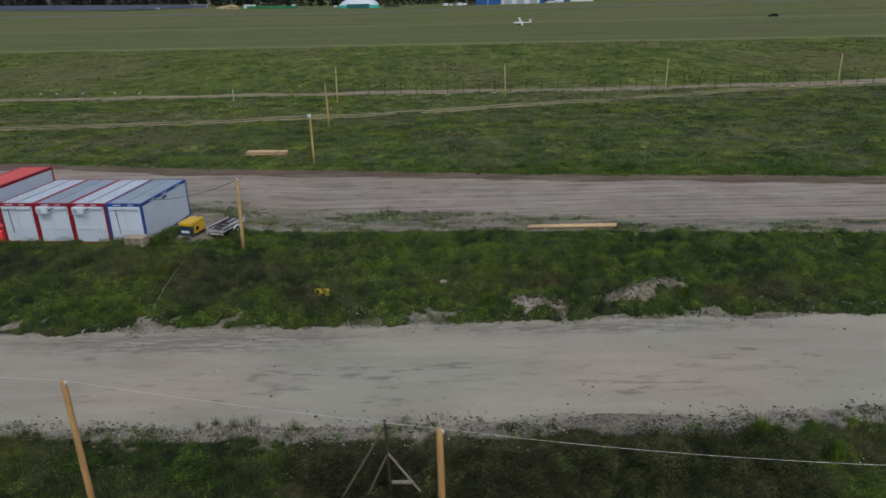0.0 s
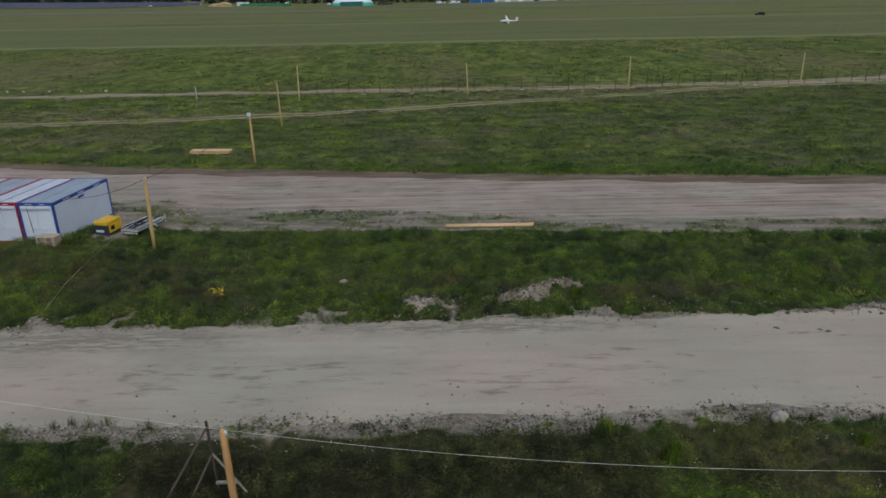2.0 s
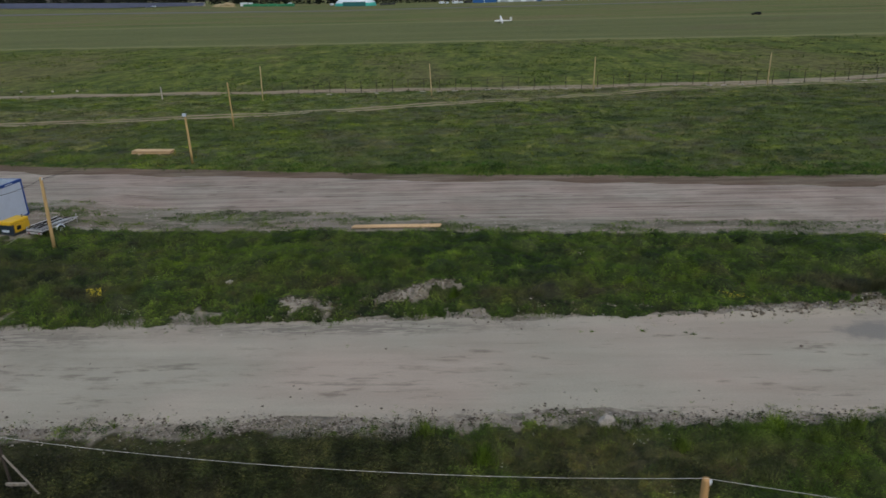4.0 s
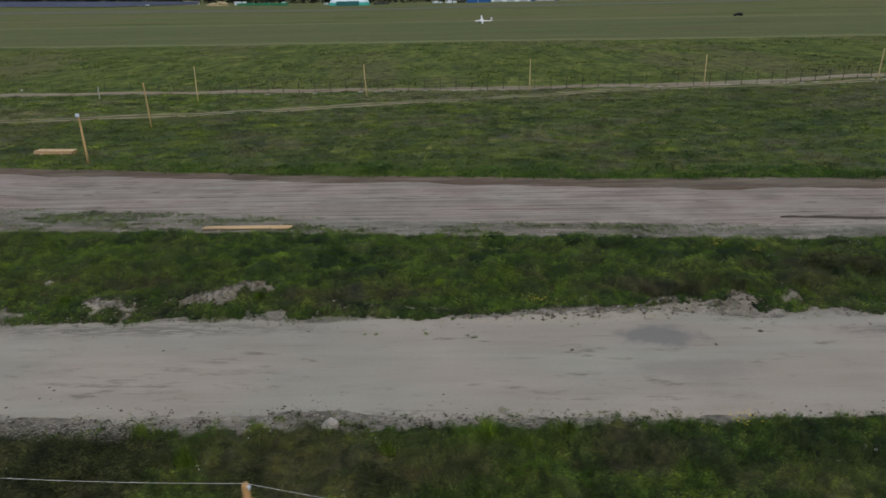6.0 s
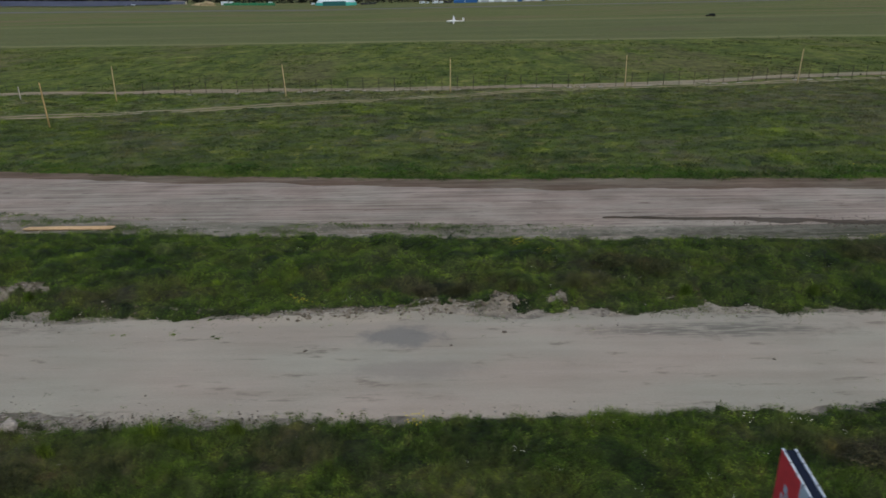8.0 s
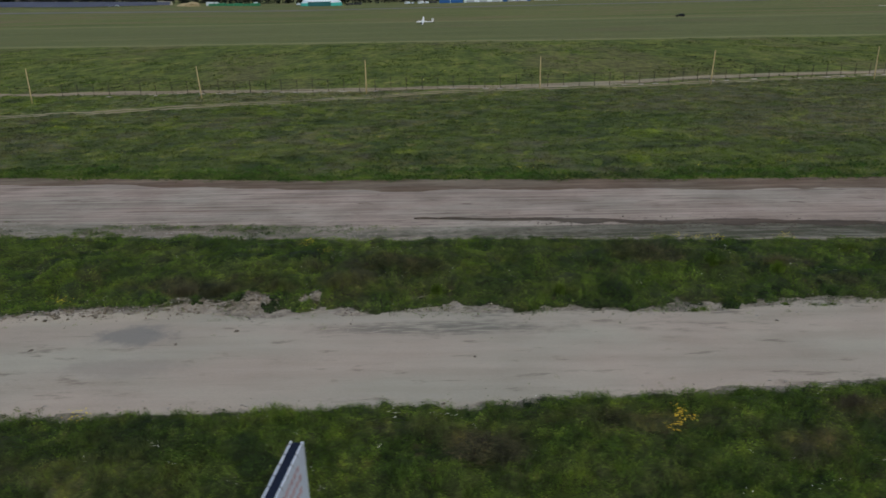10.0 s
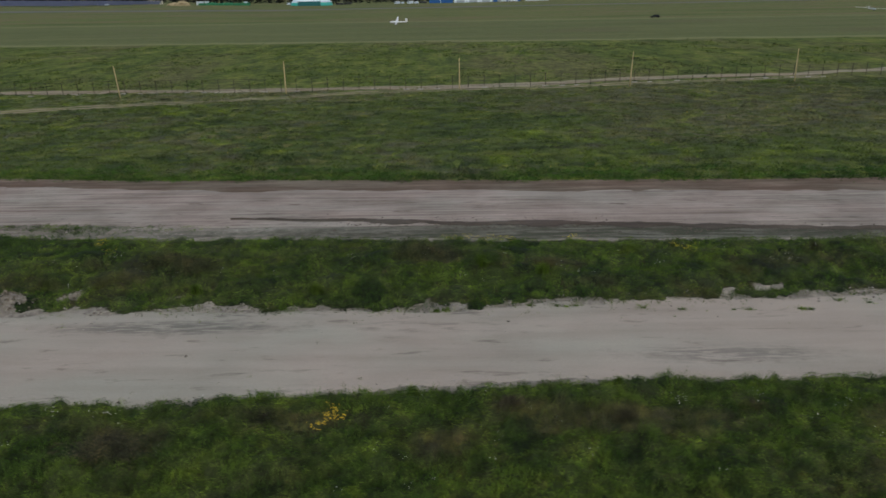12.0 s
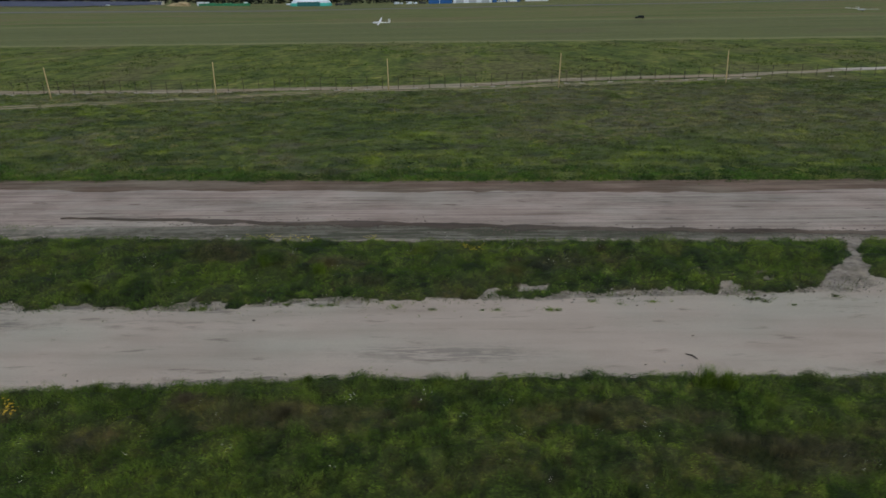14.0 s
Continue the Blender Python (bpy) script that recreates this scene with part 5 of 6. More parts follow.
hall(31, 59, 858, 24, 9, HALLBLUE, HALLBLUE, "bright blue hangar at the far field edge", 0)
part_door = tagged(obj("hangar_column", boxes(((44, 857.6, zat(45, 857) - 0.5), (44.6, 857.9, zat(45, 857) + 8))), WHITE), "pale column on the blue hangar", "column")
hall(60.5, 106, 862, 20, 6.5, WHITE, WHITE, "long white hangar tent at the far field edge", 3)
hall(107, 112, 864, 8, 6, HALLBLUE, HALLBLUE, "narrow blue store beside white hangars", 0)
hall(122, 141, 880, 14, 6, HALLBLUE, WHITE, "low blue and white hangar at the far field edge", 1)
hall(150, 178, 905, 14, 5, WHITE, WHITE, "low white tent at the far field edge", 0)


def vehicle(x, y, sx, sz, mat, label, name="van"):
    v = thing(name, pose(x, y, zat(x, y)), label, "vehicle", "parked vehicles")
    part("body", boxes(((0, 0, 0.4), (sx, 2.1, sz)), bevel=0.25), mat, v)
    part("window", boxes(((0.15, -0.02, sz * 0.6), (sx * 0.35, 0.05, sz * 0.85))), GLASS, v)
    for wx in (sx * 0.18, sx * 0.78):
        part("wheel", tube(bmesh.new(), [(wx, 0.0, 0.38), (wx, 0.25, 0.38)], 0.38, 10), BLACK, v)
    return v


for x, y, sx, sz in [(-9, 842, 6.5, 2.9), (-1.5, 838, 4, 2.2), (6.5, 832, 7, 3.3), (14, 840, 5, 2.5), (-140, 864, 4.5, 2.6), (112, 852, 10, 2.2), (125, 868, 8, 2)]:
    vehicle(x, y, sx, sz, WHITE, "white van parked at the far field edge")
for x, y in [(-78, 846), (20, 846), (-70, 858)]:
    vehicle(x, y, 9, 2.6, DARK, "dark lorry parked at the far field edge", "lorry")
vehicle(-336, 800, 12, 1.8, WHITE, "white trailer parked on the far field")

# solar park
sp = thing("solar_park", pose(0, 0, 0), "long rows of blue-grey solar panels on the far meadow", "solar panels")
for k in range(7):
    y = 762 + 17 * k
    for j in range(17):
        x0 = -366 + 0.5 * (y - 780) - 32 * j
        bm = bmesh.new()
        za, zb = zat(x0, y), zat(x0 + 31, y)
        v = [bm.verts.new(q) for q in ((x0, y, za + 0.8), (x0 + 31.3, y, zb + 0.8), (x0 + 31.3, y + 9, zb + 4.2), (x0, y + 9, za + 4.2))]
        bm.faces.new(v)
        bmesh.ops.solidify(bm, geom=bm.faces[:], thickness=0.12)
        part("panel_table", bm, PANEL, sp)

# heaps, tarpaulins and cabins beside the wood
for x, y, rx, hz, mat, label in [(-250, 824, 9, 4.6, SANDHEAP, "heap of yellow sand"), (-260, 830, 11, 3.0, SANDHEAP, "low heap of yellow sand")]:
    bm = bmesh.new()
    bmesh.ops.create_icosphere(bm, subdivisions=4, radius=1)
    for v in bm.verts:
        q = noise.noise(v.co * 2.2 + Vector((x, 0, 0))) * 0.25
        v.co = Vector((v.co.x * rx * (1 + q), v.co.y * 8 * (1 + q), max(-0.1, v.co.z) * hz * (1 + q)))
    hp = obj("sand_heap", bm, mat, True)
    hp.matrix_world = pose(x, y, zat(x, y))
    tagged(hp, label + " on the far field", "sand heap")
for k in range(6):
    x = -238 + 10.0 * k
    bm = boxes(((0, 0, -0.4), (9.2, 7, 2.4 + 0.5 * (k % 2))), bevel=0.5)
    hp = obj("tarpaulin_cover", bm, TARP)
    hp.matrix_world = pose(x, 842, zat(x, 842), 0, 0, rng.uniform(-4, 4))
    tagged(hp, "long stack covered with green tarpaulin", "tarpaulin", "green stacks")
for x, y, sx in [(-321, 900, 5), (-314, 900, 4), (-308, 900, 4), (-246, 858, 8), (-236, 858, 4), (-186, 846, 4)]:
    hp = obj("cabin", boxes(((0, 0, 0), (sx, 4, 4.4)), bevel=0.1), plain("cream_cabin", (0.5, 0.48, 0.4)) if y > 880 else ROOF_B)
    hp.matrix_world = pose(x, y, zat(x, y) - 0.3)
    tagged(hp, "pale site cabin standing near the wood", "cabin", "far cabins")

# the wood behind the airfield
LV, LQ, TV, TQ = [], [], [], []
for k in range(560):
    x = -1050 + 1500 * (k + rng.uniform(-0.3, 0.3)) / 560
    y = 935 + rng.uniform(0, 60) + 0.05 * abs(x)
    z, tall = zat(x, y), rng.uniform(15, 23)
    n = 100
    u = rng.uniform(0, 1, n) ** 0.8
    r = (1 - u * 0.8) * rng.uniform(2.6, 4.2) + 0.3
    a = rng.uniform(0, 2 * np.pi, n)
    P = np.stack([x + r * np.cos(a), y + r * np.sin(a), z + tall * (0.03 + 0.97 * u)], -1)
    LV.append(leaves(P, rng.uniform(0.9, 2.0, n), 0.7)[0])
    s = np.array([(-0.2, -0.2), (0.2, -0.2), (0.2, 0.2), (-0.2, 0.2)])
    TV.append(np.concatenate([np.column_stack([s + (x, y), np.full(4, z - 0.5)]), np.column_stack([s * 0.3 + (x, y), np.full(4, z + tall * 0.95)])]))
LV, TV = np.concatenate(LV), np.concatenate(TV)
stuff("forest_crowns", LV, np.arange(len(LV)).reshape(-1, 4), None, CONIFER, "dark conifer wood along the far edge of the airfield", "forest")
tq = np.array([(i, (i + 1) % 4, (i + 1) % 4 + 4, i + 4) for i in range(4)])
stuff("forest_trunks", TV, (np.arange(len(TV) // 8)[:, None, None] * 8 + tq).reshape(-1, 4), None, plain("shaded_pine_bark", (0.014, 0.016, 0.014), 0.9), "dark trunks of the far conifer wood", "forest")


# ---- vegetation ----
GRAVEL = spline([(-80, 0.0), (-14, 0.1), (-6, 0.3), (-4, 0.5), (2, 0.65), (12, 0.6), (17, 0.5), (22, 0.35), (25, 0.1), (40, 0.0), (200, 0.0)])


def near_edge(x, y):
    """How far into the near bank, in metres, past its band of gravel."""
    return NEAR_LO(x) - GRAVEL(x) + (fbm(x, 0, 1.8, 71, 4) - 0.5) * (1.5 - 0.9 * ramp01(22, 36, x)) + 0.14 * ramp01(22, 34, x) - y


def near_density(x, y):
    e = near_edge(x, y)
    gap = ramp01(0.56, 0.70, fbm(x, y, 1.3, 77)) * ramp01(2.2, 0.3, e) * ramp01(45, 20, x)
    return ramp01(-0.1, 0.7, e + 0.1 * ramp01(24, 34, x) - 0.25 * ramp01(42, 50, x) + 0.35 * ramp01(60, 67, x)) * (1 - 0.65 * gap)


def bank_density(x, y):
    """The near bank without its thicket."""
    return near_density(x, y) * (1 - 0.93 * ramp01(-5.0, -3.8, x) * ramp01(13, 11.5, x) * ramp01(-0.2, 0.5, near_edge(x, y)))


def mid_edge(x, y):
    lo = y - NEAR_HI(x) - (fbm(x, 3, 2.2, 81, 4) - 0.5) * 2.0
    hi = FAR_LO(x) - 0.3 + (fbm(x, 8, 1.4, 82) - 0.5) * 0.6 - y
    return lo, hi


def mid_density(x, y):
    lo, hi = mid_edge(x, y)
    gap = ramp01(0.58, 0.70, fbm(x, y, 1.6, 83)) * ramp01(2.6, 0.6, lo)
    wide = 0.75 + 1.7 * ramp01(35.5, 30.5, y)
    cross = ramp01(1.0, 0.55, np.abs(x - (90.9 + (y - 32) * 0.55)) / wide + (fbm(x, y, 1.2, 80, 3) - 0.5) * 0.9) * ramp01(29, 31, y)
    bare = np.clip(heaps(x, y) * 6.0 * (fbm(x, y, 0.55, 84, 4) * 4.0 - 1.6), 0, 1)
    bare = np.maximum(bare, 0.95 * ramp01(0.10, 0.26, heaps(x, y)) * ramp01(31, 32.5, x) * ramp01(37.8, 37.0, x) * ramp01(0.3, 0.45, fbm(x, y, 0.6, 85)))
    bare = np.maximum(bare, 0.95 * ramp01(0.17, 0.28, heaps(x, y)) * ramp01(3, 4, x) * ramp01(14.5, 13.5, x))
    front = ramp01(1.3, 0.9, np.abs(x + 18.8)) * ramp01(37.4, 38.0, y)
    parked = np.maximum(0.3 * front, ramp01(1.7, 1.3, np.abs(x + 15.2)) * ramp01(39.9, 40.3, y))
    bare = np.maximum(bare, 0.8 * parked)
    return ramp01(-0.1, 0.6, lo) * ramp01(-0.1, 0.3, hi) * (1 - 0.9 * gap) * (1 - 0.93 * cross) * (1 - 0.82 * bare)


def far_density(x, y):
    t = np.minimum(np.minimum(np.abs(y - TRACK_A(x) - 0.75), np.abs(y - TRACK_A(x) + 0.95)) - 0.3, np.abs(y - TRACK_B(x)) - 1.3)
    return ramp01(-0.1, 0.6, y - FAR_HI(x) - (fbm(x, 3, 2.5, 91) - 0.5) * 0.8) * ramp01(0.0, 0.6, t)


def shoulder_density(x, y):
    """Thin weeds on the gravelly verge of the far road."""
    a, b = FAR_LO(x), FAR_BARE(x) + 0.8
    line = np.exp(-((y - (a + b) / 2 - 0.4) / 0.35) ** 2) * ramp01(0.36, 0.5, fbm(x, 4, 4.0, 86))
    return np.clip(line + ramp01(0.47, 0.62, fbm(x * 0.5, y * 1.6, 1.6, 87)), 0, 1) * ramp01(0.0, 0.3, y - a) * ramp01(0.0, 0.5, b - y) * ramp01(48, 28, x)


def road_weed_density(x, y):
    """Small rosettes creeping from the verges onto the sand."""
    lo = np.exp(-np.clip(y - NEAR_LO(x), 0, 9) / 0.35) * (0.5 + GRAVEL(x)) * (y > NEAR_LO(x) - GRAVEL(x) - 0.4)
    hi = np.exp(-np.clip(NEAR_HI(x) - y, 0, 9) / 0.55)
    return (lo + hi) * ramp01(0.45, 0.62, fbm(x, y, 1.8, 88))


def grass(name, n, x0, x1, y0, y1, dens, h0, h1, w0, w1, mat, label, patchy=5.0, seed=0, lean=0.45, simple=False, along=1.0):
    x, y = scatter(n, x0, x1, y0, y1, dens)
    tuft = fbm(x * along, y, 0.7, 65 + seed, 2)
    H = rng.uniform(h0, h1, len(x)) * (0.3 + 1.4 * fbm(x * along, y, patchy, 60 + seed)) * (0.2 + 1.6 * ramp01(0.25, 0.8, tuft))
    P = np.stack([x, y, terrain(x, y) - 0.02], -1)
    co, q, t = blades(P, H, rng.uniform(w0, w1, len(x)), lean)
    if simple:
        k = np.arange(len(x))[:, None] * 3
        co = co.reshape(-1, 5, 3)[:, [0, 1, 4]].reshape(-1, 3)
        q, t = None, k + np.arange(3)
    kind = np.clip(0.5 + (fbm(x * along, y, 1.1, 66 + seed, 3) - 0.5) * 2.2 + rng.normal(0, 0.08, len(x)), 0, 1)
    return stuff(name, co, q, t, mat, label, "grass", kind)


def weeds(name, n, x0, x1, y0, y1, dens, r0, r1, h0, h1, per, s0, s1, mat, label, category="weeds", flat=1.0, kinds=(0.0, 1.0)):
    """Leafy plants: leaves on the outer shell of uneven domes, each plant of one sort."""
    cx, cy = scatter(n, x0, x1, y0, y1, dens)
    m = len(cx)
    big = rng.uniform(0, 1, m) ** 1.6
    R = r0 + (r1 - r0) * big
    H = (h0 + (h1 - h0) * big) * (0.4 + 1.2 * fbm(cx, cy, 2.2, 95)) * rng.uniform(0.75, 1.2, m)
    sort = np.clip(0.5 + (rng.uniform(0, 1, m) - 0.5) * 0.75 + (fbm(cx, cy, 1.8, 96, 3) - 0.5) * 1.6, 0, 1) * (kinds[1] - kinds[0]) + kinds[0]
    k = np.repeat(np.arange(m), np.maximum(3, (per * (0.35 + 1.3 * big)).astype(int)))
    u, a = np.sqrt(rng.uniform(0, 1, len(k))), rng.uniform(0, 2 * np.pi, len(k))
    lobe = 1 + 0.25 * np.sin(3 * a + 7 * sort[k] + k) + 0.15 * np.sin(5 * a + 2.3 * k)
    x, y = cx[k] + R[k] * u * lobe * np.cos(a), cy[k] + R[k] * u * lobe * np.sin(a)
    z = terrain(x, y) + H[k] * np.sqrt(np.clip(1 - 0.9 * u ** 2, 0, 1)) * rng.uniform(0.3, 1.0, len(k)) ** 0.4
    N = np.stack([u * np.cos(a) * 1.1, u * np.sin(a) * 1.1, flat * (1.05 - 0.6 * u)], -1)
    co, t = leaflets(np.stack([x, y, z], -1), N, rng.uniform(s0, s1, len(k)))
    return stuff(name, co, None, t, mat, label, category, sort[k])


class Canopy:
    """The close cover of herbs as a height field of many rounded plants, each of one sort."""

    def __init__(self, x0, x1, y0, y1, step, dens, layers, seed, sorts=(0.0, 1.0)):
        r = np.random.default_rng(seed)
        thick = lambda x, y: ramp01(0.2, 0.75, dens(x, y))
        self.x0, self.y0, self.step = x0, y0, step
        self.xs, self.ys = np.arange(x0, x1, step), np.arange(y0, y1, step)
        self.H = np.zeros((len(self.xs), len(self.ys)))
        self.K = np.full(self.H.shape, 0.7 * sorts[0] + 0.3 * sorts[1])
        for n, r0, r1, h0, h1, grain, part_of in layers:
            cx, cy = r.uniform(x0, x1, n), r.uniform(y0, y1, n)
            keep = r.uniform(0, 1, n) < thick(cx, cy) * (ramp01(0.46, 0.6, fbm(cx, cy, grain, seed + 3, 3)) if part_of else 1.0)
            if r1 > 0.5:
                keep &= (dens(cx, cy - r1) > 0.5) & (dens(cx, cy + r1) > 0.5)
            cx, cy = cx[keep], cy[keep]
            big = r.uniform(0, 1, len(cx))
            R = r0 + (r1 - r0) * big
            T = (h0 + (h1 - h0) * big * r.uniform(0.5, 1, len(cx))) * (0.5 + fbm(cx, cy, 3.0, seed + 5)) * (1 - 0.3 * zone(0, cx, cy)) * thick(cx, cy)
            S = np.clip(0.5 + (r.uniform(0, 1, len(cx)) - 0.5) * 0.9 + (fbm(cx, cy, 1.8, seed + 7, 3) - 0.5) * 1.3, 0, 1)
            S = sorts[0] + (sorts[1] - sorts[0]) * S
            P = r.uniform(0, 6.28, len(cx))
            for px, py, pr, pt, ps, pp in zip(cx, cy, R, T, S, P):
                i0, i1 = max(0, int((px - pr * 1.4 - x0) / step)), int((px + pr * 1.4 - x0) / step) + 2
                j0, j1 = max(0, int((py - pr * 1.4 - y0) / step)), int((py + pr * 1.4 - y0) / step) + 2
                dx, dy = self.xs[i0:i1, None] - px, self.ys[None, j0:j1] - py
                if not dx.size or not dy.size:
                    continue
                ang = np.arctan2(dy, dx)
                d = np.sqrt(dx * dx + dy * dy) / (pr * (1 + 0.2 * np.sin(3 * ang + pp) + 0.12 * np.sin(5 * ang + 2 * pp)))
                h = pt * np.sqrt(np.clip(1 - d * d, 0, 1))
                win, kin = self.H[i0:i1, j0:j1], self.K[i0:i1, j0:j1]
                over = h > win
                win[over], kin[over] = h[over], ps
        self.Hx, self.Hy = np.gradient(self.H, step)

    def at(self, g, x, y):
        i = np.clip(((np.asarray(x) - self.x0) / self.step + 0.5).astype(int), 0, g.shape[0] - 1)
        j = np.clip(((np.asarray(y) - self.y0) / self.step + 0.5).astype(int), 0, g.shape[1] - 1)
        return g[i, j]

    def mass(self, name, mat, label):
        X, Y = np.meshgrid(self.xs, self.ys, indexing="ij")
        rough = (fbm(X, Y, 0.35, 21, 3) - 0.5) * 0.14 * ramp01(0.04, 0.2, self.H)
        Z = terrain(X, Y) + self.H * 0.62 + rough - 0.03
        ny = len(self.ys)
        i = (np.arange(len(self.xs) - 1)[:, None] * ny + np.arange(ny - 1)[None]).ravel()
        q = np.stack([i, i + ny, i + ny + 1, i + 1], -1)
        q = q[(self.H.ravel()[q] > 0.02).any(1)]
        used, idx = np.unique(q, return_inverse=True)
        co = np.stack([X, Y, Z], -1).reshape(-1, 3)[used]
        ob = stuff(name, co, idx.reshape(-1, 4), None, mat, label, "weeds", self.K.ravel()[used])
        ob.data.polygons.foreach_set("use_smooth", np.ones(len(ob.data.polygons), bool))
        return ob

    def foliage(self, name, n, s0, s1, mat, label, dry=0.5):
        x, y = rng.uniform(self.x0, self.xs[-1], n), rng.uniform(self.y0, self.ys[-1], n)
        h = self.at(self.H, x, y)
        k = (h > 0.05) & (rng.uniform(0, 1, n) < (1 - dry * zone(0, x, y)))
        x, y, h = x[k], y[k], h[k]
        N = np.stack([-self.at(self.Hx, x, y), -self.at(self.Hy, x, y), np.ones(len(x))], -1)
        N /= np.linalg.norm(N, axis=1)[:, None]
        P = np.stack([x, y, terrain(x, y) + h * rng.uniform(0.62, 1.03, len(x))], -1) + N * rng.uniform(0.0, 0.10, len(x))[:, None]
        co, t = leaflets(P, N, rng.uniform(s0, s1, len(x)), 0.45)
        return stuff(name, co, None, t, mat, label, "weeds", np.clip(self.at(self.K, x, y) + rng.normal(0, 0.05, len(x)), 0, 1))

    def blades(self, name, n, h0, h1, w0, w1, mat, label, lean=0.7):
        x, y = rng.uniform(self.x0, self.xs[-1], n), rng.uniform(self.y0, self.ys[-1], n)
        h = self.at(self.H, x, y)
        tuft = ramp01(0.38, 0.66, fbm(x, y, 0.8, 67, 3)) + 0.25 * zone(0, x, y)
        k = (h > 0.04) & (rng.uniform(0, 1, n) < tuft)
        x, y, h, tuft = x[k], y[k], h[k], tuft[k]
        P = np.stack([x, y, terrain(x, y) + h * 0.7], -1)
        co, q, t = blades(P, rng.uniform(h0, h1, len(x)) * (0.3 + 0.8 * tuft), rng.uniform(w0, w1, len(x)), lean)
        co = co.reshape(-1, 5, 3)[:, [0, 1, 4]].reshape(-1, 3)
        kind = np.clip(self.at(self.K, x, y) * 0.5 + 0.3 + rng.normal(0, 0.1, len(x)), 0, 1)
        return stuff(name, co, None, np.arange(len(x))[:, None] * 3 + np.arange(3), mat, label, "grass", kind)


def tufts(name, centres, per, spread, h0, h1, w, mat, label, lean=0.5, category="grass tuft"):
    """Standing tufts round given centres: (x, y, size)."""
    c = np.array(centres, float)
    k = np.repeat(np.arange(len(c)), per)
    a, u = rng.uniform(0, 2 * np.pi, len(k)), np.abs(rng.normal(0, 0.5, len(k)))
    x, y = c[k, 0] + spread * c[k, 2] * u * np.cos(a), c[k, 1] + spread * 0.6 * c[k, 2] * u * np.sin(a)
    H = rng.uniform(h0, h1, len(k)) * c[k, 2] ** 0.5
    co, q, t = blades(np.stack([x, y, terrain(x, y) - 0.02], -1), H, np.full(len(k), w), lean)
    return stuff(name, co, q, t, mat, label, category, rng.uniform(0.3, 0.8, len(c))[k])


bank = Canopy(-18, 98, 15.4, 24.2, 0.09, bank_density, [(44000, 0.06, 0.18, 0.05, 0.22, 1.0, False), (9500, 0.14, 0.34, 0.14, 0.42, 1.6, False), (1500, 0.30, 0.75, 0.34, 0.76, 2.2, True)], 301, (0.10, 0.97))
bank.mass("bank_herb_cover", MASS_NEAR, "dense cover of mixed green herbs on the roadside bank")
bank.foliage("bank_leaves", 860000, 0.017, 0.037, WEED, "small leaves of the herbs on the roadside bank")
bank.blades("near_bank_grass", 300000, 0.10, 0.42, 0.012, 0.024, GRASS_NEAR, "uneven green grass on the bank beside the sandy road")
verge = Canopy(-45, 116, 28.6, 45.0, 0.13, mid_density, [(48000, 0.09, 0.25, 0.05, 0.20, 1.0, False), (12500, 0.20, 0.44, 0.13, 0.38, 1.8, False), (3400, 0.42, 1.05, 0.36, 0.84, 2.6, True)], 401, (0.04, 1.0))
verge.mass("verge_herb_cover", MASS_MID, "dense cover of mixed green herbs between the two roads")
verge.foliage("verge_leaves", 760000, 0.024, 0.050, WEED_MID, "small leaves of the herbs between the two roads")
verge.blades("verge_grass", 420000, 0.08, 0.36, 0.016, 0.032, GRASS_MID, "green grass strip between the two earth roads")
slope = Canopy(-30, 110, -12, 15.8, 0.35, lambda x, y: 0.6 + 0.4 * fbm(x, y, 3.0, 73), [(14000, 0.4, 0.9, 0.12, 0.42, 2.0, False), (1600, 0.7, 1.5, 0.25, 0.62, 4.0, True)], 601, (0.1, 0.9))
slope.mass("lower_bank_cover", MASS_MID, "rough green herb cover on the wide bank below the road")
grass("lower_bank_grass", 40000, -30, 110, -8.0, 15.2, lambda x, y: 0.25 + 0.75 * ramp01(0.4, 0.6, fbm(x, y, 3, 73)), 0.15, 0.5, 0.05, 0.09, GRASS_NEAR, "green grass on the wide bank below the road", 4, 9, 0.7, True)
weeds("lower_bank_weeds", 4500, -30, 110, -8.0, 15.2, lambda x, y: ramp01(0.4, 0.6, fbm(x, y, 4, 74)), 0.2, 0.6, 0.2, 0.5, 14, 0.06, 0.13, WEED, "leafy green weeds on the wide bank below the road")
sward = Canopy(-75, 170, 50, 112, 0.3, far_density, [(36000, 0.25, 0.65, 0.04, 0.15, 2.0, False), (9000, 0.45, 1.1, 0.09, 0.26, 4.5, True), (2200, 0.6, 1.5, 0.13, 0.34, 8.0, True)], 501, (0.28, 0.88))
sward.mass("meadow_sward", MASS_FAR, "uneven green sward of the meadow beyond the brown road")
sward.blades("meadow_grass", 760000, 0.07, 0.24, 0.035, 0.08, GRASS_FAR, "green meadow grass beyond the brown road", 1.0)
sward.foliage("meadow_leaves", 240000, 0.05, 0.11, GRASS_FAR, "small herb leaves in the meadow beyond the brown road", 0.7)
weeds("meadow_weeds", 17000, -75, 170, 50, 112, lambda x, y: far_density(x, y) * (0.12 + 0.88 * zone(1, x, y)), 0.25, 1.1, 0.10, 0.32, 20, 0.05, 0.12, GRASS_FAR, "low yellow-green herbs in the meadow", kinds=(0.1, 0.95))
weeds("meadow_tussocks", 5200, -75, 170, 52, 112, lambda x, y: far_density(x, y) * ramp01(0.5, 0.66, fbm(x * 0.5, y, 2.4, 53, 3)), 0.4, 1.3, 0.16, 0.36, 26, 0.06, 0.13, GRASS_FAR, "dark coarse tussocks in the meadow", kinds=(0.0, 0.4))
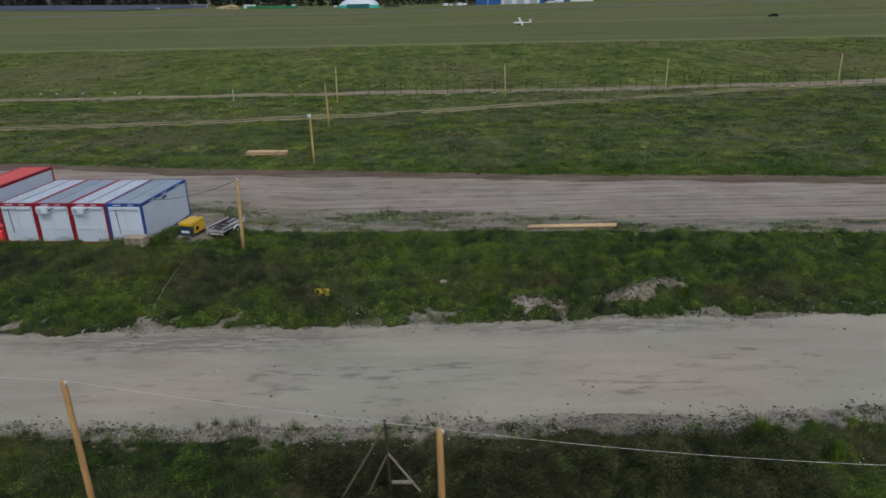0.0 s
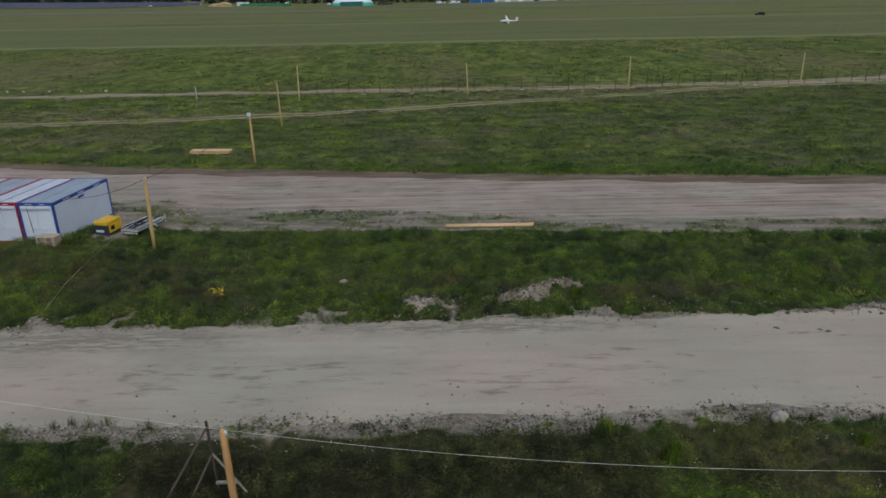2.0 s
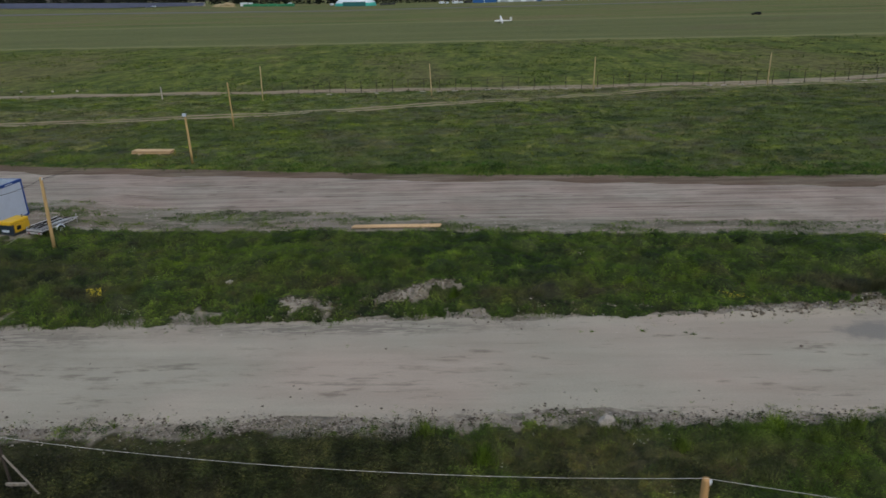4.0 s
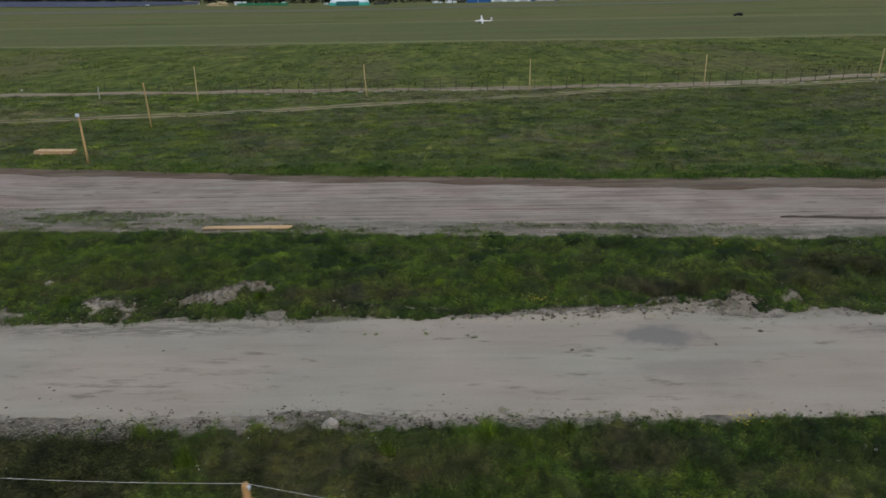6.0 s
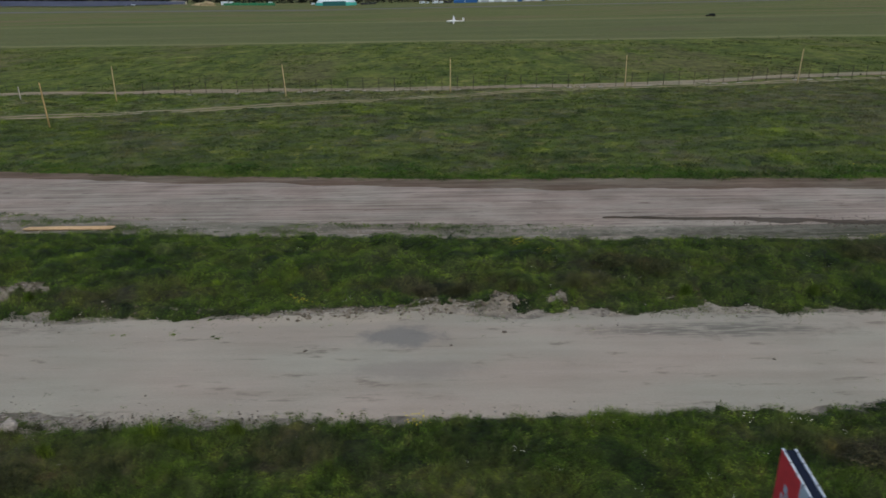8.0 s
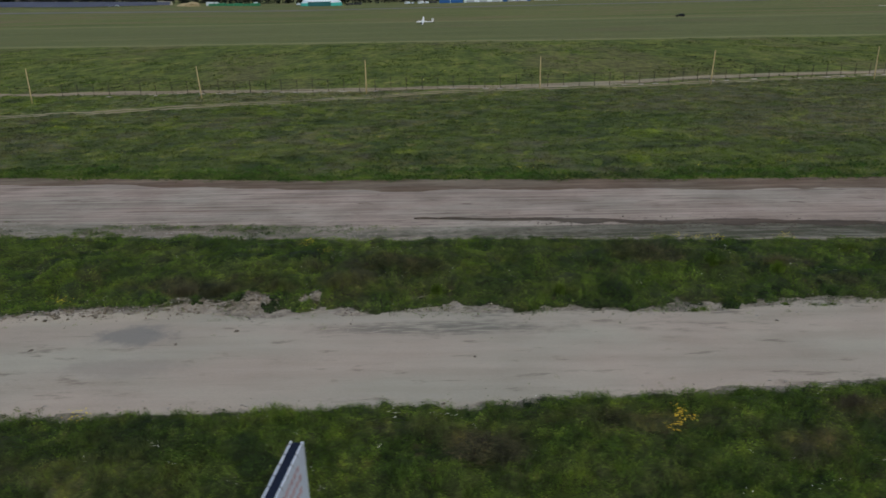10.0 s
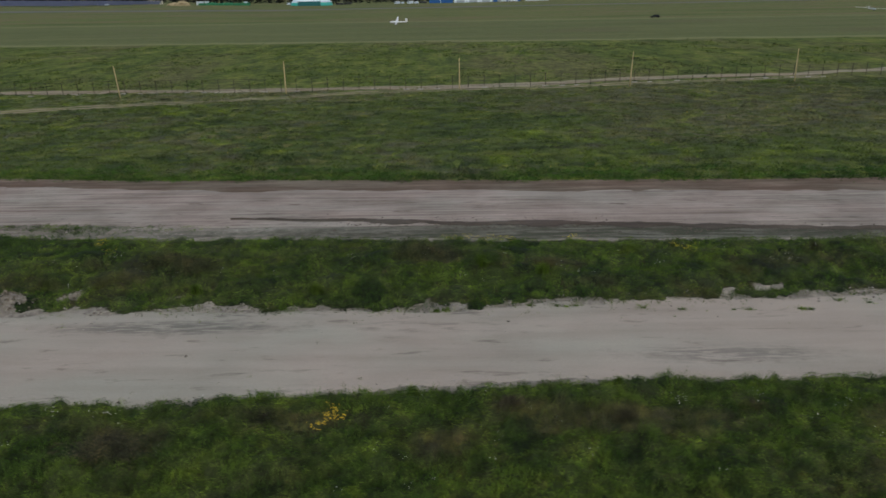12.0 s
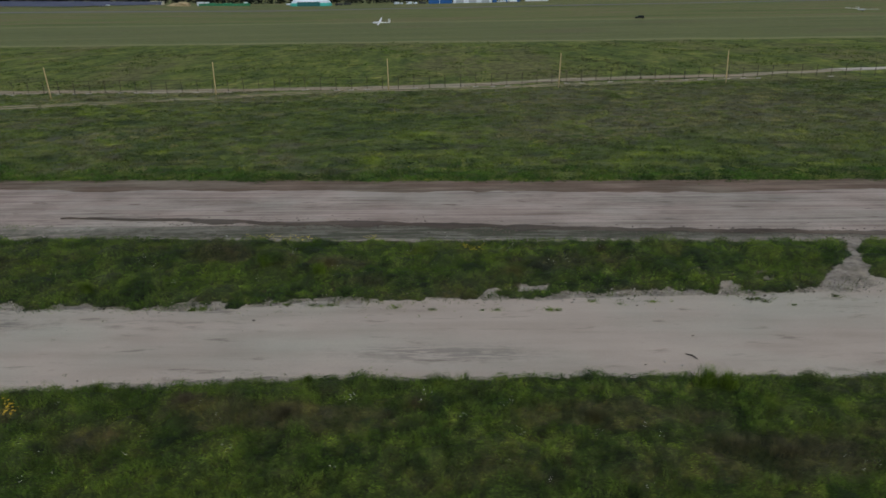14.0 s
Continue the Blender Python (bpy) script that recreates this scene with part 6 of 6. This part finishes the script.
weeds("shoulder_weeds", 62000, -40, 80, 38, 51, shoulder_density, 0.08, 0.3, 0.04, 0.16, 16, 0.02, 0.045, GRASS_LIP, "small weeds on the gravelly verge of the earth road")
grass("shoulder_grass", 90000, -40, 80, 38, 51, shoulder_density, 0.06, 0.22, 0.02, 0.04, GRASS_MID, "thin grass line on the gravelly verge of the earth road", 3, 8, 0.9, True)
weeds("rubble_weeds", 5200, -18, 32, 19.4, 22.4, lambda x, y: ramp01(-0.75, -0.2, near_edge(x, y)) * ramp01(0.7, 0.2, near_edge(x, y)) * ramp01(0.46, 0.6, fbm(x, y, 1.1, 79, 3)), 0.06, 0.24, 0.06, 0.28, 34, 0.018, 0.038, WEED, "straggling weeds in the rubble beside the sandy road")
weeds("road_weeds", 34000, -20, 100, 19.8, 33, road_weed_density, 0.05, 0.16, 0.03, 0.10, 9, 0.02, 0.04, WEED, "small weeds creeping onto the sandy road")

weeds("meadow_edge_herbs", 14000, -60, 150, 50, 66, lambda x, y: ramp01(-0.4, 0.3, y - FAR_HI(x) - (fbm(x, 3, 2.5, 91) - 0.5) * 1.2) * ramp01(5.2, 1.2, y - FAR_HI(x) + (fbm(x * 0.6, y, 3, 93) - 0.5) * 5) * (0.25 + 0.75 * ramp01(-15, 10, x)), 0.25, 0.8, 0.14, 0.40, 34, 0.04, 0.09, GRASS_EDGE, "deep green herbs along the far edge of the brown road", kinds=(0.0, 0.7))
grass("meadow_edge_grass", 60000, -60, 150, 50, 66, lambda x, y: ramp01(-0.5, 0.2, y - FAR_HI(x) - (fbm(x, 3, 2.5, 91) - 0.5) * 1.2) * ramp01(2.6, 0.8, y - FAR_HI(x) + (fbm(x, y, 3, 93) - 0.5) * 3) * (0.4 + 0.6 * ramp01(-15, 10, x)), 0.14, 0.38, 0.03, 0.06, GRASS_EDGE, "deep green grass along the far edge of the brown road", 3, 6, 0.9, True, 0.4)
grass("straw_lip", 26000, -70, 150, 50, 68, lambda x, y: ramp01(0.9, 0.3, np.abs(y - FAR_HI(x) - 0.1 + (fbm(x, 5, 2.0, 94) - 0.5) * 0.8)) * ramp01(0.3, 0.6, fbm(x, 2, 5.0, 90)), 0.10, 0.28, 0.03, 0.06, DRY, "bleached grass along the top of the scraped bank", 3, 7, 0.9, True, 0.4)
lip = spline([(-12, 0), (-9.5, 1), (15, 1), (19, 0.2), (42, 0), (44, 0.8), (56, 1), (60, 0.3), (66, 0.9), (84, 0.5), (95, 0)])
grass("edge_grass", 60000, -12, 95, 29.0, 33.0, lambda x, y: lip(x) * ramp01(-0.55, 0.0, y - NEAR_HI(x) - (fbm(x, 3, 2.2, 81, 4) - 0.5) * 1.4) * ramp01(1.0, 0.3, y - NEAR_HI(x)), 0.12, 0.4, 0.018, 0.034, GRASS_LIP, "dark green grass lip hanging over the road edge", 3, 5, 0.9, True)
weeds("outer_meadow_clumps", 15000, -150, 270, 113, 219, lambda x, y: ramp01(0.40, 0.62, fbm(x * 0.5, y * 0.35, 3.5, 92)) * ramp01(0.0, 2.0, np.abs(y - TRACK_B(x)) - 1.5) * ramp01(222, 190, y + 0.085 * x), 0.5, 2.0, 0.03, 0.10, 12, 0.12, 0.28, GRASS_OUT, "straggling herbs and tussocks in the outer meadow", kinds=(0.1, 0.8))

# dry brown stands, coarse tufts and tall green tufts
tufts("dry_stalks", [(32.6, 32.2, 2.2), (34.5, 32.4, 2.0), (37.5, 32.6, 1.6), (40.6, 32.6, 1.8), (57.8, 36.3, 3.0), (47.3, 19.4, 1.5), (48.2, 18.9, 1.4), (-4, 32.6, 2.0), (-8, 32.4, 2.2), (-14.5, 35.5, 2.2), (-17, 34.5, 2.0),
                     (64, 34.5, 1.8), (69, 36.5, 1.6), (74, 33.5, 2.0), (79, 36, 2.0), (80.5, 18.8, 2.0), (82, 18.6, 1.6), (76, 20.5, 1.4), (69.5, 21.0, 1.5), (44.5, 34.5, 2.4), (24.5, 33.4, 1.6), (61, 21.5, 1.6), (65, 20.6, 2.0)],
      700, 0.55, 0.2, 0.55, 0.012, DRY, "dry brown grass stalks standing among green weeds", 0.6)
tufts("tall_tufts", [(-25.9, 39.2, 0.4), (-23.2, 39.1, 0.4), (-20.6, 38.6, 0.3), (-17.3, 39.4, 0.6), (-16.7, 40.0, 0.5), (11.9, 20.15, 1.6), (13.9, 18.9, 1.5), (20.6, 19.5, 0.8), (24.0, 20.2, 1.6), (25.2, 19.6, 1.4), (26.8, 20.4, 1.0), (57.4, 22.2, 0.8), (65.3, 22.9, 0.5), (80.7, 22.8, 1.9), (81.4, 22.6, 1.5), (12.9, 31.6, 0.8), (22, 33, 0.8), (45.8, 31.8, 1.0), (52, 31.6, 1.2), (60.5, 34.4, 1.3), (63.7, 33.6, 1.2), (84.6, 17.0, 1.3), (85.5, 17.2, 1.2), (3.0, 31.4, 1.0)],
      420, 0.35, 0.35, 0.85, 0.016, WEED, "tall bright green grass tuft beside the road", 0.45)


tufts("dark_stalks", [(-14.6, 20.9, 0.8), (-14.1, 20.8, 0.7), (-12.2, 20.8, 0.4), (-8.2, 21.1, 0.6), (-7.6, 21.3, 0.7), (-6.9, 21.2, 0.9), (-6.3, 21.3, 0.8), (-4.6, 21.0, 0.8), (-5.4, 31.6, 1.4), (19.5, 21.0, 0.6), (22, 20.9, 0.6), (34.5, 20.9, 0.8), (36.4, 21.2, 0.7), (37.1, 21.1, 0.7)],
      70, 0.5, 0.25, 0.75, 0.010, BUSH, "thin dark weed stalks standing at the road edge", 0.35)


cushions = [(72.3, 29.6), (73.0, 29.6), (75.5, 29.6), (75.9, 29.6), (77.7, 30.5), (79.0, 30.2), (80.6, 30.4), (85.4, 30.6), (85.8, 30.7), (86.0, 30.4), (87.2, 30.0), (58.1, 29.8), (58.6, 29.9), (62.7, 30.3), (64.0, 30.2), (64.4, 30.1), (64.9, 30.2), (68.1, 29.9), (69.9, 29.7), (89.6, 30.9), (18.7, 28.2), (19.2, 28.2), (21.5, 28.2), (23.4, 28.0), (23.7, 27.8), (23.6, 29.7), (22.7, 29.7)]
tufts("weed_cushions", [(x, y, (0.5 + 0.6 * ((k * 7) % 5) / 4) * (0.45 if x < 30 else 1.0)) for k, (x, y) in enumerate(cushions)], 150, 0.45, 0.06, 0.2, 0.024, WEED_MID, "small green weed cushions on the pale sand", 1.3)


# ---- shrubs ----
def shrub(x, y, r, tall, n, leaf, mat, label, stems=7):
    """Low shrub: branching stems and a ragged crown of leaves."""
    z = zat(x, y)
    sh = thing("shrub", pose(x, y, z), label, "shrub", "roadside shrubs")
    tips = []
    for k in range(stems):
        bm = bmesh.new()
        a = rng.uniform(0, 2 * np.pi)
        rr, hh = r * rng.uniform(0.2, 0.85), tall * rng.uniform(0.6, 1.0)
        tip = Vector((rr * math.cos(a), rr * math.sin(a), hh))
        tube(bm, [(0, 0, -0.05), tip * 0.5 + Vector((0, 0, 0.1 * tall)), tip], [0.02, 0.014, 0.006], 4)
        tips.append(tip)
        part("stem", bm, BARK, sh)
    c = rng.integers(0, len(tips), n)
    T = np.array([t[:] for t in tips])
    f = rng.uniform(0.35, 1.05, n)
    P = T[c] * f[:, None] + rng.normal(0, 1, (n, 3)) * np.array([r * 0.28, r * 0.28, tall * 0.14])
    P[:, 2] = np.abs(P[:, 2])
    N = P / np.array([r, r, tall]) + np.array([0, 0, 0.3])
    co, t = leaflets(P, N, rng.uniform(leaf * 0.6, leaf * 1.3, n), 0.42)
    cr = raw("crown", co, None, t, mat)
    cr.data.attributes.new("plant_kind", "FLOAT", "POINT").data.foreach_set("value", np.repeat(np.clip(rng.uniform(0.0, 0.75, stems)[c], 0, 1), 3).astype(np.float32))
    cr.parent = sh
    return sh


DARKSCRUB, OLIVE, BROWN = "dark tangled shrub on the bank beside the road", "olive green shrub on the bank beside the road", "dark brown withered shrub on the grassy bank"
for x, y, r, tall, mat, lab in [
        (-3.6, 18.7, 0.9, 1.0, GREYBRUSH, DARKSCRUB), (-2.3, 18.2, 1.0, 1.1, GREYBRUSH, DARKSCRUB), (-0.6, 18.6, 1.0, 1.0, GREYBRUSH, DARKSCRUB), (0.6, 18.0, 0.9, 1.0, BUSH, DARKSCRUB),
        (1.9, 18.6, 1.0, 1.1, BUSH, DARKSCRUB), (3.3, 18.3, 1.0, 1.0, GREYBRUSH, DARKSCRUB), (4.9, 18.7, 0.9, 0.8, BUSH, OLIVE), (6.4, 18.9, 1.1, 1.1, BUSH, OLIVE), (8.0, 19.2, 1.1, 1.1, BUSH, OLIVE), (9.4, 18.8, 1.1, 1.1, BUSH, OLIVE),
        (10.6, 19.2, 1.0, 1.1, BUSH, OLIVE), (12.0, 19.0, 1.0, 0.9, BUSH, OLIVE), (7.0, 17.4, 1.1, 1.0, BUSH, OLIVE), (9.6, 17.3, 1.1, 1.0, BUSH, OLIVE), (5.0, 17.2, 1.0, 1.0, GREYBRUSH, DARKSCRUB), (12.2, 17.3, 1.0, 0.9, BUSH, OLIVE),
        (-1.2, 17.0, 1.0, 0.9, GREYBRUSH, DARKSCRUB), (2.6, 17.0, 1.0, 0.9, GREYBRUSH, DARKSCRUB), (16.2, 17.9, 0.9, 0.8, BUSH, OLIVE), (20.6, 17.6, 0.9, 0.7, BUSH, OLIVE),
        (-11.5, 19.0, 0.8, 0.7, WEED, OLIVE), (-7.6, 18.6, 0.8, 0.6, WEED, OLIVE), (37.5, 19.0, 0.8, 0.6, WEED, OLIVE),
        (47.3, 18.6, 0.85, 1.25, DRY, BROWN), (48.2, 18.3, 0.7, 1.1, DRY, BROWN), (50.2, 19.6, 0.8, 0.7, WEED, OLIVE), (52.0, 20.4, 0.8, 0.7, BUSH, OLIVE), (84.6, 17.6, 0.9, 1.0, WEED, OLIVE), (86.6, 18.2, 1.2, 1.2, BUSH, OLIVE), (85.8, 16.6, 0.9, 0.9, BUSH, OLIVE),
        (56.8, 36.9, 1.4, 0.7, BUSH, OLIVE), (43.0, 35.2, 1.0, 0.5, BUSH, OLIVE), (45.2, 34.6, 1.2, 0.5, BUSH, OLIVE), (60.8, 35.0, 0.8, 0.6, WEED, OLIVE)]:
    shrub(x, y - (0.15 if x < 14 and y < 24 else 0.0), r * 1.15, tall * (0.76 if y < 24 else 1.0), int((9000 if -5 < x < 14 and y < 24 else 5000) * r * r), 0.036, mat, lab, 16)


# ---- flowers ----
def flowers(name, spots, mat, label, per, spread, size, rise=(0.25, 0.6)):
    """Small flat blossoms in loose clusters round the spots."""
    c = np.array(spots, float)
    k = np.repeat(np.arange(len(c)), per)
    x, y = c[k, 0] + rng.normal(0, spread, len(k)), c[k, 1] + rng.normal(0, spread * 0.7, len(k))
    z = terrain(x, y) + rng.uniform(*rise, len(k))
    n, co, tr = 6, [], []
    S = rng.uniform(0.6, 1.3, len(k)) * size
    ang = np.linspace(0, 2 * np.pi, n, endpoint=False)
    ring = np.stack([x[:, None] + S[:, None] * np.cos(ang), y[:, None] + S[:, None] * np.sin(ang), z[:, None] + rng.normal(0, 0.25, (len(k), n)) * S[:, None]], -1)
    mid = np.stack([x, y, z + S * 0.4], -1)[:, None]
    co = np.concatenate([mid, ring], 1).reshape(-1, 3)
    b = np.arange(len(k))[:, None, None] * (n + 1)
    tr = (b + np.array([(0, 1 + i, 1 + (i + 1) % n) for i in range(n)])).reshape(-1, 3)
    return stuff(name, co, None, tr, mat, label, "flowers")


def spots(n, x0, x1, y0, y1, dens):
    x, y = scatter(n, x0, x1, y0, y1, dens)
    return np.stack([x, y], -1)


flowers("white_flowers", np.concatenate([spots(60, 38, 98, 15.5, 23.2, near_density), spots(25, -15, 38, 17, 21.2, near_density)]), PETAL_W, "white yarrow blossoms on the roadside bank", 4, 0.09, 0.014)
flowers("white_verge_flowers", np.concatenate([spots(48, 38, 90, 30.5, 38.5, mid_density), spots(15, -30, 38, 31, 41, mid_density)]), PETAL_W, "white yarrow blossoms in the green verge", 5, 0.14, 0.018)
flowers("white_clusters", [(44.5, 20.8), (46.5, 20.9), (57.5, 22.3), (60.2, 22.2), (67.3, 21.5), (70.0, 21.6), (73, 21.2), (-3.4, 30.2), (-2.9, 30.1), (-3.2, 33.9), (29.0, 31.0), (76.2, 34.2), (77.0, 34.4), (73.6, 35.6), (40, 35.5), (42, 36.5)], PETAL_W, "dense white blossom clusters at the road edge", 12, 0.2, 0.016)
flowers("yellow_flowers", [(58.8, 38.2), (59.8, 38.3), (61.0, 38.2), (62.0, 38.0), (71.6, 36.3), (72.2, 36.0), (66.0, 38.0), (33.0, 21.0), (26.8, 31.3), (38, 38), (39.5, 36)], PETAL_Y, "bright yellow blossoms among green weeds", 30, 0.25, 0.028, (0.3, 0.6))
flowers("yellow_tansy", [(54.2, 20.0), (54.4, 20.2), (54.5, 20.6), (54.7, 20.8), (54.6, 21.1), (54.9, 20.5)], PETAL_T, "dense golden yellow tansy heads on the bank", 12, 0.15, 0.03, (0.4, 0.62))
flowers("yellow_ragwort", [(-5.5, 31.55), (-5.2, 31.6)], PETAL_Y, "tall bright yellow ragwort blossoms at the verge", 45, 0.09, 0.03, (0.5, 0.85))
flowers("yellow_meadow_flowers", spots(700, -60, 160, 56, 105, lambda x, y: far_density(x, y) * ramp01(0.5, 0.62, fbm(x, y, 9, 97))), PETAL_Y, "faint yellow blossoms in the meadow", 7, 0.5, 0.035, (0.2, 0.4))


# ---- stones and clods ----
def lumps(name, n, x0, x1, y0, y1, dens, s0, s1, mat, label):
    """Rough little stones pressed into the soil."""
    x, y = scatter(n, x0, x1, y0, y1, dens)
    k = len(x)
    S = s0 + (s1 - s0) * rng.uniform(0, 1, k) ** 3
    base = np.array([(1, 0, 0), (-1, 0, 0), (0, 1, 0), (0, -1, 0), (0, 0, 0.8), (0, 0, -0.5)], float)
    co = base[None] * S[:, None, None] * rng.uniform(0.6, 1.3, (k, 6, 1)) + rng.normal(0, 0.18, (k, 6, 3)) * S[:, None, None]
    co += np.stack([x, y, terrain(x, y) + 0.03], -1)[:, None]
    f = np.array([(0, 2, 4), (2, 1, 4), (1, 3, 4), (3, 0, 4), (2, 0, 5), (1, 2, 5), (3, 1, 5), (0, 3, 5)])
    return stuff(name, co.reshape(-1, 3), None, (np.arange(k)[:, None, None] * 6 + f).reshape(-1, 3), mat, label, "stones")


def edge_stones(x, y):
    lo = np.exp(-np.abs(y - NEAR_LO(x) + 0.45 * GRAVEL(x)) / (0.35 + 0.3 * GRAVEL(x))) * ramp01(48, 25, x) + 0.15 * np.exp(-np.abs(y - NEAR_LO(x)) / 0.3)
    hi = np.exp(-np.abs(y - NEAR_HI(x) - 0.2) / 0.5) * 0.6
    return np.clip((lo + hi) * ramp01(0.35, 0.6, fbm(x, y, 1.1, 99)) + np.clip(heaps(x, y), 0, 0.5) + 0.0015, 0, 1)


lumps("pale_stones", 120000, -20, 100, 19.4, 34.0, edge_stones, 0.012, 0.075, STONE, "pale loose stones along the edges of the sandy road")
lumps("earth_clods", 60000, -20, 100, 19.4, 34.0, edge_stones, 0.012, 0.075, CLOD, "dark clods of earth along the road edges")
lumps("shoulder_stones", 16000, -40, 90, 38, 52, lambda x, y: ramp01(52, 35, x) * ramp01(0, 0.3, y - FAR_LO(x)) * ramp01(1.2, 0.0, y - FAR_BARE(x)) * ramp01(0.3, 0.6, fbm(x, y, 1.3, 98)), 0.02, 0.09, STONE, "grey stones on the gravelly verge of the road")


def rubble(x, y):
    e = near_edge(x, y)
    return ramp01(-1.1, -0.5, e) * ramp01(0.5, 0.1, e) * ramp01(30, 22, x) * (0.25 + 0.75 * ramp01(0.4, 0.62, fbm(x, y, 0.9, 89, 3)))


lumps("rubble_stones", 17000, -18, 30, 19.4, 22.6, rubble, 0.015, 0.06, STONE, "pale broken stones in the rubble beside the road")
lumps("rubble_clods", 9000, -18, 30, 19.4, 22.6, rubble, 0.015, 0.07, CLOD, "dark crumbs of earth in the rubble beside the road")
lumps("ledge_clods", 30000, 44, 118, 37.5, 44.5, lambda x, y: np.exp(-np.abs(y - LEDGE(x) + 0.3) / 0.55) * ramp01(44, 60, x), 0.025, 0.10, CLOD, "dark clods of earth along the step of the road")
lumps("spoil_crumbs", 40000, -16, 90, 29.3, 34.2, lambda x, y: np.clip(heaps(x, y) * 2.2, 0, 1), 0.025, 0.12, SPOIL, "crumbled pale sandy spoil heaped along the verge")


def rock(x, y, sx, sy, sz, mat, label, turn=0.0):
    bm = bmesh.new()
    bmesh.ops.create_icosphere(bm, subdivisions=3, radius=1)
    for v in bm.verts:
        q = 1 + 0.35 * noise.noise(v.co * 1.7 + Vector((x, y, 0))) + 0.12 * noise.noise(v.co * 5 + Vector((y, x, 0)))
        v.co = Vector((v.co.x * sx * q, v.co.y * sy * q, v.co.z * sz * q))
    r = obj("rock", bm, mat)
    r.matrix_world = pose(x, y, zat(x, y) + sz * 0.45, 0, 0, turn)
    return tagged(r, label, "rock", "roadside rocks")


rock(18.4, 21.0, 0.30, 0.25, 0.27, STONE, "pale angular rock lying at the road edge", 20)
for x, y, r in [(-8.9, 25.2, 0.16), (-6.5, 25.6, 0.06), (0.7, 34.0, 0.2), (-1.0, 24.4, 0.06), (9.9, 26.8, 0.07), (36.6, 28.2, 0.12), (34.2, 27.0, 0.09), (27.9, 26.6, 0.10), (47.5, 25.6, 0.08), (61.5, 28.6, 0.09)]:
    rock(x, y, r, r * 0.8, r * 0.6, CLOD if r < 0.15 else STONE, "small stone lying on the sandy road" if y < 30 else "pale stone lying in the verge", x * 40)
st = obj("branch", tube(bmesh.new(), [(0, 0, 0.05), (0.22, -0.18, 0.08), (0.36, -0.42, 0.05)], [0.02, 0.035, 0.02], 6), BARK)
st.matrix_world = pose(80.6, 25.2, zat(80.6, 25.2) + 0.05)
tagged(st, "dark broken branch lying on the sandy road", "branch")

# how densely plants cover the ground, for its bare soil
ground = bpy.data.objects["ground"]
gv = np.empty(len(ground.data.vertices) * 3, np.float32)
ground.data.vertices.foreach_get("co", gv)
gv = gv.reshape(-1, 3)
cover = np.maximum(near_density(gv[:, 0], gv[:, 1]), mid_density(gv[:, 0], gv[:, 1])) * (gv[:, 1] < 60) * (gv[:, 1] > -50)
cover = np.where(gv[:, 1] < 14, 1.0, cover)
ground.data.attributes.new("plant_cover", "FLOAT", "POINT").data.foreach_set("value", cover.astype(np.float32))
